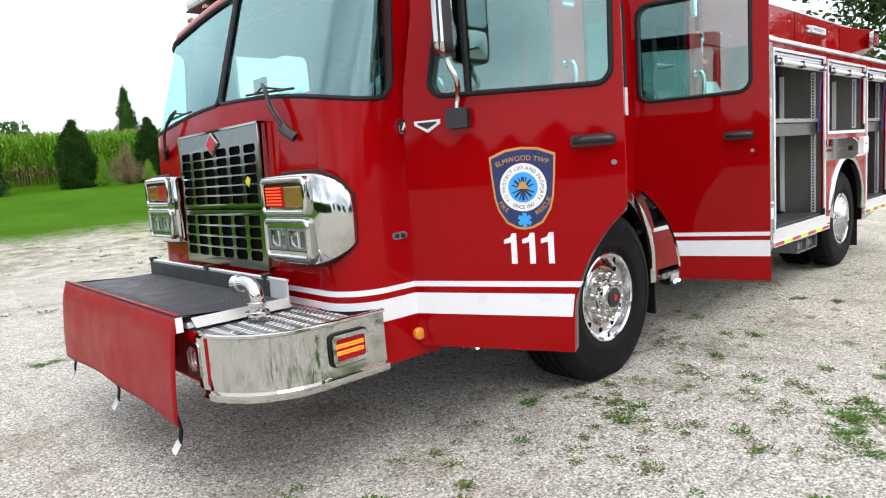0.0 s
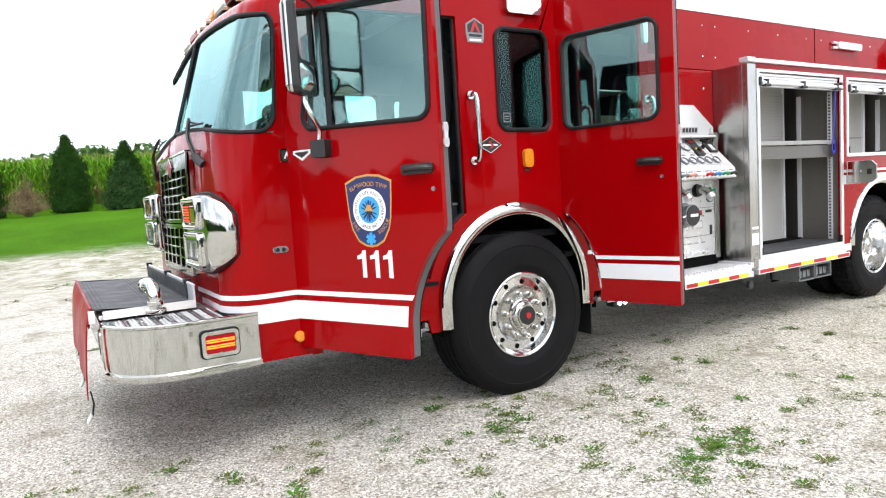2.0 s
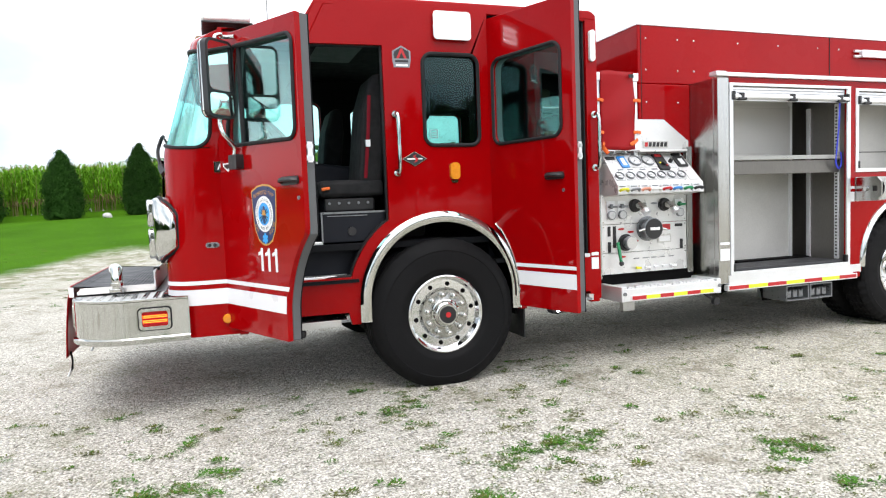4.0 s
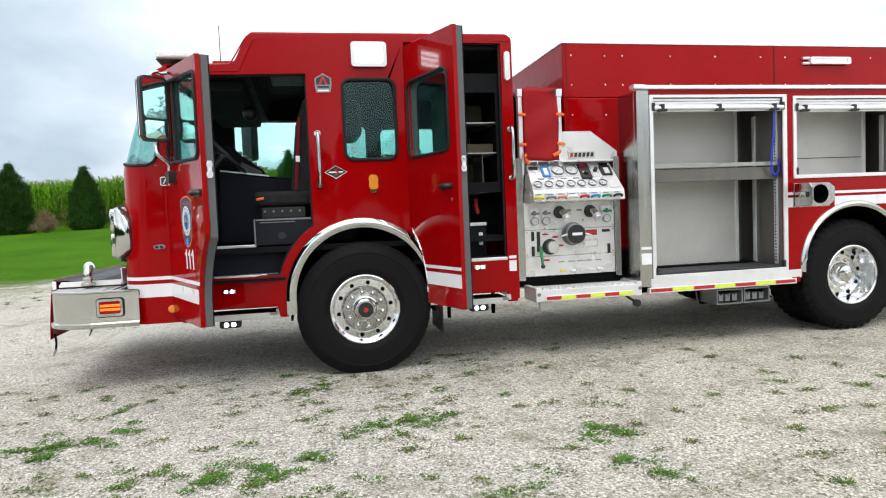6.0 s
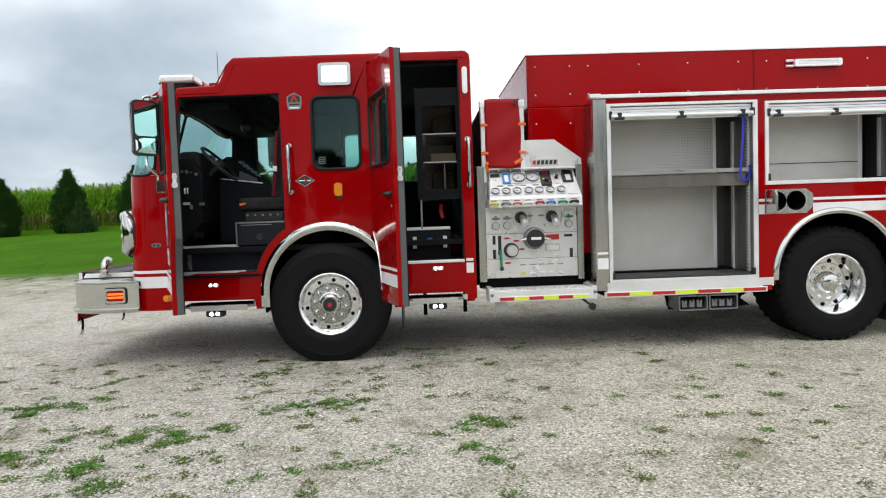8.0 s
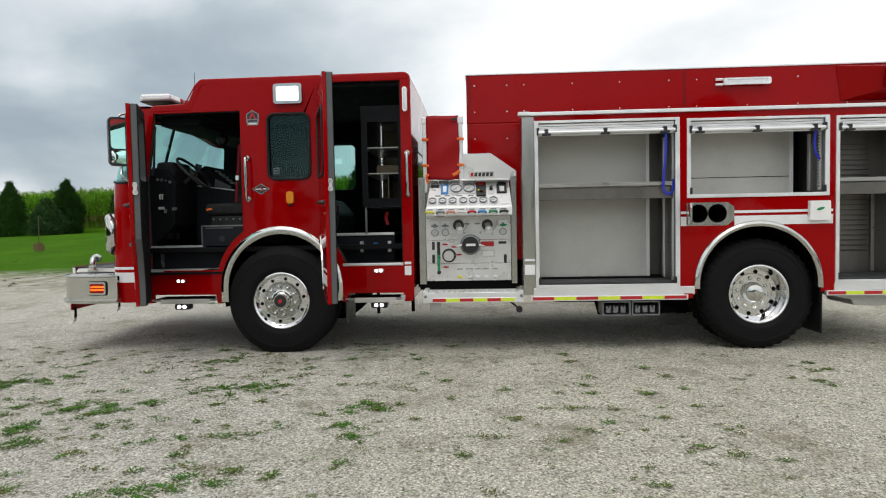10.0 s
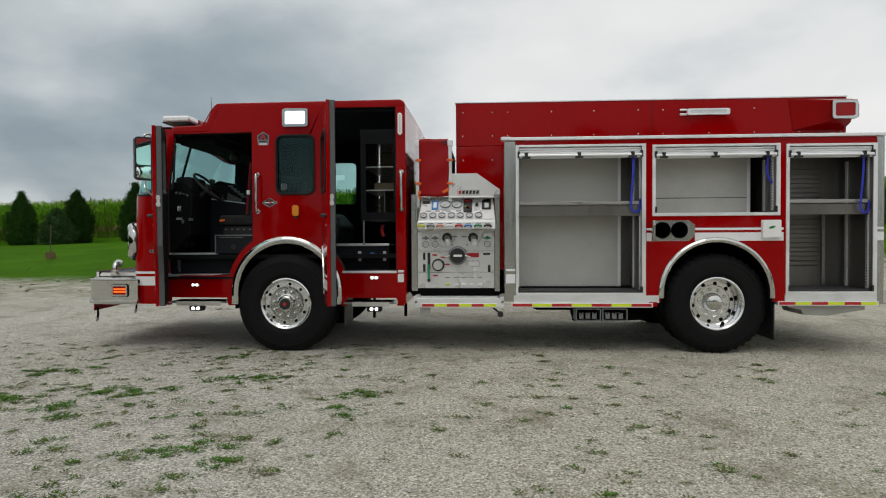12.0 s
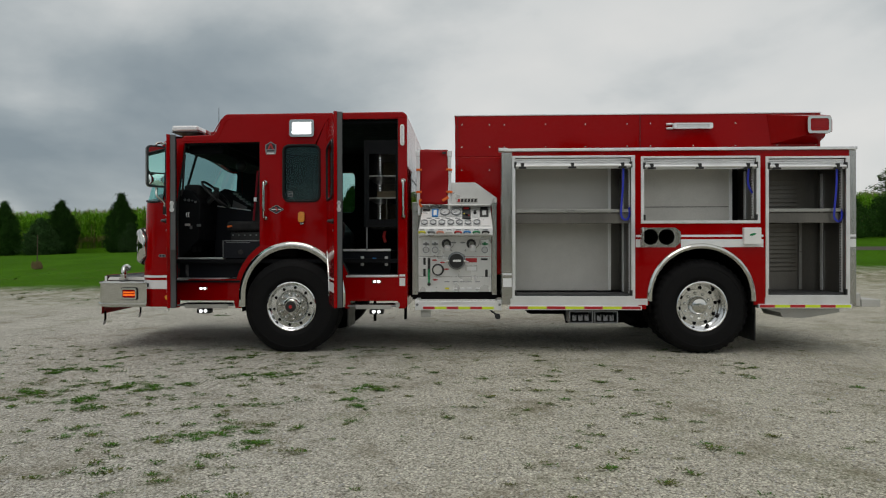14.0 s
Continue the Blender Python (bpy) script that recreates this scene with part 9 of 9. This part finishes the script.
for k, (x, y, s) in enumerate(((-44, -46, 0.46), (-36, -49, 0.40), (-28, -47, 0.44), (-21, -50, 0.38), (-14, -47, 0.42), (-8, -50, 0.58), (-3, -47, 0.55), (2, -50, 0.66), (7, -47, 0.66), (12, -50, 0.84), (17, -47, 0.80), (22, -50, 0.88), (28, -48, 0.66), (37, -42, 0.40))):
    place_tree(oak if k % 2 else oak2, x, y, s * (1.0 if k % 2 else 1.25), k * 1.3, "green tree standing at the edge of the yard")
# dark hedge and board fence at the far right of the lawn
fence = thing("board_fence", "low weathered grey board fence on the lawn", "fence")
for k in range(9):
    x0 = 16 + k * 2.4
    part("board", boxes((x0, x0 + 2.38, 25.0, 25.06, ground_z(20, 25) - 0.05, 1.36)), WOOD_GREY, fence)
    part("post", boxes((x0, x0 + 0.1, 25.06, 25.16, ground_z(20, 25) - 0.2, 1.40)), WOOD_GREY, fence)
hedge = conifer(51, 3.0, 4.2, 16000, LEAF_DARK)
hedge.location = (25.5, 33.0, ground_z(25.5, 33))
hedge["label"] = "dark rounded shrub behind the board fence"
place_tree(hedge, 29.5, 34.0, 1.1, 1.0)
place_tree(hedge, 22.5, 34.5, 0.9, 2.0)
# unseen dense row, added to give the cab front a dark reflection
for k in range(20):
    place_tree(hedge, -48 - 1.2 * (k % 2), -36 + 3.3 * k, 1.25 + 0.12 * (k % 3), k * 1.7, "unseen dark shrub standing in for trees reflected in the cab front")

# weeds on the drive: (x, y, reach), the lush mats first, then the thinner patches
LUSH = ((-1.65, -2.23, 0.17), (-1.94, -1.07, 0.26), (-2.18, -1.14, 0.14), (-1.16, -2.47, 0.14), (-0.88, -2.73, 0.13), (-0.91, -1.90, 0.17), (-1.03, -2.02, 0.10), (-0.50, -1.81, 0.10), (-0.75, -2.02, 0.11),
        (0.04, -1.34, 0.25), (0.29, -1.38, 0.14), (-0.20, -1.50, 0.09), (0.44, -2.59, 0.10), (1.14, -2.40, 0.08), (1.28, -2.61, 0.07), (1.20, -2.01, 0.11), (1.37, -2.00, 0.10), (0.57, -3.31, 0.11),
        (0.74, -3.63, 0.15), (0.30, -3.48, 0.11), (-0.06, -2.73, 0.06), (0.13, -2.64, 0.06), (-0.39, -0.34, 0.07), (-1.48, -1.93, 0.08), (-2.13, -1.32, 0.10), (-2.56, 4.41, 0.14), (-1.75, -2.40, 0.12))
THIN = ((-1.61, -2.49, 0.08), (-0.60, -2.66, 0.09), (-0.01, -1.69, 0.12), (0.94, -2.13, 0.06), (0.71, -3.21, 0.08), (0.17, -3.58, 0.06), (-0.37, -3.45, 0.07), (-0.59, -3.52, 0.07), (-0.99, -3.10, 0.06),
        (-0.93, -3.44, 0.06), (0.59, -3.89, 0.05), (0.79, -4.08, 0.06), (-0.13, -4.24, 0.08), (1.03, -3.81, 0.07), (0.42, -0.25, 0.12), (0.95, 0.18, 0.12), (-0.13, 0.0, 0.12), (-0.68, -0.54, 0.05),
        (0.10, -1.88, 0.10), (-1.97, -1.84, 0.10), (1.18, -1.27, 0.07), (1.43, -1.41, 0.08), (1.39, -1.83, 0.08), (1.83, -1.20, 0.06), (0.73, -2.40, 0.07), (2.29, -1.51, 0.05), (3.04, -1.11, 0.07),
        (1.31, -2.91, 0.06), (0.60, -1.45, 0.06), (-1.09, -0.38, 0.05), (0.45, -0.99, 0.06))


def weeds():
    rng_ = random.Random(23)
    green, dull = ([], []), ([], [])

    def tuft(out, x, y, size, tall=1.0):
        vs, fs = out
        for _ in range(int(7 + 9 * size)):
            a = rng_.uniform(0, 6.28)
            r = rng_.random() ** 0.7 * 0.045 * size
            base = Vector((x + math.cos(a) * r, y + math.sin(a) * r, 0.0))
            ln = rng_.uniform(0.012, 0.040) * size
            d = Vector((math.cos(a) * rng_.uniform(0.4, 1.2), math.sin(a) * rng_.uniform(0.4, 1.2), rng_.uniform(0.08, 0.45) * tall)).normalized()
            s = d.cross(Vector((0, 0, 1))).normalized() * rng_.uniform(0.003, 0.008) * size
            k = len(vs)
            vs.extend([base, base + d * ln * 0.55 + s, base + d * ln, base + d * ln * 0.55 - s])
            fs.append((k, k + 1, k + 2, k + 3))
    def mat(x, y, r, lush):
        for _ in range(max(2, int(r * (62 if lush else 36)))):
            cx, cy = x + rng_.gauss(0, r * 0.62), y + rng_.gauss(0, r * 0.42)
            big = rng_.uniform(0.5, 1.0)
            for _ in range(int((11 if lush else 7) * big)):
                tuft(green if rng_.random() < (0.80 if lush else 0.35) else dull, cx + rng_.gauss(0, 0.036 * big), cy + rng_.gauss(0, 0.030 * big), rng_.uniform(0.35, 0.95) * big ** 0.5)
        for _ in range(int(90 * r)):
            tuft(dull, x + rng_.gauss(0, r * 1.5), y + rng_.gauss(0, r), rng_.uniform(0.3, 0.7))
    for x, y, r in LUSH:
        mat(x, y, r, True)
    for x, y, r in THIN:
        mat(x, y, r, False)
    for _ in range(2100):                       # small scattered clumps
        x, y = rng_.uniform(-6, 6.5), rng_.uniform(-6.5, 0.6)
        dense = 0.55 if x < 1.6 else 0.30 if x < 4 else 0.12
        if noise.noise(Vector((x * 0.7, y * 0.7, 2))) * 0.6 + dense < rng_.random():
            continue
        s = rng_.uniform(0.35, 0.9)
        for _ in range(rng_.randrange(3, 9)):
            tuft(green if rng_.random() < (0.52 if x < 1.6 else 0.35) else dull, x + rng_.gauss(0, 0.035 * s), y + rng_.gauss(0, 0.025 * s), s)
    for _ in range(480):                        # low olive growth in the truck's lee
        x, y = rng_.uniform(-0.5, 6.5), 0.7 - 3.6 * rng_.random() ** 1.3
        if noise.noise(Vector((x * 0.9, y * 1.3, 6))) < rng_.uniform(-0.45, 0.35):
            continue
        s = rng_.uniform(0.25, 0.62)
        for _ in range(rng_.randrange(2, 6)):
            tuft(green if rng_.random() < 0.22 else dull, x + rng_.gauss(0, 0.045 * s), y + rng_.gauss(0, 0.022 * s), s)
    for _ in range(5000):
        x, y = rng_.uniform(-8, 9), rng_.uniform(-7.5, 8)
        band = 0.55 if x < 1.8 else 0.15
        if noise.noise(Vector((x * 0.55, y * 0.55, 4))) + band * 0.5 > rng_.uniform(0.0, 0.75):
            tuft(green if rng_.random() < 0.3 else dull, x, y, rng_.uniform(0.25, 0.8))
    for _ in range(1500):
        x, y = rng_.uniform(-24, 8), rng_.uniform(7, 21)
        if noise.noise(Vector((x * 0.3, y * 0.3, 9))) > -0.1:
            tuft(green if rng_.random() < 0.6 else dull, x, y, rng_.uniform(0.8, 2.2))
    for (vs, fs), m, name, lab in ((green, WEED, "weeds", "low green weeds growing through the gravel"), (dull, WEED_DULL, "dry_weeds", "small olive and brown weeds scattered over the gravel")):
        for v in vs:
            v.z += ground_z(v.x, v.y)
        tagged(quads(name, vs, fs, m), lab, "weeds", kind="stuff")


def stones():
    rng_ = random.Random(29)
    vs, fs = [], []
    for _ in range(26000):
        x, y = rng_.uniform(-5.5, 7.5), rng_.uniform(-7.4, 2.2)
        s = 0.0045 + 0.010 * rng_.random() ** 2.5
        k = len(vs)
        a = rng_.uniform(0, 6.28)
        c, q = math.cos(a), math.sin(a)
        w, h = s * rng_.uniform(0.6, 1.0), s * rng_.uniform(0.4, 0.8)
        for px, py, pz in ((s, 0, 0), (0, w, 0), (-s * 0.9, 0, 0), (0, -w, 0), (s * 0.1, w * 0.1, h), (0, 0, -h)):
            vs.append(Vector((x + px * c - py * q, y + px * q + py * c, pz + h * 0.35)))
        fs += [(k, k + 1, k + 4), (k + 1, k + 2, k + 4), (k + 2, k + 3, k + 4), (k + 3, k, k + 4), (k + 1, k, k + 5), (k + 2, k + 1, k + 5), (k + 3, k + 2, k + 5), (k, k + 3, k + 5)]
    tagged(quads("loose_stones", vs, fs, STONE), "loose pale limestone chips on the drive", "gravel", kind="stuff")


weeds()
stones()
